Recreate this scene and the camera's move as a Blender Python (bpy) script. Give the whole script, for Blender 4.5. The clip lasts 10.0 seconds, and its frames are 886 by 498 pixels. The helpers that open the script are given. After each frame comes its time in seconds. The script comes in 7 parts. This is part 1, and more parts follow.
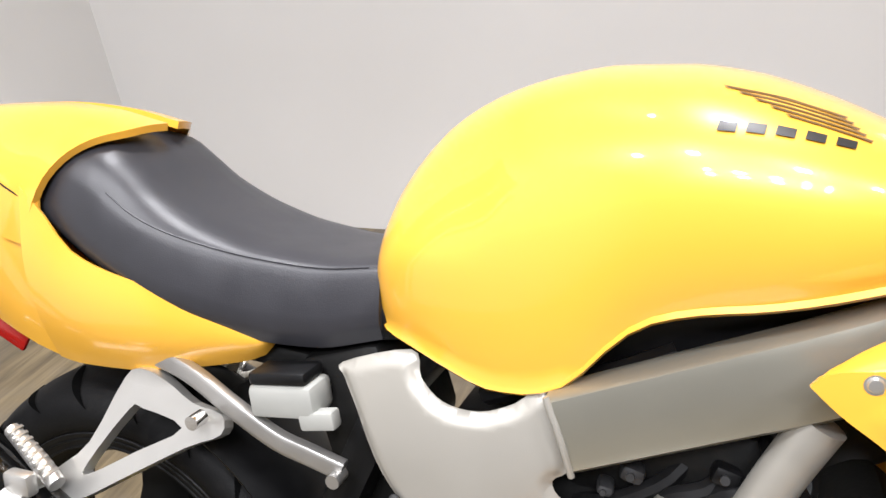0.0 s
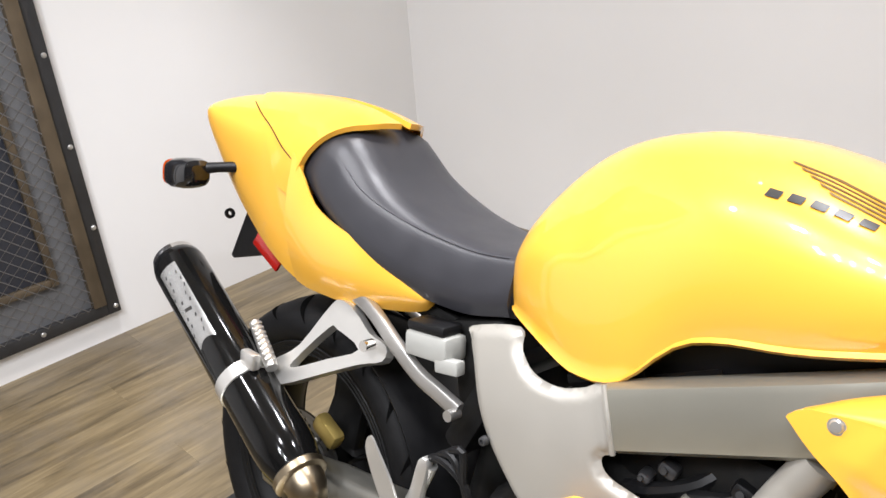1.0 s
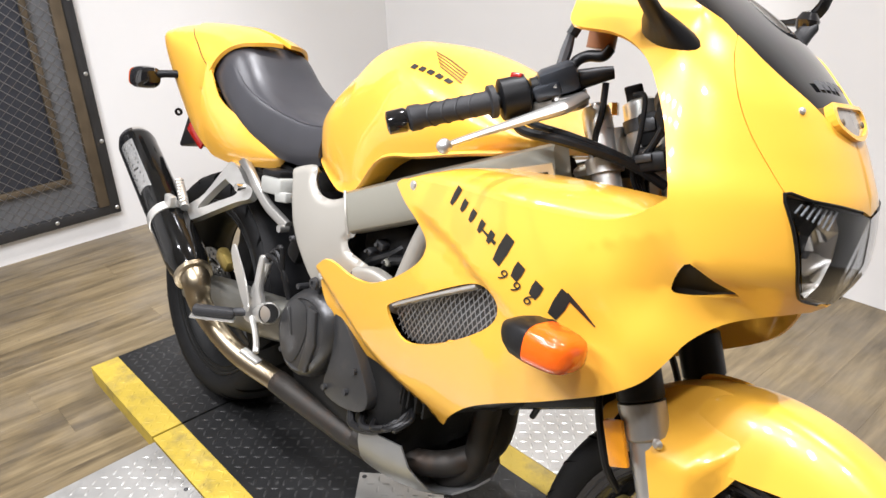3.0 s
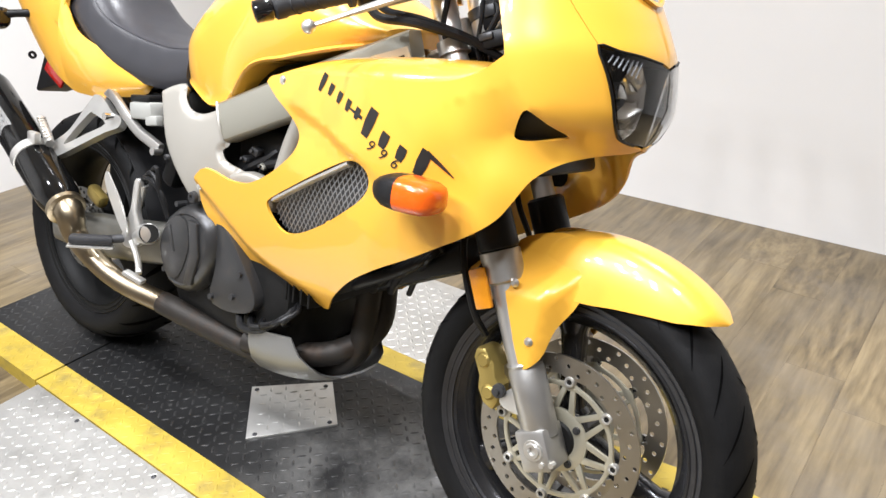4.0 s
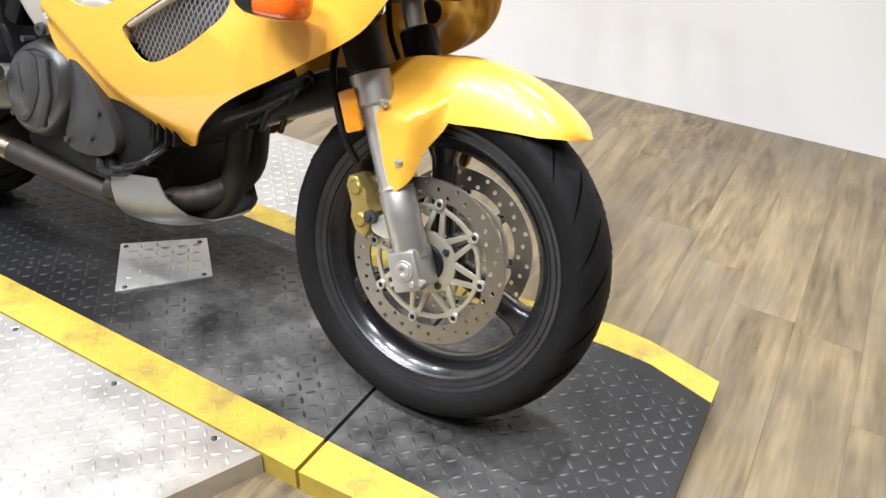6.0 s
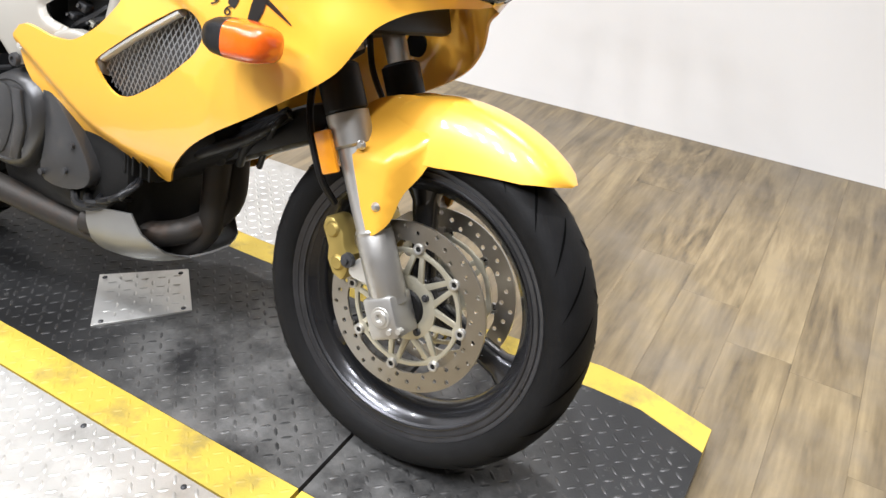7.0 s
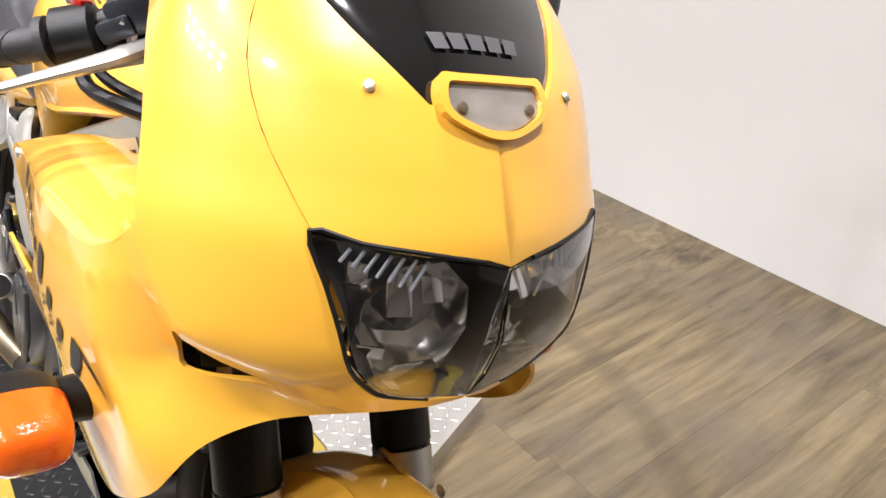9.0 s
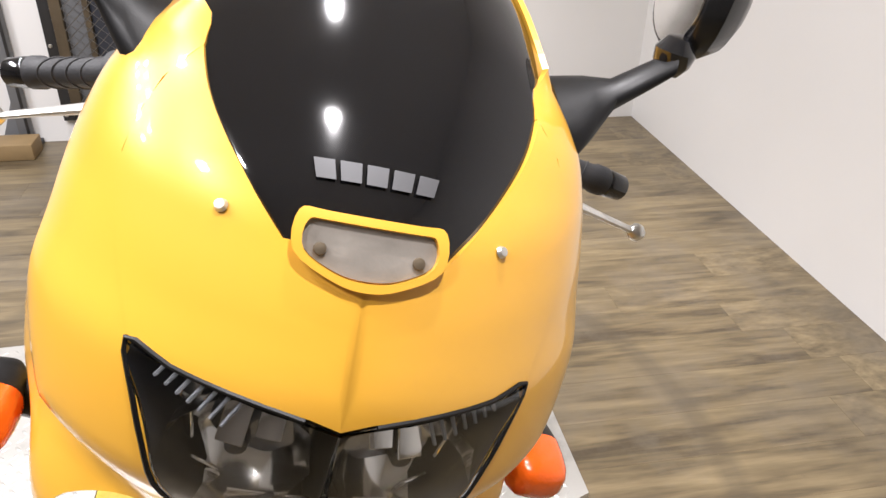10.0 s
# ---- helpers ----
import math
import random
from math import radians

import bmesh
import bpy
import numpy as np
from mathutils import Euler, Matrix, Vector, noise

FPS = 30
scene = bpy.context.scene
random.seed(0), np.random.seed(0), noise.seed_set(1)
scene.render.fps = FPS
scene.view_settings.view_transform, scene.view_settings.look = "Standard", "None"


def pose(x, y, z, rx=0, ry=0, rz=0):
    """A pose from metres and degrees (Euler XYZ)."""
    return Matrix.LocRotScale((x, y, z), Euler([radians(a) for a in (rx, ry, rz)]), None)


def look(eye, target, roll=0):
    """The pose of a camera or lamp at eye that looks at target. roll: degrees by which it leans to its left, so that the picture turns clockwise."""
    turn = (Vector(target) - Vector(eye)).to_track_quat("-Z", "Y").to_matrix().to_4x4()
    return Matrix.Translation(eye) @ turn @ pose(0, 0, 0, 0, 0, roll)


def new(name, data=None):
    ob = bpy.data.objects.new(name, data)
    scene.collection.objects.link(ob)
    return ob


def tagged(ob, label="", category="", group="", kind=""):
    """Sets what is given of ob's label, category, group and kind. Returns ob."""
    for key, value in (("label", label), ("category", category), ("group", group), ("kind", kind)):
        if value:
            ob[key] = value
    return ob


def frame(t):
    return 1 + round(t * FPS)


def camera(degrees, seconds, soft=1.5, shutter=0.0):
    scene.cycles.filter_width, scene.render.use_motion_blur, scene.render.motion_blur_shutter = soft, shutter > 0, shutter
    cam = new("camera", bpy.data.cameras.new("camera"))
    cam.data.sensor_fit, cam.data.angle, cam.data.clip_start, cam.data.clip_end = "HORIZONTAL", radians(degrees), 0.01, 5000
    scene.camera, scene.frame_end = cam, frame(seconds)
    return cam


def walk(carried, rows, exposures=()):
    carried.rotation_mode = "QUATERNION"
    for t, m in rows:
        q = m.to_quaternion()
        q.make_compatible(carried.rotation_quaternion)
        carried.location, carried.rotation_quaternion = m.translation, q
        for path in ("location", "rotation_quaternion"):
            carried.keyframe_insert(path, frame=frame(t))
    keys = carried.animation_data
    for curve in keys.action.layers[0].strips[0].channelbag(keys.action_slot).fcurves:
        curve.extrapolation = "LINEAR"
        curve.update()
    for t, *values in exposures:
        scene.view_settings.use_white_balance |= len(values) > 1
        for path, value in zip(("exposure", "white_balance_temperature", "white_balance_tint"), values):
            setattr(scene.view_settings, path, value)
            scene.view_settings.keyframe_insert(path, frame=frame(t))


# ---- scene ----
from mathutils import geometry
cam = camera(60.8, 10.0)
PATH = [
    (0, (0.782, -0.564, 1.22), (0.092, 1.063, 0.283), -7.1),
    (0.5, (0.878, -0.663, 1.252), (-0.168, 0.809, 0.391), -6.3),
    (1, (1.033, -0.656, 1.275), (-0.265, 0.622, 0.45), -4.7),
    (1.5, (1.222, -0.712, 1.288), (-0.145, 0.527, 0.517), -6.6),
    (2, (1.433, -0.832, 1.308), (0.093, 0.448, 0.554), -4.0),
    (2.5, (1.622, -0.816, 1.301), (0.241, 0.401, 0.519), -2.3),
    (3, (1.775, -0.775, 1.261), (0.409, 0.414, 0.413), -2.3),
    (3.2, (1.804, -0.789, 1.245), (0.498, 0.454, 0.378), -2.4),
    (4.3, (1.927, -0.932, 1.135), (0.878, 0.495, 0.204), -1.2),
    (4.5, (1.932, -0.933, 1.117), (0.935, 0.501, 0.142), -0.7),
    (5, (1.95, -0.933, 1.085), (1.042, 0.515, 0.047), 0.4),
    (5.2, (1.959, -0.946, 1.084), (1.07, 0.496, 0.02), 0.1),
    (5.5, (1.966, -0.94, 1.063), (1.12, 0.503, -0.032), 1.0),
    (5.7, (1.975, -0.956, 1.048), (1.151, 0.486, -0.066), 1.6),
    (6.8, (1.965, -0.92, 1.053), (1.186, 0.564, -0.038), 3.7),
    (7, (1.969, -0.874, 1.071), (1.151, 0.589, -0.02), 2.9),
    (7.1, (1.976, -0.843, 1.076), (1.133, 0.617, 0.0), 4.0),
    (7.5, (1.996, -0.678, 1.12), (0.937, 0.632, 0.041), 0.7),
    (7.9, (1.992, -0.572, 1.22), (0.735, 0.602, 0.199), 0.0),
    (8, (2.008, -0.533, 1.208), (0.654, 0.585, 0.25), -1.6),
    (8.5, (1.919, -0.304, 1.185), (0.511, 0.743, 0.224), 0.4),
    (9, (1.838, -0.136, 1.18), (0.431, 0.859, 0.165), -1.5),
    (9.5, (1.838, 0.042, 1.192), (0.175, 0.658, 0.266), -4.1),
    (10, (1.852, 0.171, 1.235), (0.149, 0.498, 0.238), 1.4),
]
EXPOSURES = [(0, -0.47, 6250, 13), (1.5, -0.42, 6250, 13), (3, -0.29, 6250, 13), (4.5, -0.13, 6150, 11), (7.5, -0.07, 6150, 12), (8.5, -0.22, 6350, 15), (10, -0.41, 6450, 15)]
walk(cam, [(t, look(eye, target, roll)) for t, eye, target, roll in PATH], EXPOSURES)

# ---- world and lamps ----
world = bpy.data.worlds.new("world")
scene.world = world
world.use_nodes = True
world.node_tree.nodes["Background"].inputs[0].default_value = (0.9, 0.95, 1.0, 1)
world.node_tree.nodes["Background"].inputs[1].default_value = 0.03


def lamp(x, y, z, sx, sy, watts, colour=(1.0, 0.99, 0.98)):
    data = bpy.data.lights.new("ceiling_lamp", "AREA")
    data.shape, data.size, data.size_y = "RECTANGLE", sx, sy
    data.energy, data.color = watts, colour
    ob = new("ceiling_lamp", data)
    ob.matrix_world = pose(x, y, z)
    return ob


CEIL = 2.75


def spot(x, y, watts, degrees=58, blend=0.7):
    data = bpy.data.lights.new("downlight", "SPOT")
    data.energy, data.color = watts, (1.0, 0.99, 0.98)
    data.spot_size, data.spot_blend, data.shadow_soft_size = radians(degrees), blend, 0.03
    ob = new("downlight", data)
    ob.location = (x, y, CEIL - 0.04)
    return ob


for lx in (-0.75, 0.05, 0.85, 1.7, 2.6):
    spot(lx, 0.62, 200)
for lx in (-0.6, 0.3, 1.2, 2.1):
    lamp(lx, -0.8, CEIL - 0.03, 0.12, 0.12, 32)
for ly in (-1.9, -1.6):
    for lx in (0.3, 0.6, 0.9, 1.2, 1.5):
        lamp(lx, ly, CEIL - 0.03, 0.07, 0.07, 12.8, (0.98, 0.99, 1.0))

# ---- materials ----


def mat(name, colour, rough=0.5, metal=0.0, vary=0.08, scale=18.0, bump=0.0, bscale=120.0, coat=0.0, spec=0.5, rvary=0.08):
    m = bpy.data.materials.new(name)
    m.use_nodes = True
    nt = m.node_tree
    b = nt.nodes["Principled BSDF"]
    b.inputs["Metallic"].default_value = metal
    b.inputs["Coat Weight"].default_value = coat
    b.inputs["Coat Roughness"].default_value = 0.04
    b.inputs["Specular IOR Level"].default_value = spec
    tc = nt.nodes.new("ShaderNodeTexCoord")
    n1 = nt.nodes.new("ShaderNodeTexNoise")
    n1.inputs["Scale"].default_value, n1.inputs["Detail"].default_value = scale, 6
    nt.links.new(tc.outputs["Object"], n1.inputs["Vector"])
    mix = nt.nodes.new("ShaderNodeMix")
    mix.data_type = "RGBA"
    mix.inputs[6].default_value = (*[c * (1 - vary) for c in colour], 1)
    mix.inputs[7].default_value = (*[min(1, c * (1 + vary)) for c in colour], 1)
    nt.links.new(n1.outputs["Fac"], mix.inputs[0])
    nt.links.new(mix.outputs[2], b.inputs["Base Color"])
    n2 = nt.nodes.new("ShaderNodeTexNoise")
    n2.inputs["Scale"].default_value, n2.inputs["Detail"].default_value = bscale, 3
    nt.links.new(tc.outputs["Object"], n2.inputs["Vector"])
    mr = nt.nodes.new("ShaderNodeMapRange")
    mr.inputs["To Min"].default_value = max(0.02, rough - rvary)
    mr.inputs["To Max"].default_value = min(1.0, rough + rvary)
    nt.links.new(n1.outputs["Fac"], mr.inputs["Value"])
    nt.links.new(mr.outputs[0], b.inputs["Roughness"])
    if bump:
        bp = nt.nodes.new("ShaderNodeBump")
        bp.inputs["Strength"].default_value = bump
        bp.inputs["Distance"].default_value = 0.002
        nt.links.new(n2.outputs["Fac"], bp.inputs["Height"])
        nt.links.new(bp.outputs[0], b.inputs["Normal"])
    return m


def bsdf(m):
    return m.node_tree.nodes["Principled BSDF"]


YELLOW = mat("yellow_paint", (0.86, 0.448, 0.046), 0.34, 0.0, 0.03, 6, 0.0, coat=0.9, rvary=0.05)
SEATMAT = mat("seat_vinyl", (0.030, 0.030, 0.035), 0.38, 0, 0.15, 30, 0.12, 700)
FRAMEMAT = mat("frame_silver", (0.43, 0.41, 0.365), 0.46, 0.5, 0.05, 12, 0.06, 900)
BEAMMAT = mat("beam_alloy", (0.42, 0.41, 0.35), 0.32, 0.75, 0.05, 9, 0.04, 900)
ALLOY = mat("bright_alloy", (0.66, 0.65, 0.62), 0.33, 0.8, 0.08, 25, 0.05, 500)
CHROME = mat("chrome", (0.82, 0.80, 0.77), 0.12, 1.0, 0.05, 20)
STEEL = mat("heat_steel", (0.32, 0.265, 0.185), 0.34, 1.0, 0.25, 14)
HEADER = mat("sooty_header", (0.032, 0.028, 0.024), 0.58, 0.5, 0.4, 16, 0.2, 200)
BLACKP = mat("black_plastic", (0.006, 0.006, 0.0066), 0.42, 0, 0.2, 30, 0.06, 500, spec=0.3)
GLOSSBLACK = mat("gloss_black", (0.008, 0.008, 0.009), 0.10, 0, 0.1, 20, coat=0.5, rvary=0.03)
RUBBER = mat("tyre_rubber", (0.0085, 0.0084, 0.0086), 0.62, 0, 0.35, 40, 0.2, 300, spec=0.13)
# rear rim, made near black and matt so the shade sits in its colour
REARRIM = mat("shaded_rim_paint", (0.006, 0.006, 0.006), 0.55, 0.0, 0.3, 20, spec=0.2)
GROOVE = mat("groove_shade", (0.0025, 0.0025, 0.0025), 0.9, 0, 0.2, 40, spec=0.02)
CANBLACK = mat("can_black", (0.004, 0.004, 0.004), 0.10, 0, 0.3, 12, 0.02, 200, spec=0.32)
# polished rim lip, its highlight put into a brighter metal
RIMLIP = mat("polished_rim_glint", (0.065, 0.065, 0.069), 0.3, 0.75, 0.3, 30, 0.1, 300)
CLAMPMAT = mat("clamp_paint", (0.035, 0.039, 0.047), 0.35, 0.3, 0.2, 30, 0.1, 300)
FORKMAT = mat("fork_alloy", (0.50, 0.49, 0.47), 0.38, 0.85, 0.08, 25, 0.05, 500)
MIRRORBLACK = mat("mirror_shell", (0.009, 0.009, 0.0095), 0.26, 0, 0.1, 20, spec=0.35, rvary=0.04)
BOXMAT = mat("milky_plastic", (0.34, 0.34, 0.315), 0.4, 0, 0.1, 30)
SWINGMAT = mat("swingarm_alloy", (0.22, 0.215, 0.19), 0.4, 0.7, 0.12, 14, 0.05, 500)
MESHMAT = mat("intake_wire", (0.30, 0.30, 0.30), 0.45, 0.6, 0.15, 40)
GRIPMAT = mat("grip_rubber", (0.02, 0.02, 0.022), 0.6, 0, 0.2, 60, 0.2, 400)
RIMMAT = mat("dark_rim_paint", (0.040, 0.040, 0.043), 0.2, 0.7, 0.12, 20, coat=0.4)
ENGMAT = mat("engine_grey", (0.056, 0.056, 0.057), 0.36, 0.55, 0.12, 16, 0.1, 300)
ENGDARK = mat("engine_dark", (0.008, 0.0078, 0.0075), 0.6, 0.2, 0.4, 14, 0.2, 150, spec=0.3)
GOLD = mat("gold_anodised", (0.44, 0.33, 0.10), 0.4, 0.7, 0.15, 25, 0.05, 300)
DISCMAT = mat("disc_steel", (0.50, 0.48, 0.44), 0.32, 1.0, 0.1, 30)
CARRIER = mat("carrier_pale_gold", (0.56, 0.53, 0.42), 0.34, 0.7, 0.08, 30)
DECAL = mat("decal_black", (0.02, 0.018, 0.016), 0.4, 0, 0.1, 40)
BRONZE = mat("decal_bronze", (0.16, 0.09, 0.03), 0.4, 0.2, 0.1, 40)
DECALSILVER = mat("decal_silver", (0.085, 0.085, 0.09), 0.5, 0.2, 0.1, 40)
REDPLASTIC = mat("red_reflector", (0.33, 0.012, 0.008), 0.15, 0, 0.1, 60, coat=0.5)
AMBER = mat("amber_lens", (0.78, 0.115, 0.006), 0.12, 0, 0.1, 60, 0.25, 250, coat=0.6)
AMBERREF = mat("amber_reflector", (0.80, 0.30, 0.01), 0.2, 0, 0.1, 60, 0.3, 400, coat=0.5)
CLEARLENS = mat("position_lens", (0.27, 0.245, 0.215), 0.15, 0, 0.3, 45, 0.5, 60, coat=0.8)
RUST = mat("rusty_steel", (0.13, 0.10, 0.065), 0.6, 0.4, 0.5, 12, 0.3, 90)
DARKSTEEL = mat("dark_steel", (0.05, 0.05, 0.052), 0.5, 0.5, 0.25, 14, 0.15, 120)
WIRE = mat("mesh_wire", (0.30, 0.30, 0.31), 0.5, 0.4, 0.2, 30)
GREYPANEL = mat("grey_panel", (0.17, 0.175, 0.185), 0.6, 0, 0.12, 5, 0.05, 40)
BLUEPANEL = mat("blue_grey_glass", (0.045, 0.05, 0.065), 0.3, 0, 0.2, 3)
SCREENMAT = mat("smoked_screen", (0.006, 0.006, 0.007), 0.06, 0, 0.1, 20, coat=0.4, rvary=0.02)
HOSE = mat("black_hose", (0.007, 0.007, 0.0076), 0.42, 0, 0.2, 50, spec=0.35)
WALLMAT = mat("white_wall", (0.84, 0.835, 0.825), 0.45, 0, 0.025, 2.5, 0.05, 25)
CEILMAT = mat("white_ceiling", (0.70, 0.70, 0.69), 0.8, 0, 0.03, 3)
PLATEDARK = mat("worn_black_plate", (0.013, 0.013, 0.0133), 0.46, 0.2, 0.6, 6, 0.1, 200)
TREADDARK = mat("worn_black_tread", (0.05, 0.049, 0.048), 0.42, 0.5, 0.5, 12)
PLATEYEL = mat("yellow_floor_paint", (0.50, 0.36, 0.045), 0.55, 0, 0.14, 14, 0.1, 200)
PLATEALU = mat("aluminium_plate", (0.60, 0.59, 0.56), 0.38, 0.75, 0.1, 7, 0.05, 200)
RADMAT = mat("radiator_mesh", (0.10, 0.10, 0.10), 0.55, 0.3, 0.1, 40)
WOODBLOCK = mat("wood_block", (0.28, 0.19, 0.09), 0.65, 0, 0.2, 14, 0.1, 90)
BELLYMAT = mat("silver_paint", (0.27, 0.272, 0.27), 0.36, 0.65, 0.06, 12, 0.05, 600)
LAMPMAT = mat("lamp_interior", (0.30, 0.30, 0.31), 0.24, 0.85, 0.2, 20)
REARDISC = mat("rear_disc_steel", (0.22, 0.215, 0.20), 0.35, 0.9, 0.2, 30)
GLASS = bpy.data.materials.new("headlight_glass")
GLASS.use_nodes = True
gb = bsdf(GLASS)
gb.inputs["Base Color"].default_value = (0.90, 0.91, 0.92, 1)
gb.inputs["Roughness"].default_value = 0.03
gb.inputs["Transmission Weight"].default_value = 1.0
gb.inputs["IOR"].default_value = 1.40

WOOD = bpy.data.materials.new("plank_vinyl")
WOOD.use_nodes = True
nt = WOOD.node_tree
tc = nt.nodes.new("ShaderNodeTexCoord")
oi = nt.nodes.new("ShaderNodeObjectInfo")
sh = nt.nodes.new("ShaderNodeVectorMath")
sh.operation = "MULTIPLY_ADD"
sh.inputs[1].default_value = (15.0, 1.5, 9.0)
cmb = nt.nodes.new("ShaderNodeCombineXYZ")
mul = nt.nodes.new("ShaderNodeMath")
mul.operation, mul.inputs[1].default_value = "MULTIPLY", 37.0
nt.links.new(oi.outputs["Random"], mul.inputs[0])
for k in range(3):
    nt.links.new(mul.outputs[0], cmb.inputs[k])
nt.links.new(tc.outputs["Object"], sh.inputs[0])
nt.links.new(cmb.outputs[0], sh.inputs[2])
g1 = nt.nodes.new("ShaderNodeTexNoise")
g1.inputs["Scale"].default_value, g1.inputs["Detail"].default_value, g1.inputs["Distortion"].default_value = 1.6, 8, 0.6
nt.links.new(sh.outputs[0], g1.inputs["Vector"])
g2 = nt.nodes.new("ShaderNodeTexNoise")
g2.inputs["Scale"].default_value, g2.inputs["Detail"].default_value = 7.0, 4
nt.links.new(sh.outputs[0], g2.inputs["Vector"])
ad = nt.nodes.new("ShaderNodeMath")
ad.operation, ad.inputs[1].default_value = "MULTIPLY_ADD", 0.35
nt.links.new(g2.outputs["Fac"], ad.inputs[0])
nt.links.new(g1.outputs["Fac"], ad.inputs[2])
ad2 = nt.nodes.new("ShaderNodeMath")
ad2.operation, ad2.inputs[1].default_value = "MULTIPLY_ADD", 0.16
nt.links.new(oi.outputs["Random"], ad2.inputs[0])
nt.links.new(ad.outputs[0], ad2.inputs[2])
rp = nt.nodes.new("ShaderNodeValToRGB")
rp.color_ramp.elements[0].position, rp.color_ramp.elements[0].color = 0.50, (0.072, 0.053, 0.030, 1)
rp.color_ramp.elements[1].position, rp.color_ramp.elements[1].color = 0.98, (0.270, 0.208, 0.116, 1)
e = rp.color_ramp.elements.new(0.72)
e.color = (0.165, 0.124, 0.067, 1)
nt.links.new(ad2.outputs[0], rp.inputs[0])
wb = bsdf(WOOD)
nt.links.new(rp.outputs[0], wb.inputs["Base Color"])
wb.inputs["Roughness"].default_value = 0.38
bp = nt.nodes.new("ShaderNodeBump")
bp.inputs["Strength"].default_value, bp.inputs["Distance"].default_value = 0.15, 0.002
nt.links.new(ad.outputs[0], bp.inputs["Height"])
nt.links.new(bp.outputs[0], wb.inputs["Normal"])



def dirty(m, colour, scale, lo, hi, most, heart=None, reach=1.0):
    """Lays patches of dirt of one colour over a material, at world size; with a heart, thickest there and none past its reach."""
    nt = m.node_tree
    b = bsdf(m)
    src = b.inputs["Base Color"].links[0].from_socket
    geo = nt.nodes.new("ShaderNodeNewGeometry")
    n1 = nt.nodes.new("ShaderNodeTexNoise")
    n1.inputs["Scale"].default_value, n1.inputs["Detail"].default_value, n1.inputs["Roughness"].default_value = scale, 10, 0.68
    nt.links.new(geo.outputs["Position"], n1.inputs["Vector"])
    mr = nt.nodes.new("ShaderNodeMapRange")
    mr.inputs["From Min"].default_value, mr.inputs["From Max"].default_value = lo, hi
    mr.inputs["To Max"].default_value = most
    nt.links.new(n1.outputs["Fac"], mr.inputs["Value"])
    amount = mr.outputs[0]
    if heart:
        far = nt.nodes.new("ShaderNodeVectorMath")
        far.operation = "DISTANCE"
        far.inputs[1].default_value = heart
        nt.links.new(geo.outputs["Position"], far.inputs[0])
        fade = nt.nodes.new("ShaderNodeMapRange")
        fade.interpolation_type = "SMOOTHSTEP"
        fade.inputs["From Min"].default_value, fade.inputs["From Max"].default_value = reach * 0.45, reach
        fade.inputs["To Min"].default_value, fade.inputs["To Max"].default_value = 1.0, 0.0
        nt.links.new(far.outputs["Value"], fade.inputs["Value"])
        both_ = nt.nodes.new("ShaderNodeMath")
        both_.operation = "MULTIPLY"
        nt.links.new(amount, both_.inputs[0])
        nt.links.new(fade.outputs[0], both_.inputs[1])
        amount = both_.outputs[0]
    mx = nt.nodes.new("ShaderNodeMix")
    mx.data_type = "RGBA"
    mx.inputs[7].default_value = (*colour, 1)
    nt.links.new(amount, mx.inputs[0])
    nt.links.new(src, mx.inputs[6])
    nt.links.new(mx.outputs[2], b.inputs["Base Color"])


dirty(PLATEDARK, (0.22, 0.215, 0.205), 5.0, 0.36, 0.62, 0.6, (1.22, -0.06, 0.0), 0.62)
dirty(TREADDARK, (0.22, 0.215, 0.205), 5.0, 0.36, 0.62, 0.5, (1.22, -0.06, 0.0), 0.62)
dirty(PLATEDARK, (0.30, 0.295, 0.28), 45.0, 0.60, 0.74, 0.4)
dirty(PLATEDARK, (0.008, 0.008, 0.008), 9.0, 0.52, 0.74, 0.8)
dirty(TREADDARK, (0.02, 0.02, 0.02), 7.0, 0.48, 0.62, 0.8)
dirty(PLATEALU, (0.20, 0.19, 0.17), 8.0, 0.52, 0.75, 0.5)
dirty(PLATEYEL, (0.13, 0.11, 0.06), 10.0, 0.50, 0.70, 0.65)
dirty(WOOD, (0.175, 0.148, 0.112), 3.0, 0.46, 0.66, 0.6)
dirty(WOOD, (0.085, 0.064, 0.038), 1.6, 0.50, 0.74, 0.55)
dirty(WOOD, (0.02, 0.017, 0.013), 16.0, 0.68, 0.76, 0.7)
# a faint curved tyre track on the boards
nt = WOOD.node_tree
geo = nt.nodes.new("ShaderNodeNewGeometry")
dist = nt.nodes.new("ShaderNodeVectorMath")
dist.operation = "DISTANCE"
dist.inputs[1].default_value = (0.63, 0.03, -0.05)
nt.links.new(geo.outputs["Position"], dist.inputs[0])
off = nt.nodes.new("ShaderNodeMath")
off.operation, off.inputs[1].default_value = "SUBTRACT", 1.04
nt.links.new(dist.outputs["Value"], off.inputs[0])
size = nt.nodes.new("ShaderNodeMath")
size.operation = "ABSOLUTE"
nt.links.new(off.outputs[0], size.inputs[0])
band = nt.nodes.new("ShaderNodeMapRange")
band.inputs["From Min"].default_value, band.inputs["From Max"].default_value = 0.015, 0.045
band.inputs["To Min"].default_value, band.inputs["To Max"].default_value = 0.42, 0.0
nt.links.new(size.outputs[0], band.inputs["Value"])
track = nt.nodes.new("ShaderNodeMix")
track.data_type = "RGBA"
track.inputs[7].default_value = (0.085, 0.066, 0.042, 1)
nt.links.new(band.outputs[0], track.inputs[0])
nt.links.new(bsdf(WOOD).inputs["Base Color"].links[0].from_socket, track.inputs[6])
nt.links.new(track.outputs[2], bsdf(WOOD).inputs["Base Color"])
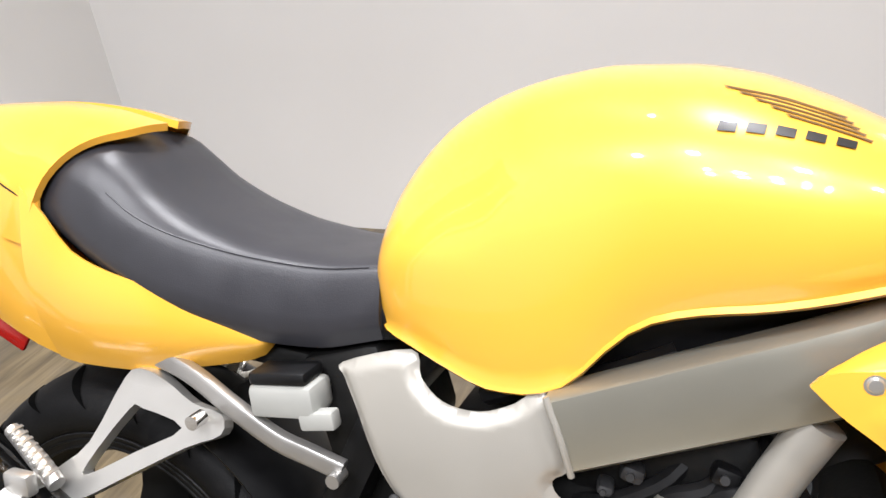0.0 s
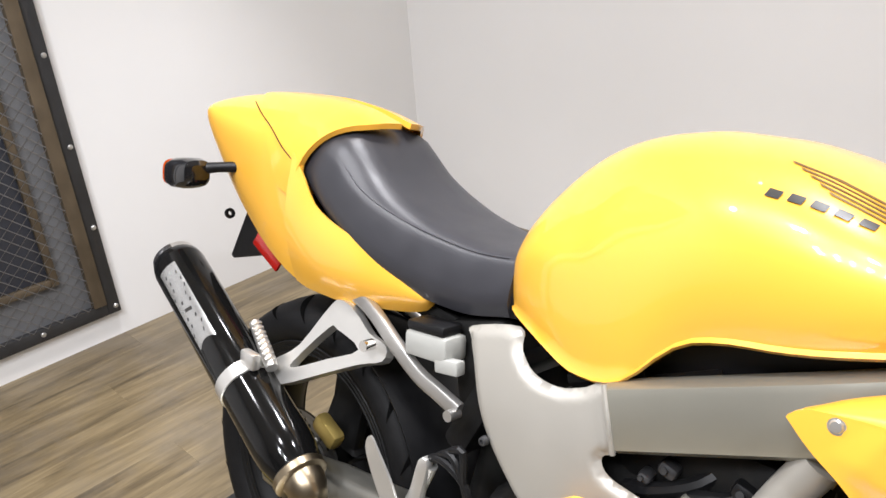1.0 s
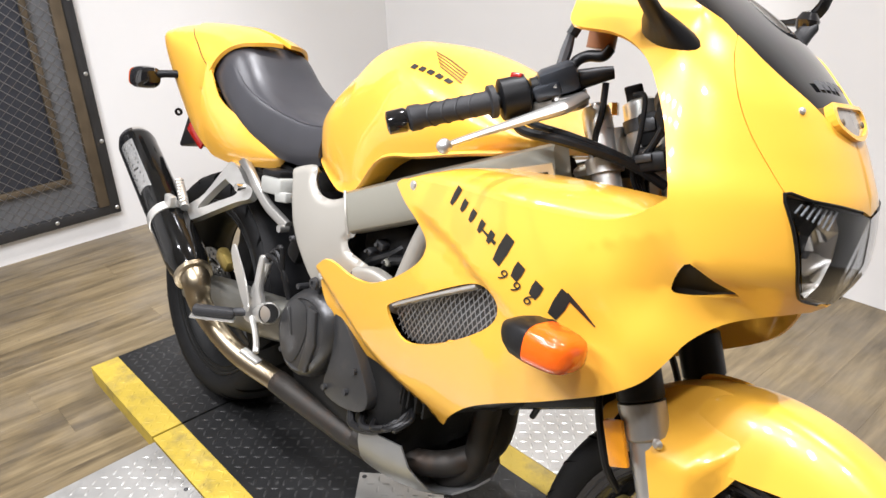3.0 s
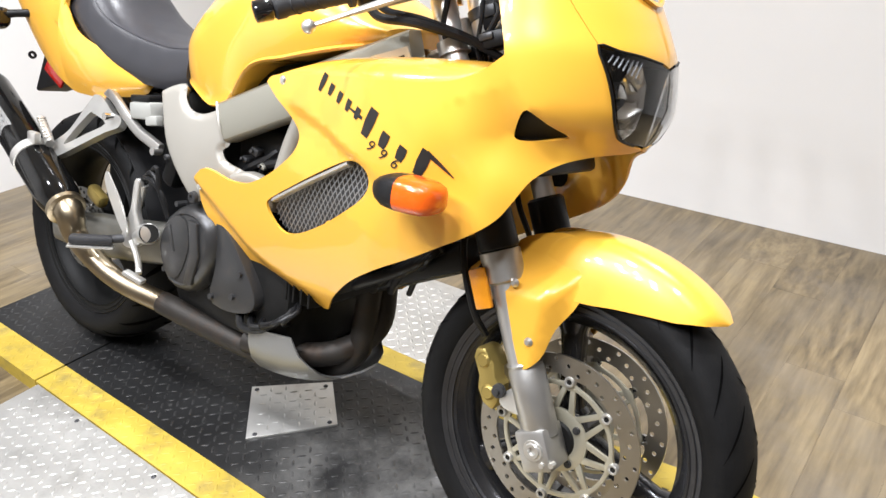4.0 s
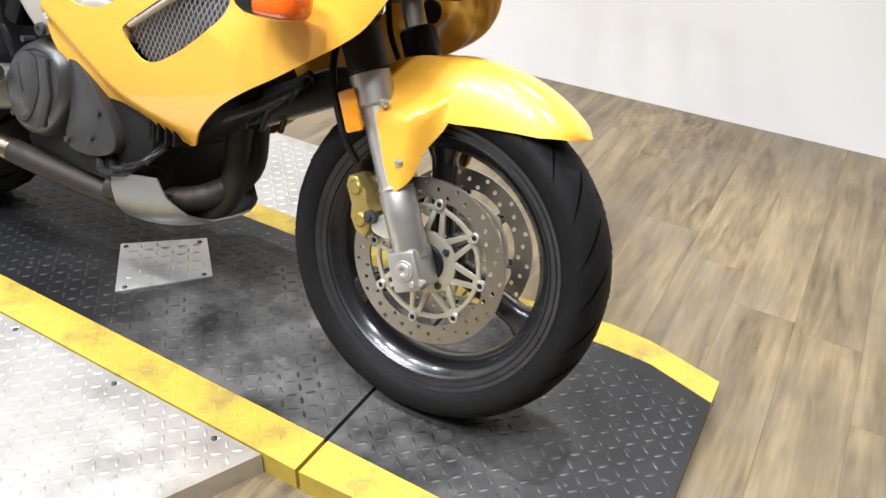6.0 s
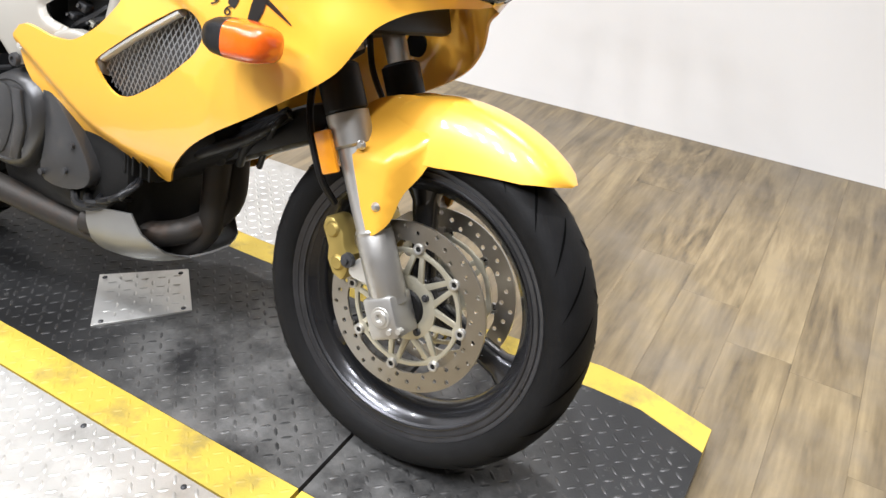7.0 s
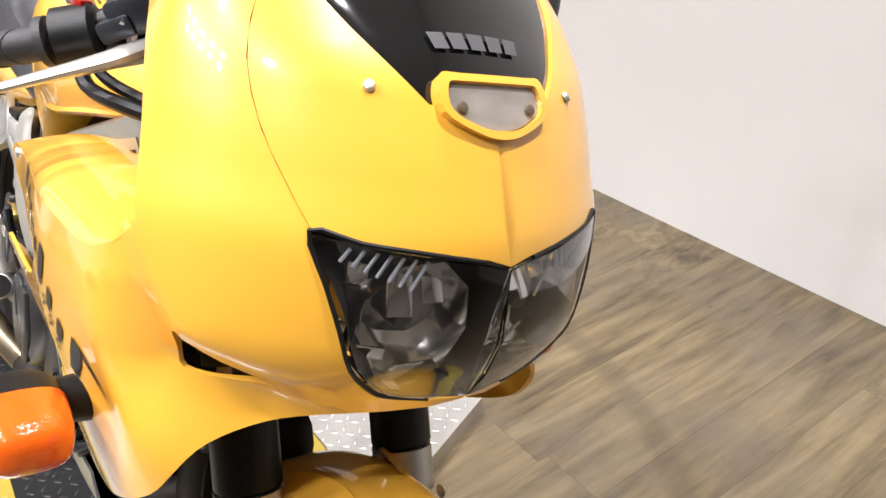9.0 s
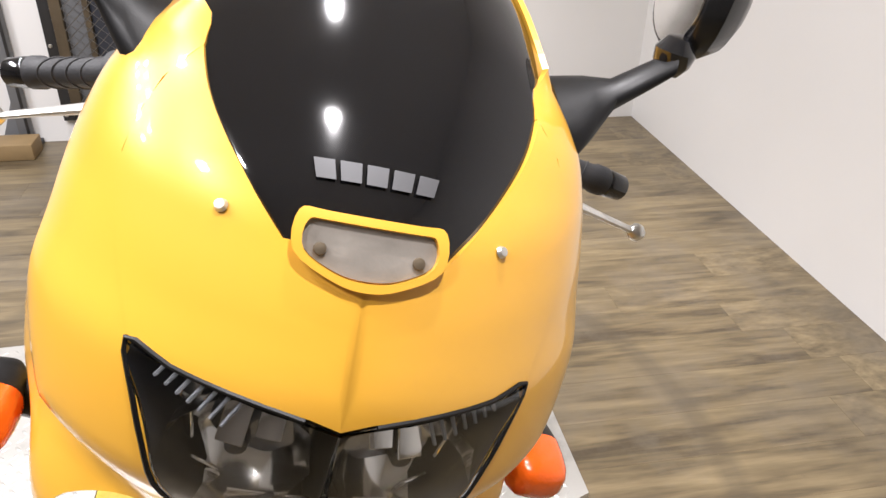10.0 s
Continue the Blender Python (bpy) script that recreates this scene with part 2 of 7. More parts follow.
dirty(RUBBER, (0.05, 0.047, 0.043), 14.0, 0.58, 0.78, 0.15)
dirty(ENGMAT, (0.10, 0.09, 0.075), 20.0, 0.52, 0.7, 0.4)
dirty(ENGDARK, (0.04, 0.035, 0.027), 18.0, 0.57, 0.72, 0.35)
dirty(HEADER, (0.05, 0.03, 0.018), 25.0, 0.5, 0.65, 0.6)

# ---- mesh helpers ----


def part(name, bm, material, parent=None, label="", angle=38):
    me = bpy.data.meshes.new(name)
    bm.to_mesh(me)
    bm.free()
    me.materials.append(material)
    me.shade_smooth()
    at = me.attributes.get("true_normal")
    if at:
        vn = np.zeros(len(me.vertices) * 3)
        at.data.foreach_get("vector", vn)
        vn = vn.reshape(-1, 3)
        loops = []
        for f in me.polygons:
            for li in f.loop_indices:
                n = Vector(vn[me.loops[li].vertex_index])
                d = n.dot(f.normal) if n.length > 0.5 else 0.0
                loops.append(n if d > 0.35 else -n if d < -0.35 else f.normal)
        me.normals_split_custom_set([tuple(n) for n in loops])
    else:
        me.set_sharp_from_angle(angle=radians(angle))
    ob = new(name, me)
    ob.parent = parent
    if label:
        ob["label"] = label
    return ob


def thing(name, label, category, m=None, group="", kind=""):
    ob = new(name)
    if m is not None:
        ob.matrix_world = m
    return tagged(ob, label, category, group, kind)


def prof(*pts):
    """A smooth curve through (x, y) pairs, flat beyond its ends."""
    xs = [p[0] for p in pts]
    ys = [p[1] for p in pts]
    n = len(xs)
    d = [(ys[i + 1] - ys[i]) / (xs[i + 1] - xs[i]) for i in range(n - 1)]
    mm = [d[0]] + [0.0 if d[i - 1] * d[i] <= 0 else 2 * d[i - 1] * d[i] / (d[i - 1] + d[i]) for i in range(1, n - 1)] + [d[-1]]

    def f(x):
        if x <= xs[0]:
            return ys[0]
        if x >= xs[-1]:
            return ys[-1]
        i = max(k for k in range(n - 1) if xs[k] <= x)
        h = xs[i + 1] - xs[i]
        t = (x - xs[i]) / h
        return ((2 * t**3 - 3 * t**2 + 1) * ys[i] + (t**3 - 2 * t**2 + t) * h * mm[i] + (3 * t**2 - 2 * t**3) * ys[i + 1] + (t**3 - t**2) * h * mm[i + 1])
    return f


def smooth_path(pts, n=6, closed=False):
    """Catmull-Rom through the points."""
    P = [Vector(p) for p in pts]
    out = []
    m = len(P)
    for i in range(m if closed else m - 1):
        if closed:
            a, b, c, d = P[(i - 1) % m], P[i], P[(i + 1) % m], P[(i + 2) % m]
        else:
            b, c = P[i], P[i + 1]
            a = P[i - 1] if i else b * 2 - c
            d = P[i + 2] if i + 2 < m else c * 2 - b
        for k in range(n):
            t = k / n
            out.append(0.5 * ((2 * b) + (c - a) * t + (2 * a - 5 * b + 4 * c - d) * t * t + (3 * b - a - 3 * c + d) * t**3))
    if not closed:
        out.append(P[-1])
    return out


def loft(rings, caps=True, closed=True):
    bm = bmesh.new()
    rows = [[bm.verts.new(p) for p in r] for r in rings]
    n = len(rows[0])
    for a, b in zip(rows, rows[1:]):
        for i in range(n if closed else n - 1):
            j = (i + 1) % n
            bm.faces.new((a[i], a[j], b[j], b[i]))
    if caps and closed:
        bm.faces.new(rows[0][::-1])
        bm.faces.new(rows[-1])
    bmesh.ops.remove_doubles(bm, verts=bm.verts, dist=1e-5)
    bmesh.ops.recalc_face_normals(bm, faces=bm.faces)
    return bm


def tube(pts, r, seg=12, n=5, caps=True, flat=1.0, power=1.0):
    """A round bar along a smooth path; r is one radius or one for each given point."""
    P = smooth_path(pts, n) if len(pts) > 2 and n > 1 else [Vector(p) for p in pts]
    if isinstance(r, (int, float)):
        R = [r] * len(P)
    else:
        R = []
        for i in range(len(P)):
            f = i / (len(P) - 1) * (len(r) - 1)
            k = min(int(f), len(r) - 2)
            R.append(r[k] + (r[k + 1] - r[k]) * (f - k))
    rings = []
    up = None
    for i, p in enumerate(P):
        t = (P[min(i + 1, len(P) - 1)] - P[max(i - 1, 0)]).normalized()
        if up is None:
            up = t.orthogonal().normalized() if abs(t.z) > 0.9 else Vector((0, 0, 1))
        side = t.cross(up).normalized()
        up = side.cross(t).normalized()
        rings.append([p + (side * math.copysign(abs(math.cos(a))**power, math.cos(a)) + up * math.copysign(abs(math.sin(a))**power, math.sin(a)) * flat) * R[i] for a in (2 * math.pi * (k + 0.5) / seg for k in range(seg))])
    return loft(rings, caps)


def bar(p0, p1, r, seg=14, r1=None):
    return tube([p0, p1], [r, r if r1 is None else r1], seg, 1)


def lathe(profile, m, seg=48, closed_profile=False):
    """Turns (radius, along) pairs about the z axis of the pose m."""
    bm = bmesh.new()
    rows = []
    for k in range(seg):
        a = 2 * math.pi * k / seg
        rows.append([bm.verts.new(m @ Vector((r * math.cos(a), r * math.sin(a), h))) for r, h in profile])
    q = len(profile)
    for k in range(seg):
        a, b = rows[k], rows[(k + 1) % seg]
        for i in range(q if closed_profile else q - 1):
            j = (i + 1) % q
            bm.faces.new((a[i], a[j], b[j], b[i]))
    bmesh.ops.remove_doubles(bm, verts=bm.verts, dist=1e-6)
    bmesh.ops.recalc_face_normals(bm, faces=bm.faces)
    return bm


def block(m, sx, sy, sz, bevel=0.004, seg=2):
    bm = bmesh.new()
    bmesh.ops.create_cube(bm, size=1)
    for v in bm.verts:
        v.co = Vector((v.co.x * sx, v.co.y * sy, v.co.z * sz))
    if bevel:
        bmesh.ops.bevel(bm, geom=bm.edges[:], offset=bevel, segments=seg, affect="EDGES", profile=0.5)
    bm.transform(m)
    return bm


def join(*bms):
    out = bmesh.new()
    for b in bms:
        me = bpy.data.meshes.new("tmp")
        b.to_mesh(me)
        b.free()
        out.from_mesh(me)
        bpy.data.meshes.remove(me)
    return out


def inside(p, poly):
    x, y = p
    c = False
    for (x0, y0), (x1, y1) in zip(poly, poly[1:] + poly[:1]):
        if (y0 > y) != (y1 > y) and x < (x1 - x0) * (y - y0) / (y1 - y0) + x0:
            c = not c
    return c


def fill2d(outline, holes=(), step=0.02):
    """Triangles of an outline with holes, with a grid of points within."""
    loops = [[(p[0], p[1]) for p in outline]] + [[(p[0], p[1]) for p in h] for h in holes]
    verts, edges = [], []
    for lp in loops:
        k = len(verts)
        verts += [Vector(p) for p in lp]
        edges += [(k + i, k + (i + 1) % len(lp)) for i in range(len(lp))]
    xs = [p[0] for p in loops[0]]
    ys = [p[1] for p in loops[0]]
    if step:
        y = min(ys) + step / 2
        odd = False
        while y < max(ys):
            x = min(xs) + (step / 2 if odd else 0)
            while x < max(xs):
                if inside((x, y), loops[0]) and not any(inside((x, y), h) for h in loops[1:]):
                    if min((x - q[0])**2 + (y - q[1])**2 for lp in loops for q in lp) > (step * 0.45)**2:
                        verts.append(Vector((x, y)))
                x += step
            y += step * 0.87
            odd = not odd
    vs, _, faces, _, _, _ = geometry.delaunay_2d_cdt(verts, edges, [], 0, 1e-6)
    keep = []
    for f in faces:
        c = sum((vs[i] for i in f), Vector((0, 0))) / len(f)
        if inside((c.x, c.y), loops[0]) and not any(inside((c.x, c.y), h) for h in loops[1:]):
            keep.append(f)
    return vs, keep


def sheet(outline, holes, place, step=0.02, thick=0.004):
    """A curved panel: a 2D outline with holes, laid onto place(u, v), with a thickness."""
    vs, faces = fill2d(outline, holes, step)
    bm = bmesh.new()
    lay = bm.verts.layers.float_vector.new("true_normal")
    V = [bm.verts.new(place(v.x, v.y)) for v in vs]
    h = 0.002
    for b, v in zip(V, vs):
        du = place(v.x + h, v.y) - place(v.x - h, v.y)
        dv = place(v.x, v.y + h) - place(v.x, v.y - h)
        n = du.cross(dv)
        b[lay] = n.normalized() if n.length > 1e-9 else Vector((0, 0, 0))
    for f in faces:
        try:
            bm.faces.new([V[i] for i in f])
        except ValueError:
            pass
    for v in [v for v in bm.verts if not v.link_faces]:
        bm.verts.remove(v)
    bm.normal_update()
    if thick:
        thicken(bm, thick)
    return bm


def thicken(bm, thick):
    """Gives a sheet a back face, thick metres towards +y of its middle plane or inwards along the normals."""
    bm.normal_update()
    s = sum(f.normal.y * f.calc_area() for f in bm.faces)
    if s > 0 and all(v.co.y <= 1e-4 for v in bm.verts):
        bmesh.ops.reverse_faces(bm, faces=bm.faces[:])
        bm.normal_update()
    elif s < 0 and all(v.co.y >= -1e-4 for v in bm.verts):
        bmesh.ops.reverse_faces(bm, faces=bm.faces[:])
        bm.normal_update()
    old = list(bm.verts)
    rim = [e for e in bm.edges if len(e.link_faces) == 1]
    back = {v: bm.verts.new(v.co - v.normal * thick) for v in old}
    lay = bm.verts.layers.float_vector.get("true_normal")
    if lay:
        for v in old:
            back[v][lay] = v[lay]
    faces = list(bm.faces)
    for f in faces:
        bm.faces.new([back[v] for v in reversed(f.verts)])
    for e in rim:
        a, b = e.verts
        f = e.link_faces[0]
        lp = [l for l in f.loops if l.edge == e][0]
        a, b = lp.vert, lp.link_loop_next.vert
        bm.faces.new((b, a, back[a], back[b]))
    bm.normal_update()


def plate(outline, m, depth, holes=(), bevel=0.0):
    """A flat plate cut from an outline in the xy plane of m, depth thick about it."""
    vs, faces = fill2d(outline, holes, 0)
    bm = bmesh.new()
    V = [bm.verts.new((v.x, v.y, -depth / 2)) for v in vs]
    for f in faces:
        bm.faces.new([V[i] for i in f])
    for v in [v for v in bm.verts if not v.link_faces]:
        bm.verts.remove(v)
    bmesh.ops.dissolve_limit(bm, angle_limit=0.01, verts=bm.verts, edges=bm.edges)
    r = bmesh.ops.extrude_face_region(bm, geom=bm.faces[:])
    for v in r["geom"]:
        if isinstance(v, bmesh.types.BMVert):
            v.co.z += depth
    bmesh.ops.recalc_face_normals(bm, faces=bm.faces)
    if bevel:
        es = [e for e in bm.edges if e.calc_face_angle(0) > 0.9]
        bmesh.ops.bevel(bm, geom=es, offset=bevel, segments=2, affect="EDGES", profile=0.5, clamp_overlap=True)
    bm.transform(m)
    return bm


def mirrored(bm):
    b = bm.copy()
    lay = b.verts.layers.float_vector.get("true_normal")
    for v in b.verts:
        v.co.y = -v.co.y
        if lay:
            v[lay] = Vector((v[lay].x, -v[lay].y, v[lay].z))
    bmesh.ops.reverse_faces(b, faces=b.faces[:])
    return b


def oval(cx, cy, rx, ry, n=20, turn=0.0):
    return [(cx + rx * math.cos(a) * math.cos(turn) - ry * math.sin(a) * math.sin(turn), cy + rx * math.cos(a) * math.sin(turn) + ry * math.sin(a) * math.cos(turn)) for a in (2 * math.pi * k / n for k in range(n))]


# planes: side(y) maps outline (x, z) onto the bike's side plane at y
def side(y):
    return Matrix(((1, 0, 0, 0), (0, 0, -1, y), (0, 1, 0, 0), (0, 0, 0, 1)))


# ---- room ----
FLOOR = -0.05
X0, X1, Y0, Y1 = -1.523, 5.5, -5.0, 1.76


def wall(name, x0, y0, x1, y1, z0=FLOOR, z1=CEIL, material=None):
    ob = part(name, block(Matrix.Translation(((x0 + x1) / 2, (y0 + y1) / 2, (z0 + z1) / 2)), abs(x1 - x0), abs(y1 - y0), z1 - z0, 0), material or WALLMAT)
    return tagged(ob, "plain painted wall", "wall", kind="structure")


wall("wall_north", X0 - 0.12, Y1, X1 + 0.12, Y1 + 0.12)
wall("wall_west", X0 - 0.12, Y0, X0, Y1)
# walls out of view, added in a dim beige to cut bounced fill light
UNSEENWALL = mat("unseen_beige_wall", (0.24, 0.215, 0.19), 0.6, 0, 0.06, 3, 0.05, 25)
wall("wall_east", X1, Y0, X1 + 0.12, Y1, material=UNSEENWALL)
wall("wall_south", X0 - 0.12, Y0 - 0.12, X1 + 0.12, Y0, material=UNSEENWALL)
ceil = part("ceiling", block(Matrix.Translation(((X0 + X1) / 2, (Y0 + Y1) / 2, CEIL + 0.05)), X1 - X0 + 0.24, Y1 - Y0 + 0.24, 0.1, 0), CEILMAT)
tagged(ceil, "plain white ceiling", "ceiling", kind="structure")
floor = part("floor", block(Matrix.Translation(((X0 + X1) / 2, (Y0 + Y1) / 2, FLOOR - 0.06)), X1 - X0 + 0.2, Y1 - Y0 + 0.2, 0.11, 0), ENGDARK)
tagged(floor, "rustic grey-brown wood plank floor", "floor", kind="structure")

# ---- vehicle platform ----
platform = thing("bike_platform", "low black diamond-plate bike platform with yellow edge stripes", "platform")
PX0, PX1, PI, PO, PFI, PFO = -0.41, 1.93, -0.232, -0.315, 0.262, 0.33


def slab(name, outline, z1, z0, material, label=""):
    return part(name, plate(outline, Matrix.Translation((0, 0, (z0 + z1) / 2)), z1 - z0), material, platform, label)


GAP = 0.004
SX = (PX0, 0.055, 1.352, PX1)
for a, b in zip(SX, SX[1:]):
    a, b = a + GAP, b - GAP
    front_end = b > 1.9
    taper = 0.03 if front_end else 0.0
    far_in = [(b, 0.237), (1.79, 0.282), (1.69, 0.287)] if front_end else [(b, PFI)]
    far_out = [(b, 0.306), (1.77, 0.354), (1.68, 0.363)] if front_end else [(b, PFO)]
    slab("deck_plate", [(a, PI), (b, PI)] + far_in + [(a, PFI)], 0, FLOOR, PLATEDARK, "worn black diamond plate")
    slab("edge_stripe", [(a, PO), (b, PO + taper), (b, PI - 0.001), (a, PI - 0.001)], 0, FLOOR, PLATEYEL, "yellow painted edge plate")
    slab("edge_stripe", [(a, PFI + 0.001)] + [(x, y + 0.001) for x, y in far_in[::-1]] + far_out + [(a, PFO)], 0, FLOOR, PLATEYEL, "yellow painted edge plate")
slab("side_plate", [(0.075, PO - 0.003), (0.10, -0.95), (0.98, -0.95), (1.275, PO - 0.003)], -0.002, FLOOR, PLATEALU, "bare aluminium diamond plate")
slab("side_plate", [(0.10, PFO + 0.003), (0.95, PFO + 0.003), (0.80, 0.70), (0.10, 0.70)], -0.002, FLOOR, PLATEALU, "bare aluminium diamond plate")
cover = part("cover_plate", plate([(0.552, -0.005), (0.694, -0.142), (0.832, 0.018), (0.705, 0.128)], Matrix.Translation((0, 0, 0.003)), 0.006, bevel=0.001), PLATEALU, platform, "bare aluminium cover plate with screws")


def treads(name, test, z, material, x0, x1, y0, y1, pitch=0.026):
    """Raised lozenges of diamond plate, alternately turned."""
    verts, faces = [], []
    i = 0
    x = x0
    while x < x1:
        j = 0
        y = y0
        while y < y1:
            if test(x, y):
                a = math.pi / 4 if (i + j) % 2 else -math.pi / 4
                c, s = math.cos(a), math.sin(a)
                k = len(verts)
                for u, v, h in ((-0.0115, 0, 0), (-0.0055, 0.0032, 0), (0.0055, 0.0032, 0), (0.0115, 0, 0), (0.0055, -0.0032, 0), (-0.0055, -0.0032, 0), (-0.006, 0, 0.0015), (0.006, 0, 0.0015)):
                    verts.append((x + u * c - v * s, y + u * s + v * c, z + h))
                faces += [(k, k + 6, k + 1), (k + 1, k + 6, k + 7, k + 2), (k + 2, k + 7, k + 3), (k + 3, k + 7, k + 4), (k + 4, k + 7, k + 6, k + 5), (k + 5, k + 6, k)]
            y += pitch
            j += 1
        x += pitch
        i += 1
    faces = [f[::-1] for f in faces]
    me = bpy.data.meshes.new(name)
    me.from_pydata(verts, [], faces)
    me.materials.append(material)
    me.shade_smooth()
    ob = new(name, me)
    ob.parent = platform
    return tagged(ob, kind="stuff")


def clear(x):
    return all(abs(x - s) > 0.012 for s in SX)


CP = [(0.552, -0.005), (0.694, -0.142), (0.832, 0.018), (0.705, 0.128)]
treads("deck_treads", lambda x, y: clear(x) and PI + 0.01 < y < PFI - 0.012 and not inside((x, y), CP) and not (x > 1.84 and y > PFI - 0.05), 0, TREADDARK, PX0, PX1, PI, PFI)
treads("stripe_treads", lambda x, y: clear(x) and x < 1.9, 0, PLATEYEL, PX0, PX1, PO + 0.014, PI - 0.008)
treads("stripe_treads", lambda x, y: clear(x) and x < 1.65, 0, PLATEYEL, PX0, PX1, PFI + 0.014, PFO - 0.008)
treads("plate_treads", lambda x, y: inside((x, y), [(0.10, PO - 0.012), (0.12, -0.93), (0.96, -0.93), (1.25, PO - 0.012)]), -0.002, PLATEALU, 0.09, 1.26, -0.93, PO - 0.012)
treads("plate_treads", lambda x, y: inside((x, y), [(0.12, PFO + 0.012), (0.93, PFO + 0.012), (0.79, 0.68), (0.12, 0.68)]), -0.002, PLATEALU, 0.12, 0.93, PFO + 0.012, 0.68)
treads("plate_treads", lambda x, y: inside((x, y), [(0.572, -0.005), (0.694, -0.125), (0.812, 0.018), (0.705, 0.11)]), 0.006, PLATEALU, 0.55, 0.83, -0.14, 0.13)
screwm = lathe([(0, 0.003), (0.003, 0.0028), (0.0055, 0.0012), (0.006, 0)], Matrix(), 12)
screw0 = part("screw", screwm, DARKSTEEL, platform)
screw0.location = (0.70, -0.12, 0.006)
for sx, sy, sz in ((0.572, -0.006, 0.006), (0.812, 0.012, 0.006), (0.704, 0.105, 0.006), (0.30, -0.335, -0.002), (0.62, -0.335, -0.002), (0.92, -0.335, -0.002), (1.18, -0.335, -0.002)):
    s = new("screw", screw0.data)
    s.parent, s.location = platform, (sx, sy, sz)

# ---- screen panel on the west wall ----
gate = thing("mesh_panel", "steel-framed expanded-metal mesh panel bolted to the white wall", "panel")
GY0, GY1, GZ0, GZ1 = -0.87, 0.205, 0.05, 2.2
GX = X0 + 0.004


def upright(name, x, y0, y1, z0, z1, t, material, label=""):
    return part(name, block(Matrix.Translation((x + t / 2, (y0 + y1) / 2, (z0 + z1) / 2)), t, y1 - y0, z1 - z0, min(0.003, t / 3)), material, gate, label)


FW = 0.045
upright("backing", GX, GY0 + 0.01, GY1 - 0.01, GZ0 + 0.01, GZ1 - 0.01, 0.003, GREYPANEL, "pale grey backing sheet")
upright("frame_bar", GX, GY1 - FW, GY1, GZ0, GZ1, 0.022, DARKSTEEL)
upright("frame_bar", GX, GY0, GY0 + FW, GZ0, GZ1, 0.022, DARKSTEEL)
upright("frame_bar", GX, GY0 + FW, GY1 - FW, GZ0, GZ0 + FW, 0.022, DARKSTEEL)
upright("frame_bar", GX, GY0 + FW, GY1 - FW, GZ1 - FW, GZ1, 0.022, DARKSTEEL)
upright("rusty_rail", GX + 0.004, GY1 - FW - 0.045, GY1 - FW - 0.001, GZ0 + FW, GZ1 - FW, 0.03, RUST, "rust-stained steel rail")
upright("rusty_rail", GX + 0.004, GY0 + FW + 0.001, GY0 + FW + 0.045, GZ0 + FW, GZ1 - FW, 0.03, RUST, "rust-stained steel rail")
IY0, IY1, IZ0 = -0.70, 0.035, 0.225
upright("inner_rail", GX + 0.004, IY1 - 0.025, IY1, IZ0, GZ1 - 0.2, 0.022, RUST, "rust-stained inner rail")
upright("inner_rail", GX + 0.004, IY0, IY0 + 0.025, IZ0, GZ1 - 0.2, 0.022, RUST, "rust-stained inner rail")
upright("inner_rail", GX + 0.004, IY0 + 0.025, IY1 - 0.025, IZ0, IZ0 + 0.025, 0.022, RUST, "rust-stained inner rail")
upright("pane", GX + 0.004, IY0 + 0.026, IY1 - 0.026, IZ0 + 0.026, GZ1 - 0.2, 0.004, BLUEPANEL, "blue-grey pane behind the mesh")
for bz in (0.075, 0.374, 0.657, 0.95, 1.25, 1.55, 1.85):
    for by in (GY1 - 0.015, GY0 + 0.015):
        part("bolt", lathe([(0, 0.005), (0.006, 0.004), (0.009, 0)], Matrix.Translation((GX + 0.022, by, bz)) @ pose(0, 0, 0, 0, 90, 0), 10), ALLOY, gate)
for by in (-0.7, -0.42, -0.06):
    part("bolt", lathe([(0, 0.005), (0.006, 0.004), (0.009, 0)], Matrix.Translation((GX + 0.022, by, 0.075)) @ pose(0, 0, 0, 0, 90, 0), 10), ALLOY, gate)
mv, mf = [], []
CW, CH, RW = 0.046, 0.0215, 0.0050
xg = GX + 0.030
nz = int((GZ1 - FW - GZ0 - FW) / CH)
ny = int((GY1 - GY0 - 2 * FW) / CW)
for k in range(nz):
    zc = GZ0 + FW + k * CH
    for q in range(ny * 2):
        ya = GY0 + FW + q * CW / 2
        up = (q + k) % 2 == 0
        za, zb = (zc, zc + CH) if up else (zc + CH, zc)
        b = len(mv)
        mv += [(xg, ya, za - RW / 2), (xg + 0.003, ya, za + RW / 2), (xg + 0.003, ya + CW / 2, zb + RW / 2), (xg, ya + CW / 2, zb - RW / 2)]
        mf.append((b, b + 1, b + 2, b + 3))
me = bpy.data.meshes.new("mesh_sheet")
me.from_pydata(mv, [], mf)
me.materials.append(WIRE)
ms = new("mesh_sheet", me)
ms.parent = gate
tagged(ms, "expanded metal mesh", kind="stuff")

# ---- motorcycle, built upright and leant to its left ----
BIKE = pose(0, -0.06, 0, -15, 0, 0)
bike = thing("motorcycle", "yellow sport motorcycle with silver frame leaning on the black platform", "motorcycle", BIKE)


def both(name, make, material, parent=None, label="", **kw):
    """A part on the right, and its mirror image on the left."""
    bm = make()
    left = mirrored(bm)
    return part(name, bm, material, parent or bike, label, **kw), part(name, left, material, parent or bike, label, **kw)


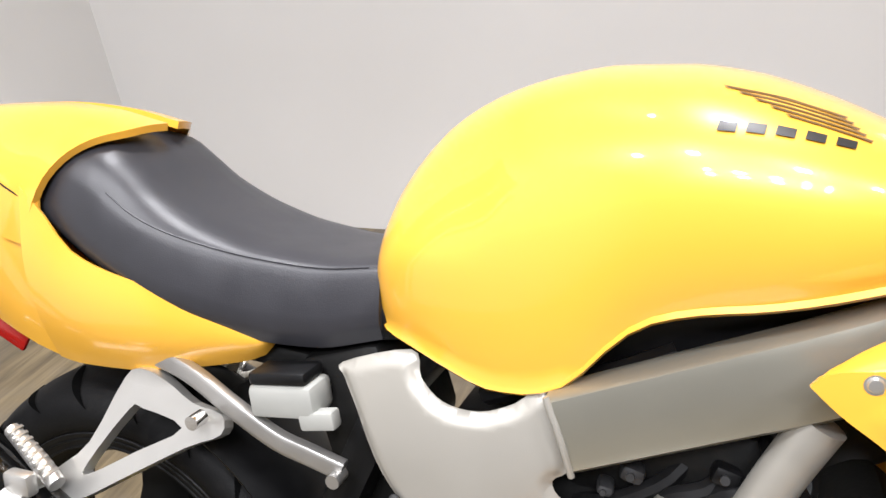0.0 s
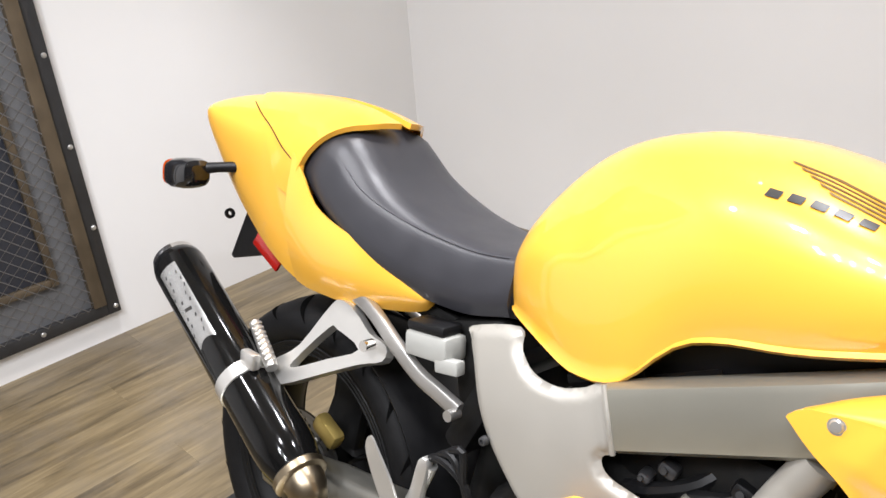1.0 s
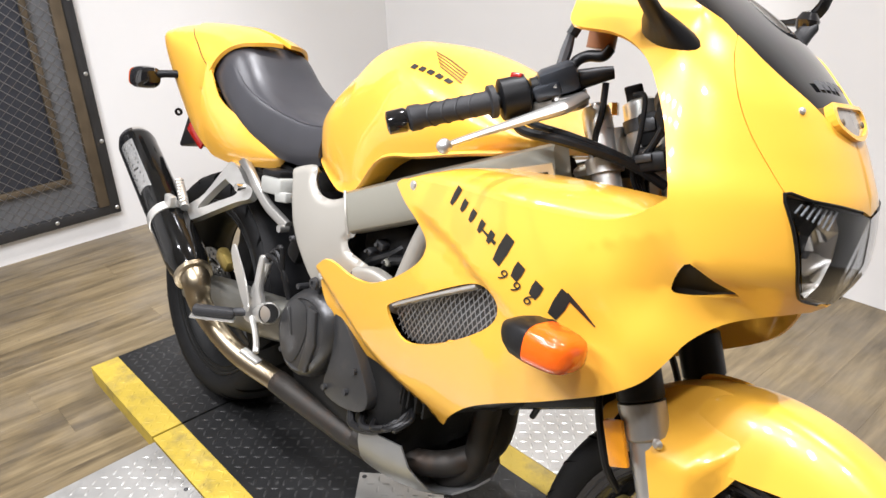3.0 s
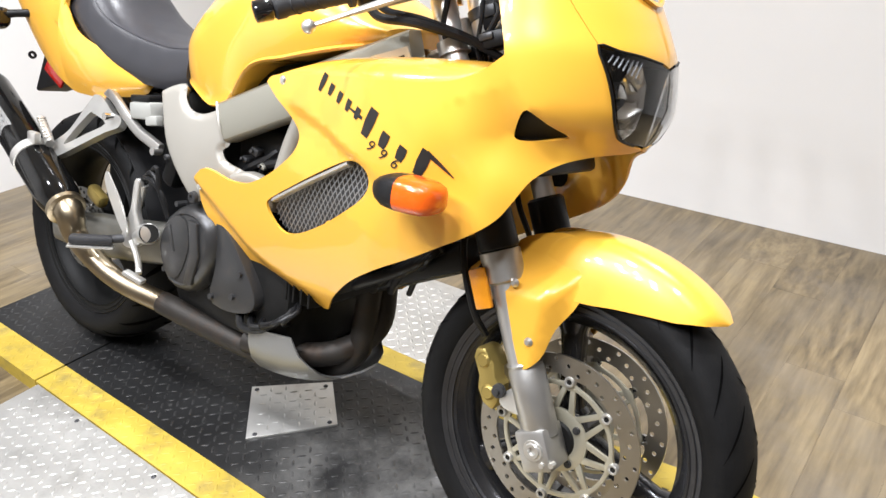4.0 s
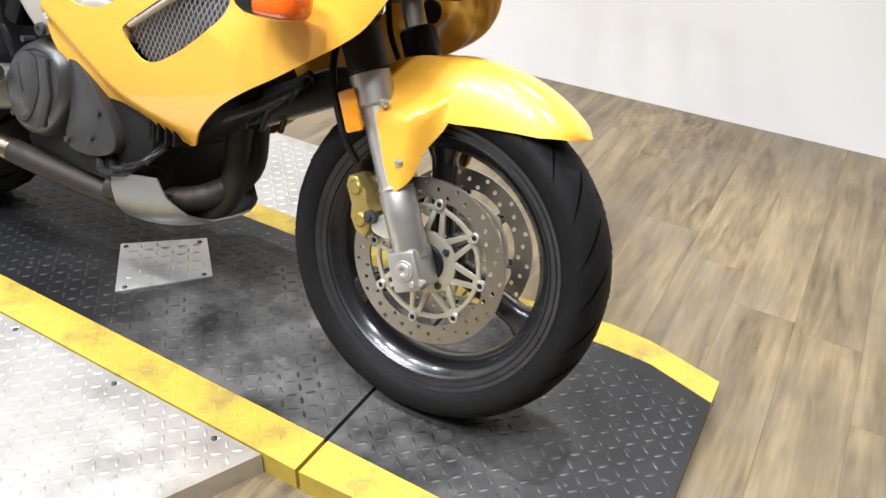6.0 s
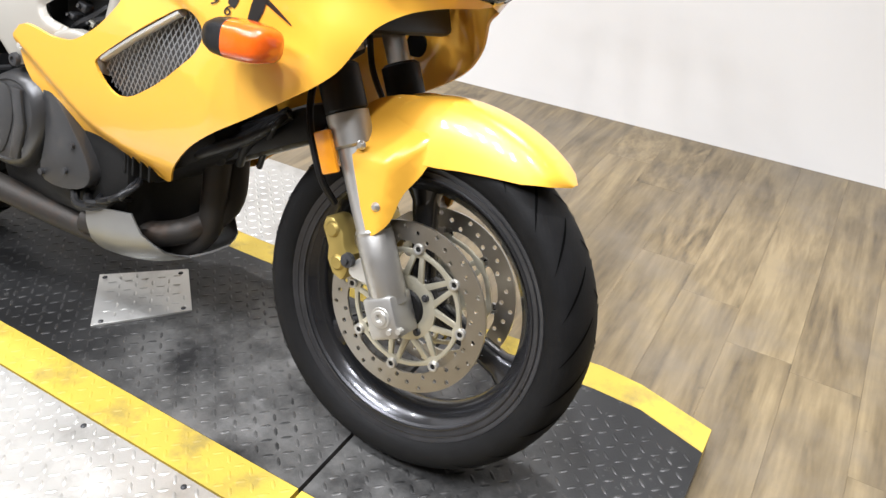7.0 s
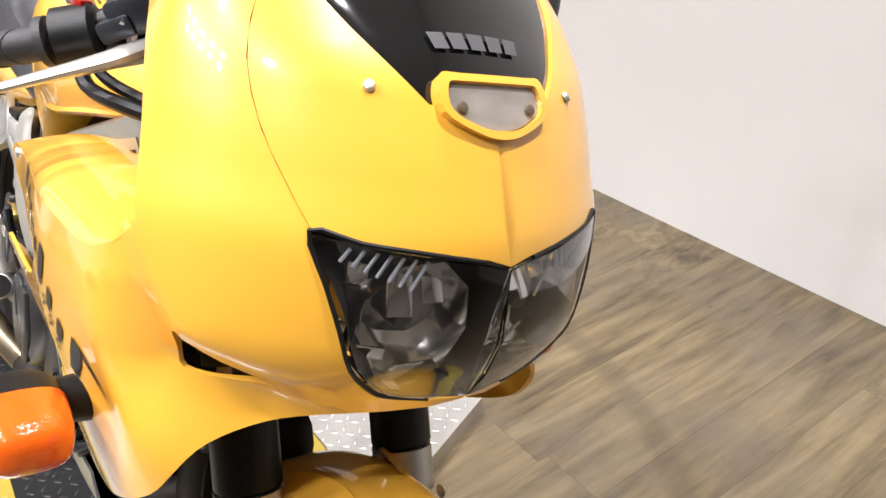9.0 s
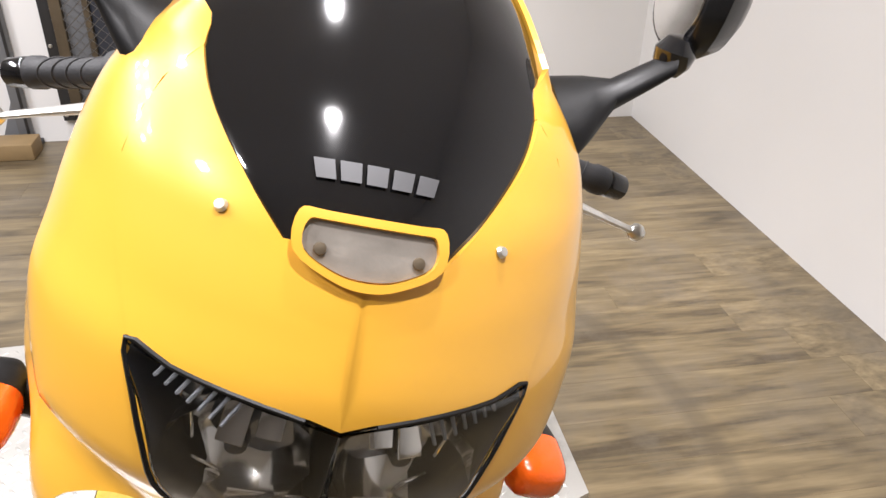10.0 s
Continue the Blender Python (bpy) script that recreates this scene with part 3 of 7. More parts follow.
# fairing surface
F_BASE = prof((0.36, 0.105), (0.39, 0.123), (0.43, 0.15), (0.5, 0.18), (0.58, 0.205), (0.66, 0.226), (0.74, 0.24), (0.80, 0.243), (0.86, 0.24), (0.91, 0.236), (0.96, 0.222), (1.0, 0.212), (1.05, 0.196), (1.071, 0.186), (1.096, 0.166), (1.123, 0.1425), (1.147, 0.135), (1.165, 0.131), (1.18, 0.126), (1.20, 0.10))
F_NOSE = prof((0.38, 1.46), (0.70, 1.46), (0.76, 1.452), (0.80, 1.468), (0.85, 1.488), (0.92, 1.480), (0.975, 1.455), (1.01, 1.434), (1.034, 1.418), (1.06, 1.392), (1.071, 1.381), (1.096, 1.355), (1.123, 1.305), (1.15, 1.25), (1.185, 1.13))
F_LONG = prof((0.6, 0.92), (0.85, 0.91), (1.0, 0.955), (1.12, 1.0), (1.27, 1.0))
XB, UN = 1.27, 0.26


def to_u(x, z):
    if x <= XB:
        return x
    s = max(0.0, min(1.0, (x - XB) / max(0.02, F_NOSE(z) - XB)))
    return XB + UN * math.asin(s) / (math.pi / 2)


VALLEY = [(1.295, 0.905, 0.002), (1.325, 0.86, 0.009), (1.35, 0.80, 0.030), (1.40, 0.787, 0.034), (1.45, 0.775, 0.012)]


def dent(x, z):
    """Depth of the fold that runs from the cockpit corner down through the side vent."""
    best, amp = 9.0, 0.0
    for (ax, az, am), (bx, bz, bm_) in zip(VALLEY, VALLEY[1:]):
        dx, dz = bx - ax, bz - az
        f = max(0.0, min(1.0, ((x - ax) * dx + (z - az) * dz) / (dx * dx + dz * dz)))
        ox, oz = x - ax - f * dx, z - az - f * dz
        over = dx * oz - dz * ox
        d = math.hypot(ox, oz) / (0.030 if over > 0 else 0.050)
        if d < best:
            best, amp = d, am + (bm_ - am) * f
    low = math.exp(-((x - 1.275) / 0.05)**2 - ((z - 0.71) / 0.06)**2)
    return amp * math.exp(-best * best) + 0.016 * low


STEP = prof((0.88, 0.785), (0.952, 0.766), (1.007, 0.749), (1.041, 0.733), (1.08, 0.717), (1.16, 0.685))
FOLD = prof((0.60, 0.575), (0.66, 0.528), (0.70, 0.495), (0.745, 0.458), (0.80, 0.430), (0.86, 0.412), (0.93, 0.395))


def shell(u, z, out=0.0):
    p = shell0(u, z, out)
    if 0.88 < p.x < 1.16 and z < 0.80:
        g = max(0.0, min(1.0, (STEP(p.x) + 0.012 - z) / 0.030))
        near = max(0.0, min(1.0, (z - STEP(p.x) + 0.11) / 0.07))
        side = min(1.0, (p.x - 0.88) / 0.05, (1.16 - p.x) / 0.07)
        p.y += 0.009 * g * g * (3 - 2 * g) * near * side
    if p.x < 0.95:
        f = max(0.0, min(1.0, (FOLD(p.x) + 0.022 - z) / 0.05))
        p.y += 0.016 * f * f * (3 - 2 * f) * min(1.0, (0.95 - p.x) / 0.05)
    if p.x > 1.15 and p.y < -0.03:
        p.y = min(-0.03, p.y + dent(p.x, z))
    return p


def shell0(u, z, out=0.0):
    if u <= XB:
        x, y = u, -F_BASE(z) * F_LONG(u)
        return Vector((x, y - out, z))
    th = min(1.0, (u - XB) / UN) * math.pi / 2
    s, c = math.sin(th), max(0.0, math.cos(th))
    ridge = 0.0045 * (max(0.0, 1 - c / 0.75) - 1) * s * max(0.0, min(1.0, (1.03 - z) / 0.08))
    return Vector((XB + s * (max(0.02, F_NOSE(z) - XB)) + ridge + out * s, -F_BASE(z) * c**1.04 - out * c, z))


def dom(pts, n=4, closed=True):
    """An outline in (x, z), smoothed and laid out over the fairing."""
    return [(to_u(p.x, p.y), p.y) for p in smooth_path([(a, b, 0) for a, b in pts], n, closed)]




def u_of(y, z):
    """Where on the shell the half width is y at the height z."""
    c = min(1.0, abs(y) / F_BASE(z))**(1 / 1.04)
    return XB + UN * math.acos(c) / (math.pi / 2)


def x_of(y, z):
    return shell(u_of(y, z), z).x


RIM = [(p.x, p.y) for p in smooth_path([(0.1245, 1.102, 0), (0.1165, 1.083, 0), (0.103, 1.065, 0), (0.083, 1.045, 0), (0.056, 1.020, 0)], 4)]
XS, XT = x_of(0.1245, 1.102), x_of(0.1315, 1.1245)
S_REAR = [(0.638, 0.607), (0.606, 0.578), (0.597, 0.53), (0.612, 0.488), (0.642, 0.456), (0.674, 0.428), (0.712, 0.406), (0.77, 0.393), (0.84, 0.388), (0.91, 0.379), (0.945, 0.388)]
S_LOW = [(0.945, 0.388), (0.985, 0.433), (1.045, 0.485), (1.12, 0.532), (1.19, 0.570), (1.25, 0.605), (1.31, 0.641), (1.348, 0.672), (1.369, 0.705), (1.383, 0.738), (1.402, 0.761), (1.43, 0.776), (1.468, 0.788)]
S_LAMP = [(1.4685, 0.790), (1.462, 0.798), (1.458, 0.806), (1.4585, 0.815), (1.460, 0.837), (1.4555, 0.868), (1.446, 0.899), (1.430, 0.935)]
S_SEAM = [(1.430, 0.936), (1.37, 1.01), (XS, 1.101)]
S_TOP = [(XS, 1.102), (XT, 1.1245), (1.22, 1.153), (1.15, 1.172), (1.115, 1.171)]
S_COCK = [(1.106, 1.169), (1.092, 1.158), (1.083, 1.142), (1.081, 1.12), (1.105, 1.09), (1.17, 1.086), (1.217, 1.074), (1.256, 1.048), (1.293, 1.0), (1.315, 0.955), (1.335, 0.91)]
S_EDGE = [(1.334, 0.905), (1.30, 0.878), (1.25, 0.858), (1.15, 0.846), (1.05, 0.840), (0.96, 0.832), (0.90, 0.826), (0.865, 0.819), (0.85, 0.808)]
R_Y = prof((0.85, 0.222), (0.88, 0.200), (0.91, 0.185), (0.96, 0.165), (1.05, 0.148), (1.34, 0.138))
R_Z = prof((0.85, 0.808), (0.88, 0.828), (0.91, 0.842), (0.96, 0.860), (1.05, 0.877), (1.11, 0.884), (1.22, 0.892), (1.34, 0.897))
E_Z = prof((0.85, 0.808), (0.865, 0.819), (0.90, 0.826), (0.96, 0.832), (1.05, 0.840), (1.15, 0.846), (1.25, 0.858), (1.30, 0.878), (1.334, 0.905))
S_BAY = [(0.851, 0.807), (0.872, 0.788), (0.905, 0.763), (0.929, 0.738), (0.933, 0.716), (0.914, 0.687), (0.861, 0.648), (0.812, 0.621), (0.772, 0.606), (0.726, 0.603), (0.684, 0.611), (0.660, 0.613), (0.639, 0.608)]
outline = []
for seg in (S_REAR, S_LOW, S_LAMP, S_SEAM, S_TOP, S_COCK, S_EDGE, S_BAY):
    outline += dom(seg, 4, False)[:-1]
clean = [outline[0]]
for p in outline[1:]:
    if (p[0] - clean[-1][0])**2 + (p[1] - clean[-1][1])**2 > 2e-5:
        clean.append(p)
SCOOP = [(0.832, 0.574), (0.846, 0.594), (0.94, 0.646), (1.03, 0.694), (1.072, 0.709), (1.100, 0.706), (1.113, 0.690), (1.108, 0.667), (1.08, 0.637), (1.012, 0.591), (0.95, 0.557), (0.905, 0.537), (0.872, 0.531), (0.848, 0.545)]
VENT = [(1.372, 0.836), (1.356, 0.818), (1.350, 0.795), (1.366, 0.791), (1.392, 0.796), (1.414, 0.803), (1.396, 0.818)]


def shoulder(u, f):
    """The rounded upper edge of the lower panel, curling in to its rim: f from 0 to 1."""
    z0 = E_Z(u)
    p = shell(to_u(u, z0), z0)
    q = f * math.pi / 2
    return Vector((u, p.y + (-R_Y(u) - p.y) * (1 - math.cos(q)), z0 - 0.0015 + (R_Z(u) - z0) * math.sin(q) if R_Z(u) > z0 else z0))


def fairing():
    a = sheet(clean, [dom(SCOOP, 3), dom(VENT, 3)], shell, 0.012, 0.005)
    rows = [[shoulder(0.852 + (1.315 - 0.852) * i / 40, k / 10) for k in range(11)] for i in range(41)]
    b = loft(rows, False, False)
    if sum(f.normal.z for f in b.faces) < 0:
        bmesh.ops.reverse_faces(b, faces=b.faces[:])
    b.normal_update()
    lay = b.verts.layers.float_vector.new("true_normal")
    for v in b.verts:
        v[lay] = v.normal
    thicken(b, 0.004)
    return join(a, b)


fairs = both("side_fairing", fairing, YELLOW, label="glossy yellow side fairing")
# nose cowl over the headlight
UC = XB + UN
nose = dom([(1.4306, 0.9358), (1.3707, 1.0103), (XS + 0.0006, 1.1018)], 5, False) + [(u_of(a, b), b) for a, b in RIM[1:]] + [(UC, 1.020), (UC, 0.9165)] + dom([(1.4785, 0.9225), (1.467, 0.9285), (1.4505, 0.9315)], 2, False)


def both_halves(poly, holes, place, step, thick):
    b = sheet(poly, holes, place, step, 0)
    m2 = mirrored(b)
    b = join(b, m2)
    b.normal_update()
    heart = Vector((1.2, 0, 0.93))
    bmesh.ops.reverse_faces(b, faces=[f for f in b.faces if f.normal.dot(f.calc_center_median() - heart) < 0])
    if thick:
        thicken(b, thick)
    return b


part("nose_cowl", both_halves(nose, [], lambda u, z: shell(u, z, 0.001), 0.018, 0.005), YELLOW, bike, "glossy yellow nose cowl")
# windscreen
SC_EDGE = [shell(u_of(a, b), b - 0.007, -0.0045) for a, b in ((0.056, 1.020), (0.083, 1.045), (0.103, 1.065), (0.1165, 1.083), (0.1245, 1.102), (0.1315, 1.1245))] + [shell(to_u(a, b), b - 0.008, -0.0045) for a, b in ((1.22, 1.153), (1.15, 1.172))]
SC_MID = [Vector(p) for p in ((1.424, 0, 1.018), (1.405, 0, 1.046), (1.375, 0, 1.074), (1.338, 0, 1.105), (1.292, 0, 1.136), (1.237, 0, 1.168), (1.165, 0, 1.199), (1.09, 0, 1.216))]
FLAT = 0.72
se, sm = smooth_path(SC_EDGE, 4), smooth_path(SC_MID, 4)
rings = []
for a, c in zip(se, sm):
    row = []
    for k in range(-12, 13):
        ph = abs(k) / 12 * math.pi / 2
        w = (1 - math.cos(FLAT * ph)) / (1 - math.cos(FLAT * math.pi / 2))
        row.append(Vector((c.x + (a.x - c.x) * w, math.copysign(abs(a.y) * math.sin(FLAT * ph) / math.sin(FLAT * math.pi / 2), k), c.z + (a.z - c.z) * w)))
    rings.append(row)
sc = loft(rings, False, False)
if sum(f.normal.z for f in sc.faces) < 0:
    bmesh.ops.reverse_faces(sc, faces=sc.faces[:])
thicken(sc, 0.004)
screen = part("windscreen", sc, SCREENMAT, bike, "dark smoked windscreen")


def on_screen(v, k, out=0.0015):
    """A point of the windscreen: v up its middle line, k across it."""
    i = v * (len(se) - 1)
    j = min(int(i), len(se) - 2)
    a, c = se[j].lerp(se[j + 1], i - j), sm[j].lerp(sm[j + 1], i - j)
    ph = min(1.0, abs(k)) * math.pi / 2
    w = (1 - math.cos(FLAT * ph)) / (1 - math.cos(FLAT * math.pi / 2))
    return Vector((c.x + (a.x - c.x) * w + out, math.copysign(abs(a.y) * math.sin(FLAT * ph) / math.sin(FLAT * math.pi / 2), k), c.z + (a.z - c.z) * w + out))


for q in range(5):
    k0 = -0.38 + q * 0.155
    pts = [(k0, 0.188), (k0 + 0.125, 0.188), (k0 + 0.125, 0.238), (k0, 0.238)]
    part("screen_mark", sheet(pts, [], lambda a, b: on_screen(b, a, 0.002), 0.03, 0), DECALSILVER, screen, "grey lettering bar")
# headlight
LENS = dom([(1.432, 0.931), (1.4505, 0.9285), (1.467, 0.9255), (1.4785, 0.9195)], 3, False) + [(UC, 0.9135), (UC, 0.794)] + dom([(1.4705, 0.796), (1.464, 0.801), (1.4605, 0.808), (1.461, 0.817), (1.4625, 0.838), (1.458, 0.869), (1.4485, 0.899), (1.434, 0.925)], 2, False)


def on_nose(y, z, out):
    """The point of the nose at y from its middle and height z."""
    return shell(u_of(y, z), z, out)


head = part("headlight", both_halves(dom([(1.415, 0.945), (1.472, 0.94)], 2, False) + [(UC, 0.935), (UC, 0.785)] + dom([(1.458, 0.785), (1.44, 0.79), (1.435, 0.853), (1.415, 0.93)], 2, False), [], lambda u, z: shell(u, z, -0.06), 0.03, 0.003), LAMPMAT, bike, "dark metallic headlight housing behind clear glass")
lens = part("lens", both_halves(LENS, [], lambda u, z: shell(u, z, 0.002), 0.02, 0.003), GLASS, head, "clear headlight glass")
lens.visible_shadow = False
for sy in (-1, 1):
    at = Matrix.Translation((1.405, sy * 0.060, 0.862)) @ pose(0, 0, 0, 0, 90, 0)
    part("reflector_bowl", lathe([(0.012, 0.0), (0.024, 0.003), (0.040, 0.016), (0.050, 0.034), (0.054, 0.050)], at, 9), CHROME, head, "faceted chrome reflector bowl")
    part("bulb", lathe([(0, 0.040), (0.008, 0.038), (0.010, 0.028), (0.008, 0.01), (0.013, 0.0), (0.013, -0.01)], at, 16), DARKSTEEL, head)
    for k, (ya, za, w, h, rz, ry) in enumerate(((0.038, 0.893, 0.018, 0.040, 12, -32), (0.062, 0.888, 0.020, 0.052, 18, -28), (0.095, 0.890, 0.016, 0.026, 35, -20), (0.10, 0.872, 0.026, 0.034, 50, 10), (0.03, 0.815, 0.06, 0.014, 5, 40), (0.085, 0.83, 0.04, 0.016, 30, 30), (0.06, 0.915, 0.03, 0.012, 10, -45))):
        part("reflector_facet", block(Matrix.Translation((1.448 - 0.25 * ya, sy * ya, za)) @ pose(0, 0, 0, 0, ry, sy * rz), 0.003, w, h, 0.001), CHROME, head)
    for k in range(7):
        p, q = on_nose(0.118 - 0.0088 * k, 0.9235 - 0.0008 * k, -0.007), on_nose(0.1245 - 0.0080 * k, 0.913 - 0.0028 * k, -0.009)
        part("lamp_rib", tube([(p.x, sy * abs(p.y), p.z), (q.x, sy * abs(q.y), q.z)], 0.0015, 6, 1), GREYPANEL, head, "pale rib behind the glass")
# black lip round the lens
for sy in (-1, 1):
    edge = [shell(to_u(a, b), b, 0.001) for a, b in ((1.4785, 0.921), (1.467, 0.927), (1.4505, 0.930), (1.431, 0.934), (1.446, 0.899), (1.4555, 0.868), (1.460, 0.837), (1.4585, 0.815), (1.459, 0.806), (1.464, 0.799))]
    part("lens_seal", tube([(p.x, -sy * p.y if sy > 0 else p.y, p.z) for p in edge], 0.0020, 6, 3), BLACKP, head)
rim = loft([[shell(u, z, o) for u, z in LENS] for o in (-0.0015, -0.02, -0.065)], False, False)
part("lamp_rim", rim, BLACKP, head)
part("lamp_rim", mirrored(loft([[shell(u, z, o) for u, z in LENS] for o in (-0.0015, -0.02, -0.065)], False, False)), BLACKP, head)
# position lamp
PLX, PLZ = 1.412, 1.028


def bow(y, z):
    return Vector((F_NOSE(z) + 0.0048 + 0.06 * (z - 1.0) - 1.6 * y * y, y, z))


def lamp_out(g):
    return [(-0.045 - g, 1.035 + g), (-0.03, 1.0375 + g), (0.03, 1.0375 + g), (0.045 + g, 1.035 + g), (0.045 + g, 1.0195 - g * 0.4), (0.022, 1.0095 - g), (0, 1.007 - g * 1.2), (-0.022, 1.0095 - g), (-0.045 - g, 1.0195 - g * 0.4)]


ring_o = [(p.x, p.y) for p in smooth_path([(a, b, 0) for a, b in lamp_out(0.0045)], 4, True)]
ring_i = [(p.x, p.y) for p in smooth_path([(a * 0.96, b, 0) for a, b in lamp_out(0.0)], 4, True)]
fr = sheet(ring_o, [ring_i], lambda y, z: bow(y, z) + Vector((0.002, 0, 0.001)), 0.02, 0)
if sum(f.normal.x for f in fr.faces) < 0:
    bmesh.ops.reverse_faces(fr, faces=fr.faces[:])
thicken(fr, 0.022)
poslamp = part("position_lamp", fr, YELLOW, bike, "yellow surround of the position lamp")
gl = sheet(ring_i, [], lambda y, z: bow(y, z) + Vector((-0.002, 0, 0)), 0.02, 0)
if sum(f.normal.x for f in gl.faces) < 0:
    bmesh.ops.reverse_faces(gl, faces=gl.faces[:])
thicken(gl, 0.006)
part("lens", gl, CLEARLENS, poslamp, "cloudy clear lens")
for sy in (-0.033, 0.033):
    p = bow(sy, 1.02)
    part("screw", lathe([(0, 0.003), (0.004, 0.002), (0.0045, 0)], Matrix.Translation((p.x - 0.002, sy, 1.021)) @ pose(0, 0, 0, 0, 60, 0), 10), RUST, poslamp)
for sy in (-1, 1):
    p = shell(to_u(1.404, 1.027), 1.027, 0.001)
    part("screen_bolt", lathe([(0, 0.004), (0.0035, 0.003), (0.0048, 0)], Matrix.Translation((p.x, -sy * p.y if sy > 0 else p.y, p.z)) @ pose(0, 0, 0, 0, 50, sy * 35), 12), ALLOY, bike)


def on_fair(name, pts, material, parent, out=0.0012, label=""):
    return part(name, sheet([(to_u(a, b), b) for a, b in pts], [], lambda u, z: shell(u, z, out), 0.015, 0), material, parent, label)


def stroke(a, b, wa, wb):
    """A brush bar from a to b, wa and wb wide at its ends."""
    a, b = Vector(a), Vector(b)
    d = (b - a).normalized()
    n = Vector((-d.y, d.x))
    return [tuple(a - n * wa / 2), tuple(a.lerp(b, 0.5) - n * (wa + wb) * 0.3), tuple(b - n * wb / 2), tuple(b + n * wb / 2), tuple(a.lerp(b, 0.5) + n * (wa + wb) * 0.3), tuple(a + n * wa / 2)]


# side lettering as plain slanted bars along a falling line
fair_r = fairs[0]
A, B = Vector((0.992, 0.828)), Vector((1.105, 0.782))
run = (B - A).normalized()
lean = Vector((0.42, 0.91))
for k, h in enumerate((0.032, 0.020, 0.020, 0.020, 0.020)):
    c = A + run * (0.008 + k * 0.0245)
    on_fair("lettering_bar", stroke(c - lean * h * 0.5, c + lean * h * 0.5, 0.007, 0.011), DECAL, fair_r)
A = Vector((1.105, 0.783))
for k, (h, wd) in enumerate(((0.048, 0.018), (0.026, 0.016), (0.024, 0.016), (0.044, 0.018))):
    c = A + run * (0.014 + k * 0.038) - lean * (0.0 if h > 0.03 else 0.008)
    on_fair("lettering_bar", stroke(c - lean * h * 0.5, c + lean * h * 0.5, wd * 0.8, wd), DECAL, fair_r)
on_fair("lettering_bar", stroke((1.066, 0.796), (1.102, 0.782), 0.002, 0.006), DECAL, fair_r)
on_fair("lettering_bar", stroke((1.232, 0.752), (1.276, 0.722), 0.009, 0.002), DECAL, fair_r)
# the number below it
fc = bpy.data.curves.new("number", "FONT")
fc.body, fc.size, fc.shear, fc.space_character = "996", 0.027, 0.35, 2.0
fo = new("number_tmp", fc)
tmp = bpy.data.meshes.new_from_object(fo.evaluated_get(bpy.context.evaluated_depsgraph_get()))
bpy.data.objects.remove(fo)
bmn = bmesh.new()
bmn.from_mesh(tmp)
bpy.data.meshes.remove(tmp)
nrun = Vector((0.089, -0.032)).normalized()
for v in bmn.verts:
    q = Vector((1.112, 0.738)) + nrun * v.co.x + Vector((-nrun.y, nrun.x)) * v.co.y
    v.co = shell(to_u(q.x, q.y), q.y, 0.0014)
bmesh.ops.recalc_face_normals(bmn, faces=bmn.faces)
if sum(f.normal.y for f in bmn.faces) > 0:
    bmesh.ops.reverse_faces(bmn, faces=bmn.faces[:])
part("number", bmn, DECAL, fair_r, "black number 996")
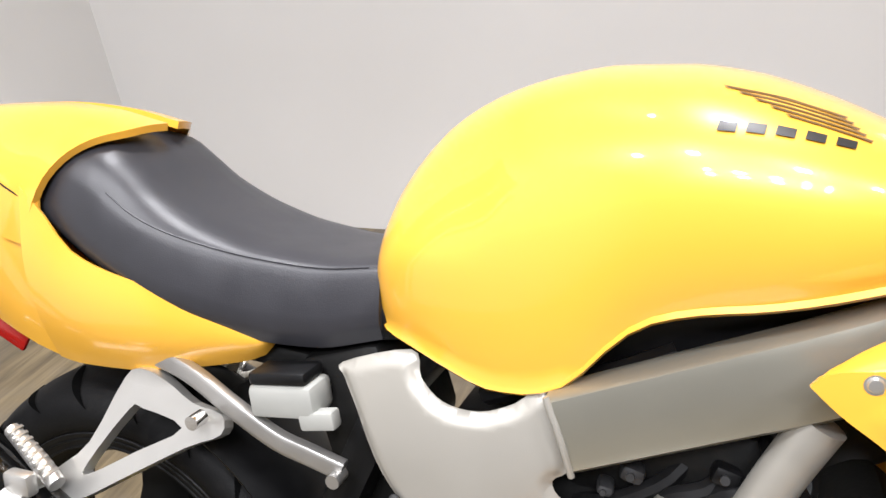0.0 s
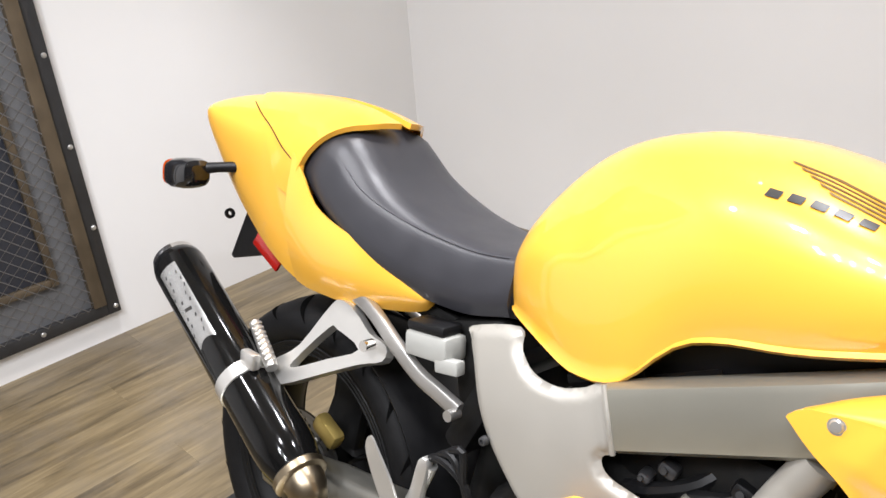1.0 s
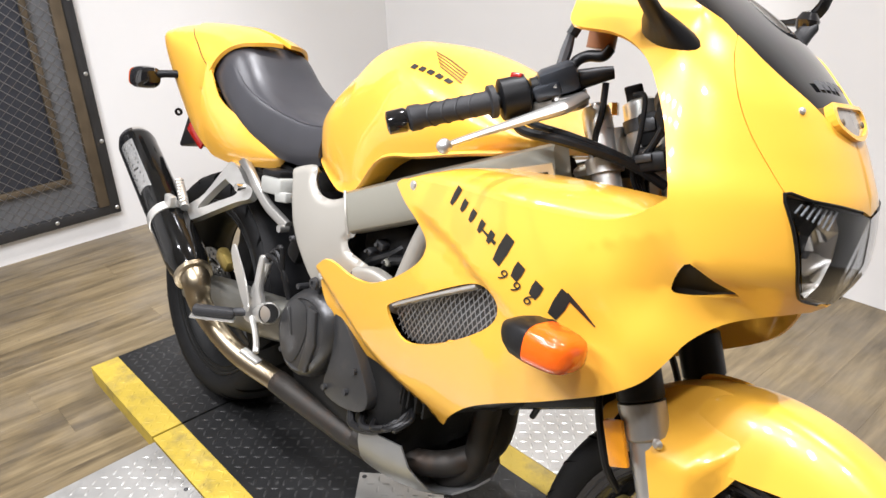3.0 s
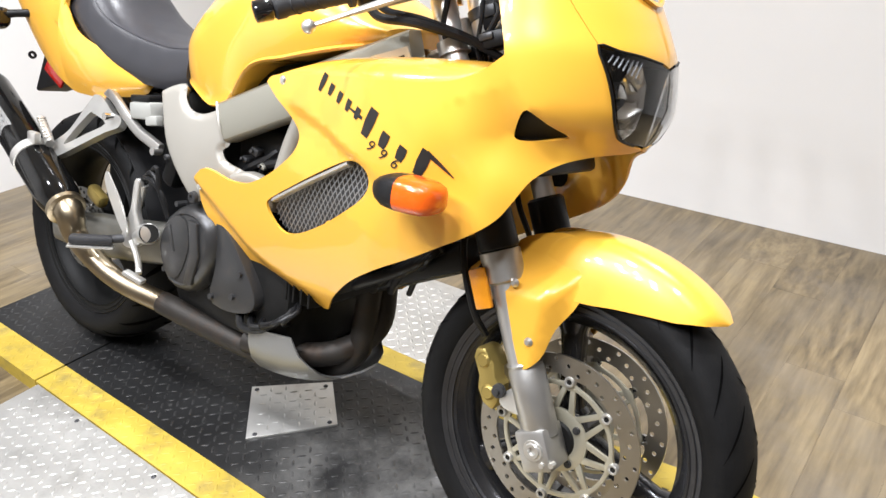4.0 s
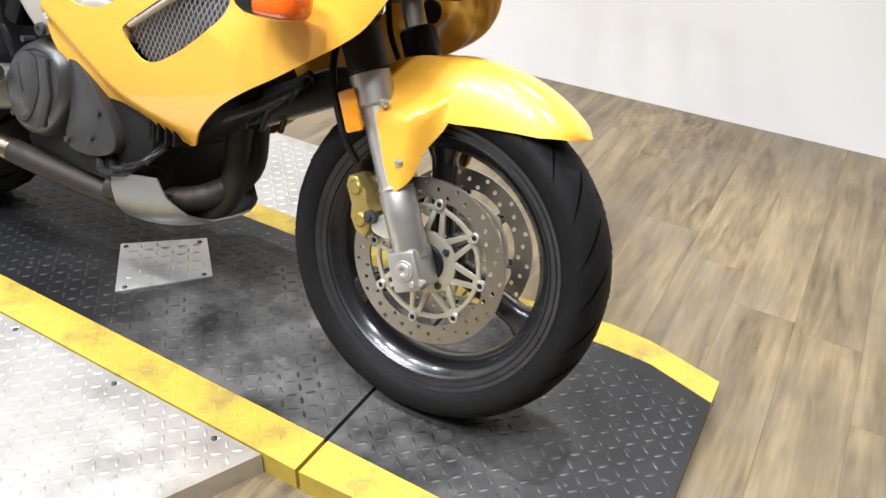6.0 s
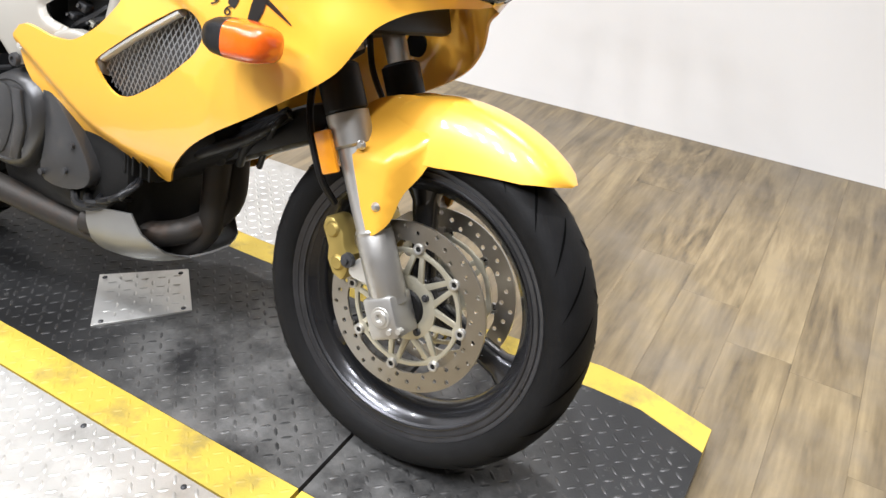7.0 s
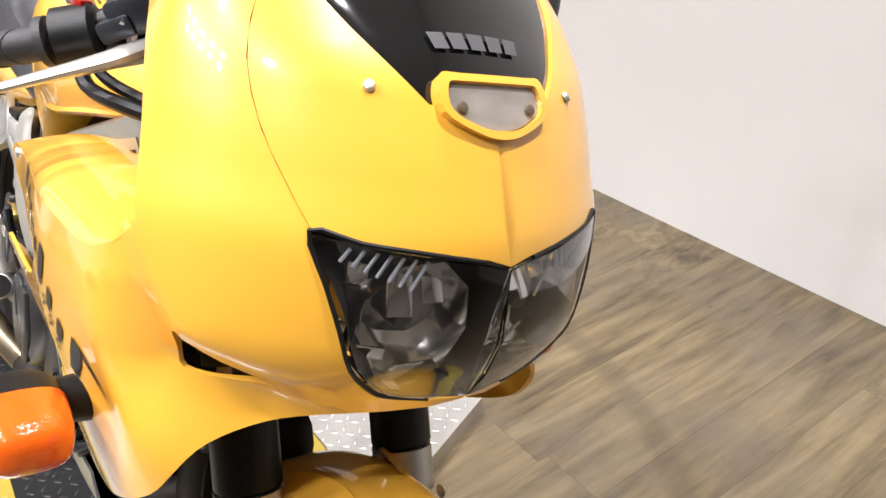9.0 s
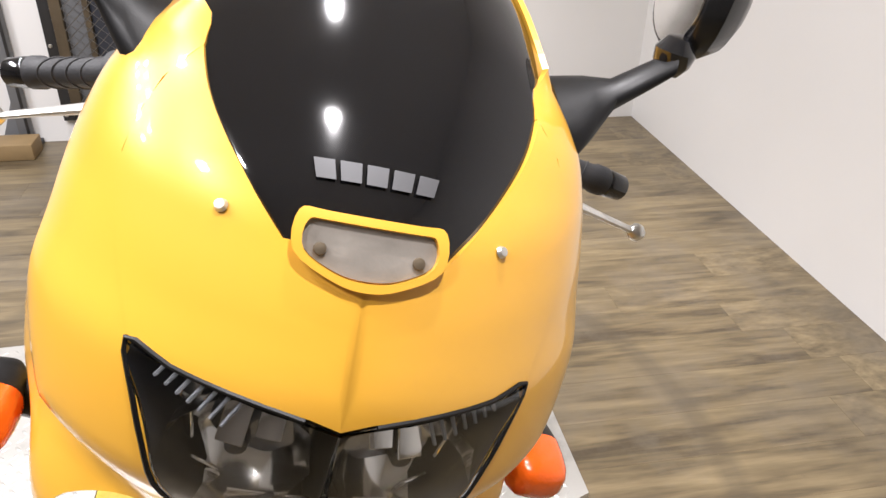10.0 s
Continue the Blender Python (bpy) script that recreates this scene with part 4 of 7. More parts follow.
# intake mesh and its alloy rail
for sgn, fo in zip((1, -1), fairs):
    def put(bm):
        return bm if sgn > 0 else mirrored(bm)
    back = sheet([(to_u(a, b), b) for a, b in ((0.822, 0.565), (0.84, 0.608), (1.05, 0.718), (1.12, 0.70), (1.12, 0.655), (1.05, 0.598), (0.90, 0.522), (0.85, 0.525))], [], lambda u, z: shell(u, z, -0.03), 0.03, 0.003)
    part("radiator", put(back), RADMAT, fo, "grey radiator face")
    mv, mf = [], []
    sc2 = [(a, b) for a, b in SCOOP]
    for k in range(-9, 29):
        for fam in (0, 1):
            p0 = Vector((0.81 + 0.0118 * k, 0.52))
            d = Vector((0.62, 0.78)) if fam == 0 else Vector((-0.35, 0.94))
            p0 = p0 + Vector((0.10, 0)) if fam else p0
            for s in range(33):
                a, b = p0 + d * 0.007 * s, p0 + d * 0.007 * (s + 1)
                c = (a + b) / 2
                if inside((c.x, c.y), sc2):
                    n = Vector((-d.y, d.x)) * 0.0011
                    i = len(mv)
                    mv += [shell(q.x, q.y, -0.016) for q in (a - n, b - n, b + n, a + n)]
                    mf.append((i, i + 1, i + 2, i + 3))
    me = bpy.data.meshes.new("intake_mesh")
    me.from_pydata(mv if sgn > 0 else [(v[0], -v[1], v[2]) for v in mv], [], mf)
    me.materials.append(MESHMAT)
    o = new("intake_mesh", me)
    o.parent = fo
    o["label"] = "fine metal intake mesh"
    part("intake_rail", put(tube([shell(0.848, 0.590, -0.008), shell(0.95, 0.645, -0.008), shell(1.06, 0.702, -0.008)], 0.0085, 8, 3, flat=0.6)), ALLOY, fo, "alloy rail")
    part("vent_box", put(sheet([(to_u(a, b), b) for a, b in VENT[:3] + VENT[4:]], [], lambda u, z: shell(u, z, -0.018), 0.02, 0.002)), BLACKP, fo)
    for a, b in ((0.893, 0.815), (0.618, 0.567)):
        p = shell(a, b, 0.0005)
        part("fairing_bolt", put(lathe([(0, 0.003), (0.005, 0.0025), (0.0065, 0), (0.008, 0)], Matrix.Translation(p) @ pose(0, 0, 0, 90, 0, 0), 14)), ALLOY, fo)
    # turn signal
    n0 = shell(1.215, 0.688, 0.0)
    sq = [(math.copysign(abs(math.cos(a))**0.65, math.cos(a)), math.copysign(abs(math.sin(a))**0.65, math.sin(a))) for a in (2 * math.pi * i / 24 for i in range(24))]
    pod = loft([[Vector((x, -0.272 - 0.010 * k - 0.037 * k * c, 0.692 + 0.004 * k + 0.027 * k * s)) for c, s in sq] for x, k in ((1.176, 0.22), (1.182, 0.45), (1.195, 0.70), (1.214, 0.93), (1.2395, 1.0))])
    sig = part("turn_signal", put(pod), BLACKP, bike, "black signal body with amber lens")
    part("stalk", put(tube([(1.215, n0.y + 0.01, 0.688), (1.218, -0.25, 0.69), (1.22, -0.27, 0.692)], [0.024, 0.020, 0.018], 14, 3)), BLACKP, sig)
    part("lens", put(loft([[Vector((x, -0.282 - 0.037 * k * c, 0.696 + 0.027 * k * s)) for c, s in sq] for x, k in ((1.240, 1.0), (1.262, 0.98), (1.280, 0.92), (1.291, 0.80), (1.297, 0.60), (1.300, 0.3))])), AMBER, sig, "amber lens")

# tank
T_TOP = prof((0.418, 0.845), (0.432, 0.90), (0.462, 0.945), (0.505, 0.985), (0.56, 1.014), (0.62, 1.032), (0.68, 1.041), (0.74, 1.041), (0.80, 1.033), (0.86, 1.014), (0.93, 0.982), (1.0, 0.94), (1.04, 0.925))
T_BOT = prof((0.418, 0.785), (0.44, 0.768), (0.48, 0.758), (0.53, 0.742), (0.57, 0.732), (0.61, 0.736), (0.65, 0.753), (0.677, 0.780), (0.70, 0.808), (0.73, 0.830), (0.77, 0.843), (0.82, 0.852), (0.93, 0.88), (1.04, 0.905))
T_W = prof((0.418, 0.03), (0.424, 0.07), (0.445, 0.098), (0.49, 0.12), (0.57, 0.142), (0.66, 0.165), (0.76, 0.183), (0.85, 0.188), (0.93, 0.176), (1.0, 0.15), (1.04, 0.115))


# how square the upper half is: pinched between the knees at the rear, full ahead of them
T_E = prof((0.418, 1.35), (0.47, 1.30), (0.507, 1.42), (0.542, 1.80), (0.565, 2.10), (0.60, 2.35), (0.68, 2.45))


def tank_ring(x, out=0.0):
    zt, zb, w = T_TOP(x), T_BOT(x), T_W(x) + out
    zm = zb + 0.42 * (zt - zb)
    right = []
    for k in range(13):
        ph = k / 12 * math.pi / 2
        right.append((w * math.sin(ph)**(2 / T_E(x)), zm + (zt + out - zm) * math.cos(ph)**(2 / max(1.75, T_E(x) - 0.15))))
    for k in range(1, 7):
        f = k / 6
        right.append((w * (1 - 0.10 * f * f), zm + (zb - zm) * f))
    right.append((w * 0.905 + 0.003, zb - 0.005))
    right.append((w * 0.89, zb - 0.009))
    right.append((w * 0.84, zb - 0.006))
    ring = [Vector((x, -y, z)) for y, z in right] + [Vector((x, y, z)) for y, z in right[::-1][:-1]]
    return ring


xs = [0.418, 0.420, 0.424, 0.432, 0.442, 0.455, 0.47] + [0.49 + 0.02 * k for k in range(28)]
tank = part("fuel_tank", loft([tank_ring(x) for x in xs]), YELLOW, bike, "glossy yellow fuel tank", angle=55)


def on_tank(x, ph, out=0.0012):
    zt, zb, w = T_TOP(x), T_BOT(x), T_W(x)
    zm = zb + 0.42 * (zt - zb)
    s, c = math.sin(ph), math.cos(ph)
    return Vector((x, -w * s**(2 / T_E(x)) - out * s, zm + (zt - zm) * c**(2 / max(1.75, T_E(x) - 0.15)) + out))


for sgn in (1, -1):
    for k in range(5):
        a = 0.772 + k * 0.0215
        p = 1.02 - 0.012 * k
        b = sheet([(a, p), (a + 0.014, p), (a + 0.016, p - 0.085), (a + 0.002, p - 0.085)], [], lambda u, v: on_tank(u, v), 0.02, 0)
        part("tank_lettering_bar", b if sgn > 0 else mirrored(b), DECAL, tank)
    for k in range(5):
        p = 0.80 - 0.055 * k
        b = sheet([(0.826 - 0.012 * k, p), (0.884 - 0.004 * k, p + 0.05), (0.886 - 0.004 * k, p + 0.022), (0.822 - 0.012 * k, p - 0.028)], [], lambda u, v: on_tank(u, v), 0.02, 0)
        part("wing_emblem_bar", b if sgn > 0 else mirrored(b), BRONZE, tank)

# seat
Z_TOP = prof((-0.075, 0.925), (-0.03, 0.950), (0.0, 0.958), (0.03, 0.964), (0.065, 0.961), (0.10, 0.938), (0.145, 0.900), (0.21, 0.866), (0.29, 0.842), (0.37, 0.833), (0.44, 0.838))
Z_DROP = prof((-0.075, 0.02), (0.0, 0.026), (0.02, 0.028), (0.06, 0.040), (0.10, 0.044), (0.15, 0.030), (0.21, 0.018), (0.30, 0.010), (0.44, 0.008))
Z_BOT = prof((-0.075, 0.87), (-0.025, 0.86), (0.03, 0.835), (0.07, 0.81), (0.10, 0.795), (0.20, 0.755), (0.30, 0.733), (0.35, 0.731), (0.44, 0.748))
Z_W = prof((-0.075, 0.108), (0.0, 0.121), (0.04, 0.128), (0.15, 0.132), (0.27, 0.117), (0.37, 0.102), (0.44, 0.093))
rings = []
for k in range(35):
    x = -0.075 + 0.51 * k / 34
    zt, zb, w = Z_TOP(x), Z_BOT(x), Z_W(x)
    h = zt - zb
    d = Z_DROP(x)
    g = h - d
    right = [(0, zt), (w * 0.35, zt - 0.04 * d), (w * 0.55, zt - 0.15 * d), (w * 0.69, zt - 0.36 * d), (w * 0.79, zt - 0.66 * d), (w * 0.85, zt - d), (w * 0.88, zt - d - 0.06 * g), (w * 0.91, zt - d - 0.14 * g), (w * 0.955, zt - d - 0.34 * g), (w * 0.99, zt - d - 0.56 * g), (w * 1.0, zt - d - 0.74 * g), (w * 0.97, zb + 0.014), (w * 0.9, zb), (w * 0.5, zb)]
    rings.append([Vector((x, -y, z)) for y, z in right] + [Vector((x, y, z)) for y, z in right[::-1][:-1]])
part("seat", loft(rings), SEATMAT, bike, "black vinyl seat", angle=60)
welt = [Vector((x, -Z_W(x) * 0.848, Z_TOP(x) - Z_DROP(x) + 0.0005)) for x in [0.09 + 0.33 * k / 12 for k in range(13)]]
both("seat_welt", lambda: tube(welt, 0.0012, 6, 2), SEATMAT)

# tail
Q_TOP = prof((-0.388, 0.950), (-0.38, 0.961), (-0.36, 0.971), (-0.33, 0.979), (-0.28, 0.988), (-0.18, 0.997), (-0.08, 0.999), (0.02, 0.990), (0.08, 0.974), (0.15, 0.955))
Q_BOT = prof((-0.388, 0.930), (-0.38, 0.915), (-0.365, 0.898), (-0.335, 0.868), (-0.28, 0.819), (-0.2, 0.763), (-0.12, 0.717), (-0.04, 0.686), (0.02, 0.676), (0.09, 0.677), (0.17, 0.687), (0.25, 0.70), (0.285, 0.713), (0.30, 0.733))
Q_W = prof((-0.388, 0.078), (-0.38, 0.090), (-0.36, 0.100), (-0.31, 0.110), (-0.22, 0.120), (-0.1, 0.13), (0.05, 0.133), (0.15, 0.128), (0.22, 0.115), (0.30, 0.098))


def tail_pt(x, f, out=0.0):
    """f runs from 0 at the top middle to 1 at the lower edge, on the right."""
    zt, zb, w = Q_TOP(x), Q_BOT(x), Q_W(x) + out
    zm = zb + 0.55 * (zt - zb)
    if f < 0.6:
        ph = f / 0.6 * math.pi / 2
        return Vector((x, -w * math.sin(ph)**(2 / 2.6), zm + (zt + out - zm) * math.cos(ph)**(2 / 2.4)))
    g = (f - 0.6) / 0.4
    return Vector((x, -w * (1 - 0.17 * g**2.2), zm + (zb - zm) * g))


def both_sides(row):
    return row + [Vector((p.x, -p.y, p.z)) for p in row[::-1][:-1]]


NF = 26
rings = [both_sides([tail_pt(x, f / NF) for f in range(NF + 1)]) for x in [-0.388, -0.386, -0.382, -0.376, -0.365, -0.35] + [-0.33 + 0.03 * k for k in range(12)]]
tl = loft(rings, False, False)
if sum(f.normal.z for f in tl.faces) < 0:
    bmesh.ops.reverse_faces(tl, faces=tl.faces[:])
bmesh.ops.holes_fill(tl, edges=[e for e in tl.edges if len(e.link_faces) == 1 and all(v.co.x < -0.3875 for v in e.verts)])
thicken(tl, 0.004)
tail = part("tail_cowl", tl, YELLOW, bike, "glossy yellow tail cowl", angle=55)
# side tongues along the seat
U_EDGE = prof((-0.02, 0.91), (0.0, 0.890), (0.021, 0.865), (0.039, 0.840), (0.068, 0.823), (0.103, 0.811), (0.158, 0.797), (0.211, 0.782), (0.251, 0.768), (0.278, 0.754), (0.298, 0.740))


def tongue():
    rows = []
    for k in range(20):
        x = -0.02 + (0.298 + 0.02) * k / 19
        zu, zb = U_EDGE(x), Q_BOT(x)
        zm = Q_BOT(x) + 0.55 * (Q_TOP(x) - Q_BOT(x))
        row = []
        for q in range(9):
            z = zu + (zb - zu) * q / 8
            g = max(0.0, (zm - z) / (zm - zb))
            row.append(Vector((x, -(Q_W(x) + 0.003) * (1 - 0.17 * g**2.2) - 0.012 * math.sin(q / 8 * math.pi), z)))
        rows.append(row)
    b = loft(rows, False, False)
    thicken(b, 0.004)
    return b


both("tail_side", tongue, YELLOW, tail)
# solo cover behind the seat
LIP = prof((0.0, 0.098), (0.12, 0.088), (0.22, 0.064), (0.36, 0.031), (0.45, 0.011), (0.53, -0.003), (0.64, -0.02))
rows = []
for k in range(18):
    g = k / 17
    fm = 0.06 + 0.58 * min(1.0, g / 0.8)**0.8
    row = []
    for q in range(17):
        f = fm * q / 16
        x = -0.25 + (LIP(f) + 0.25) * g
        row.append(tail_pt(x, f, 0.004 + 0.003 * max(0.0, g - 0.8) / 0.2))
    rows.append(both_sides(row))
cv = loft(rows, False, False)
if sum(f.normal.z for f in cv.faces) < 0:
    bmesh.ops.reverse_faces(cv, faces=cv.faces[:])
thicken(cv, 0.010)
part("seat_cowl", cv, YELLOW, tail, "yellow solo seat cowl", angle=55)
# tail light, plate holder, reflector, signals
part("tail_light", loft([[Vector((-0.378 + dx, 0.055 * k * math.cos(a), 0.943 + 0.008 * k * math.sin(a))) for a in (2 * math.pi * i / 16 for i in range(16))] for dx, k in ((0.01, 1), (-0.004, 0.95), (-0.008, 0.6))]), REDPLASTIC, bike, "red tail light")
hold = part("plate_holder", plate([(-0.25, 0.83), (-0.345, 0.64), (-0.335, 0.635), (-0.15, 0.69), (-0.10, 0.745), (-0.16, 0.79)], side(0), 0.09, bevel=0.004), BLACKP, bike, "black plate holder under the tail")
part("bracket_tab", lathe([(0.005, -0.003), (0.011, -0.003), (0.011, 0.003), (0.005, 0.003)], Matrix.Translation((-0.33, -0.06, 0.735)) @ pose(0, 0, 0, 0, 66, 0), 14, True), BLACKP, hold)
part("reflector", block(Matrix.Translation((-0.135, -0.095, 0.705)) @ pose(0, 0, 0, 0, 32, 8), 0.08, 0.008, 0.034, 0.003), REDPLASTIC, hold, "red side reflector")
part("reflector_arm", bar((-0.125, -0.09, 0.715), (-0.10, -0.03, 0.75), 0.006), BLACKP, hold)
for sy in (-1, 1):
    st = part("rear_signal", tube([(-0.20, sy * 0.09, 0.855), (-0.26, sy * 0.135, 0.845), (-0.285, sy * 0.155, 0.838)], [0.011, 0.010, 0.012], 10, 3), BLACKP, bike, "black rear turn signal with amber lens")
    rr = []
    for f, k in ((0, 0.55), (0.08, 0.85), (0.3, 1.0), (0.7, 1.0), (0.93, 0.86), (1.0, 0.6)):
        rr.append([Vector((-0.268 - 0.090 * f, sy * (0.168 + 0.032 * math.copysign(abs(math.cos(a))**0.6, math.cos(a)) * k), 0.832 - 0.012 * f + 0.030 * k * math.copysign(abs(math.sin(a))**0.6, math.sin(a)))) for a in (2 * math.pi * i / 20 for i in range(20))])
    part("shell", loft(rr), GLOSSBLACK, st)
    part("lens", loft([[Vector((-0.358 - dx, sy * 0.165 + (p.y - sy * 0.165) * k, 0.822 + (p.z - 0.8215) * k)) for p in rr[-2]] for dx, k in ((0.0, 1.0), (0.006, 0.9))]), AMBER, st, "amber lens")

both("tail_seam", lambda: tube([(-0.215, -0.086, 0.9775), (-0.16, -0.1085, 0.961), (-0.107, -0.1228, 0.942), (-0.059, -0.1316, 0.914), (-0.02, -0.134, 0.895)], 0.0011, 5, 4), ENGDARK)


# wheels
def axle_pose(x, z, y=0.0):
    return Matrix.Translation((x, y, z)) @ pose(0, 0, 0, -90, 0, 0)


TYRE = [(p.x, p.y) for p in smooth_path([(1.0, 0.0, 0), (0.99, 0.20, 0), (0.955, 0.42, 0), (0.89, 0.64, 0), (0.79, 0.83, 0), (0.66, 0.95, 0), (0.50, 1.0, 0), (0.34, 0.985, 0), (0.18, 0.92, 0), (0.06, 0.82, 0), (0.0, 0.72, 0)], 3)]


def wheel(name, x, z, R, half, rim_r, rim_half, label, turn, paint, stout=1.0, cuts=24, cut=0.0034):
    m = axle_pose(x, z)
    w = rim_half
    rim = lathe([(rim_r, -w), (rim_r + 0.012, -w - 0.003), (rim_r + 0.013, -w + 0.004), (rim_r - 0.006, -w + 0.010), (rim_r - 0.022, -w * 0.45), (rim_r - 0.026, 0), (rim_r - 0.022, w * 0.45), (rim_r - 0.006, w - 0.010), (rim_r + 0.013, w - 0.004), (rim_r + 0.012, w + 0.003), (rim_r, w), (rim_r - 0.012, w - 0.006), (rim_r - 0.034, w * 0.45), (rim_r - 0.038, 0), (rim_r - 0.034, -w * 0.45), (rim_r - 0.012, -w + 0.006)], m, 72, True)
    wh = part(name, rim, paint, bike, label)
    for sgn in (-1, 1):
        # ring along the rim edge, coloured brighter to carry its specular line
        lip = [(0.0115, 0.0040), (0.0140, 0.0048), (0.0152, 0.0030), (0.0150, -0.001), (0.0100, -0.002), (-0.001, -0.0035), (-0.012, -0.0075), (-0.0125, -0.0060), (-0.0085, -0.0030), (-0.0078, 0.0012), (-0.0055, 0.0012), (-0.0045, -0.0006), (0.0030, 0.0016), (0.0038, 0.0034), (0.0055, 0.0036), (0.0063, 0.0018)]
        part("rim_edge", lathe([(rim_r + q, sgn * (w + h)) for q, h in lip], m, 72, True), RIMLIP if paint is RIMMAT else paint, wh, "polished rim edge with painted glint" if paint is RIMMAT else "")
        if paint is not RIMMAT:
            part("rim_glint_line", lathe([(rim_r + 0.0145, sgn * (w + 0.0046)), (rim_r + 0.0155, sgn * (w + 0.0040)), (rim_r + 0.0155, sgn * (w - 0.001)), (rim_r + 0.0140, sgn * (w - 0.001))], m, 72, True), RIMLIP, wh, "polished rim edge with painted glint")
    bead = rim_r + 0.010

    def tread(u):
        """A point of the tyre's section, u from 0 at its middle to 1 at the bead: radius and half width."""
        q = min(0.9999, u) * (len(TYRE) - 1)
        i = int(q)
        (a0, b0), (a1, b1) = TYRE[i], TYRE[i + 1]
        f = q - i
        return bead + (R - bead) * (a0 + (a1 - a0) * f), half * (b0 + (b1 - b0) * f)
    right = [tread(k / 24) for k in range(25)]
    ring = [(r, -y) for r, y in right[::-1]] + right[1:]
    part("tyre", lathe(ring + [(bead - 0.006, w * 0.8), (bead - 0.008, 0), (bead - 0.006, -w * 0.8)], m, 96, True), RUBBER, wh, "black tyre with slanted tread grooves", angle=60)
    # tread grooves as dark strips on the rubber, their shade put into the colour
    mv, mf = [], []
    for k in range(cuts):
        for sgn in (-1, 1):
            a0 = 2 * math.pi * (k + (0.5 if sgn > 0 else 0)) / cuts
            n = 14
            base = len(mv)
            for i in range(n + 1):
                f = i / n
                rr, yy = tread(0.06 + 0.50 * f)
                rr, yy = rr + 0.0010, yy * (1 + 0.0010 / half) * sgn
                ang = a0 + 0.20 * f + 0.05 * f * f
                wd = cut * math.sin(math.pi * min(0.97, 0.12 + f * 0.85)) / R
                for da in (-wd, wd):
                    mv.append(m @ Vector((rr * math.cos(ang + da), rr * math.sin(ang + da), yy)))
            for i in range(n):
                q = base + 2 * i
                mf.append((q, q + 1, q + 3, q + 2))
    me = bpy.data.meshes.new("tread_groove")
    me.from_pydata(mv, [], mf)
    me.materials.append(GROOVE)
    o = new("tread_groove", me)
    o.parent = wh
    tagged(o, kind="stuff")
    part("hub", lathe([(0.02, -0.055), (0.04, -0.055), (0.045, -0.04), (0.038, 0), (0.045, 0.04), (0.04, 0.055), (0.02, 0.055)], m, 32, True), paint, wh)
    for k in range(3):
        a = math.radians(turn + 120 * k)
        d = Vector((math.cos(a), 0, math.sin(a)))
        t = Vector((-math.sin(a), 0, math.cos(a)))
        c = Vector((x, 0, z))
        rg = []
        for f, wd, th in ((0.03, 0.030, 0.024), (0.07, 0.022, 0.020), (0.5, 0.019, 0.017), (0.85, 0.022, 0.018), (1.0, 0.034, 0.024)):
            r = 0.03 + (rim_r - 0.03 - 0.03) * f
            rg.append([c + d * r + t * wd * stout * math.copysign(abs(math.cos(b))**0.6, math.cos(b)) + Vector((0, th, 0)) * math.copysign(abs(math.sin(b))**0.6, math.sin(b)) for b in (2 * math.pi * i / 14 for i in range(14))])
        part("spoke", loft(rg), paint, wh)
    return wh


FX, FZ, RX, RZ = 1.436, 0.303, 0.005, 0.318
front = wheel("front_wheel", FX, FZ, 0.302, 0.064, 0.227, 0.049, "dark cast three-spoke front wheel", 99, RIMMAT)
rear = wheel("rear_wheel", RX, RZ, 0.315, 0.093, 0.222, 0.075, "dark cast three-spoke rear wheel", 78, REARRIM, 2.3, 20, 0.0095)


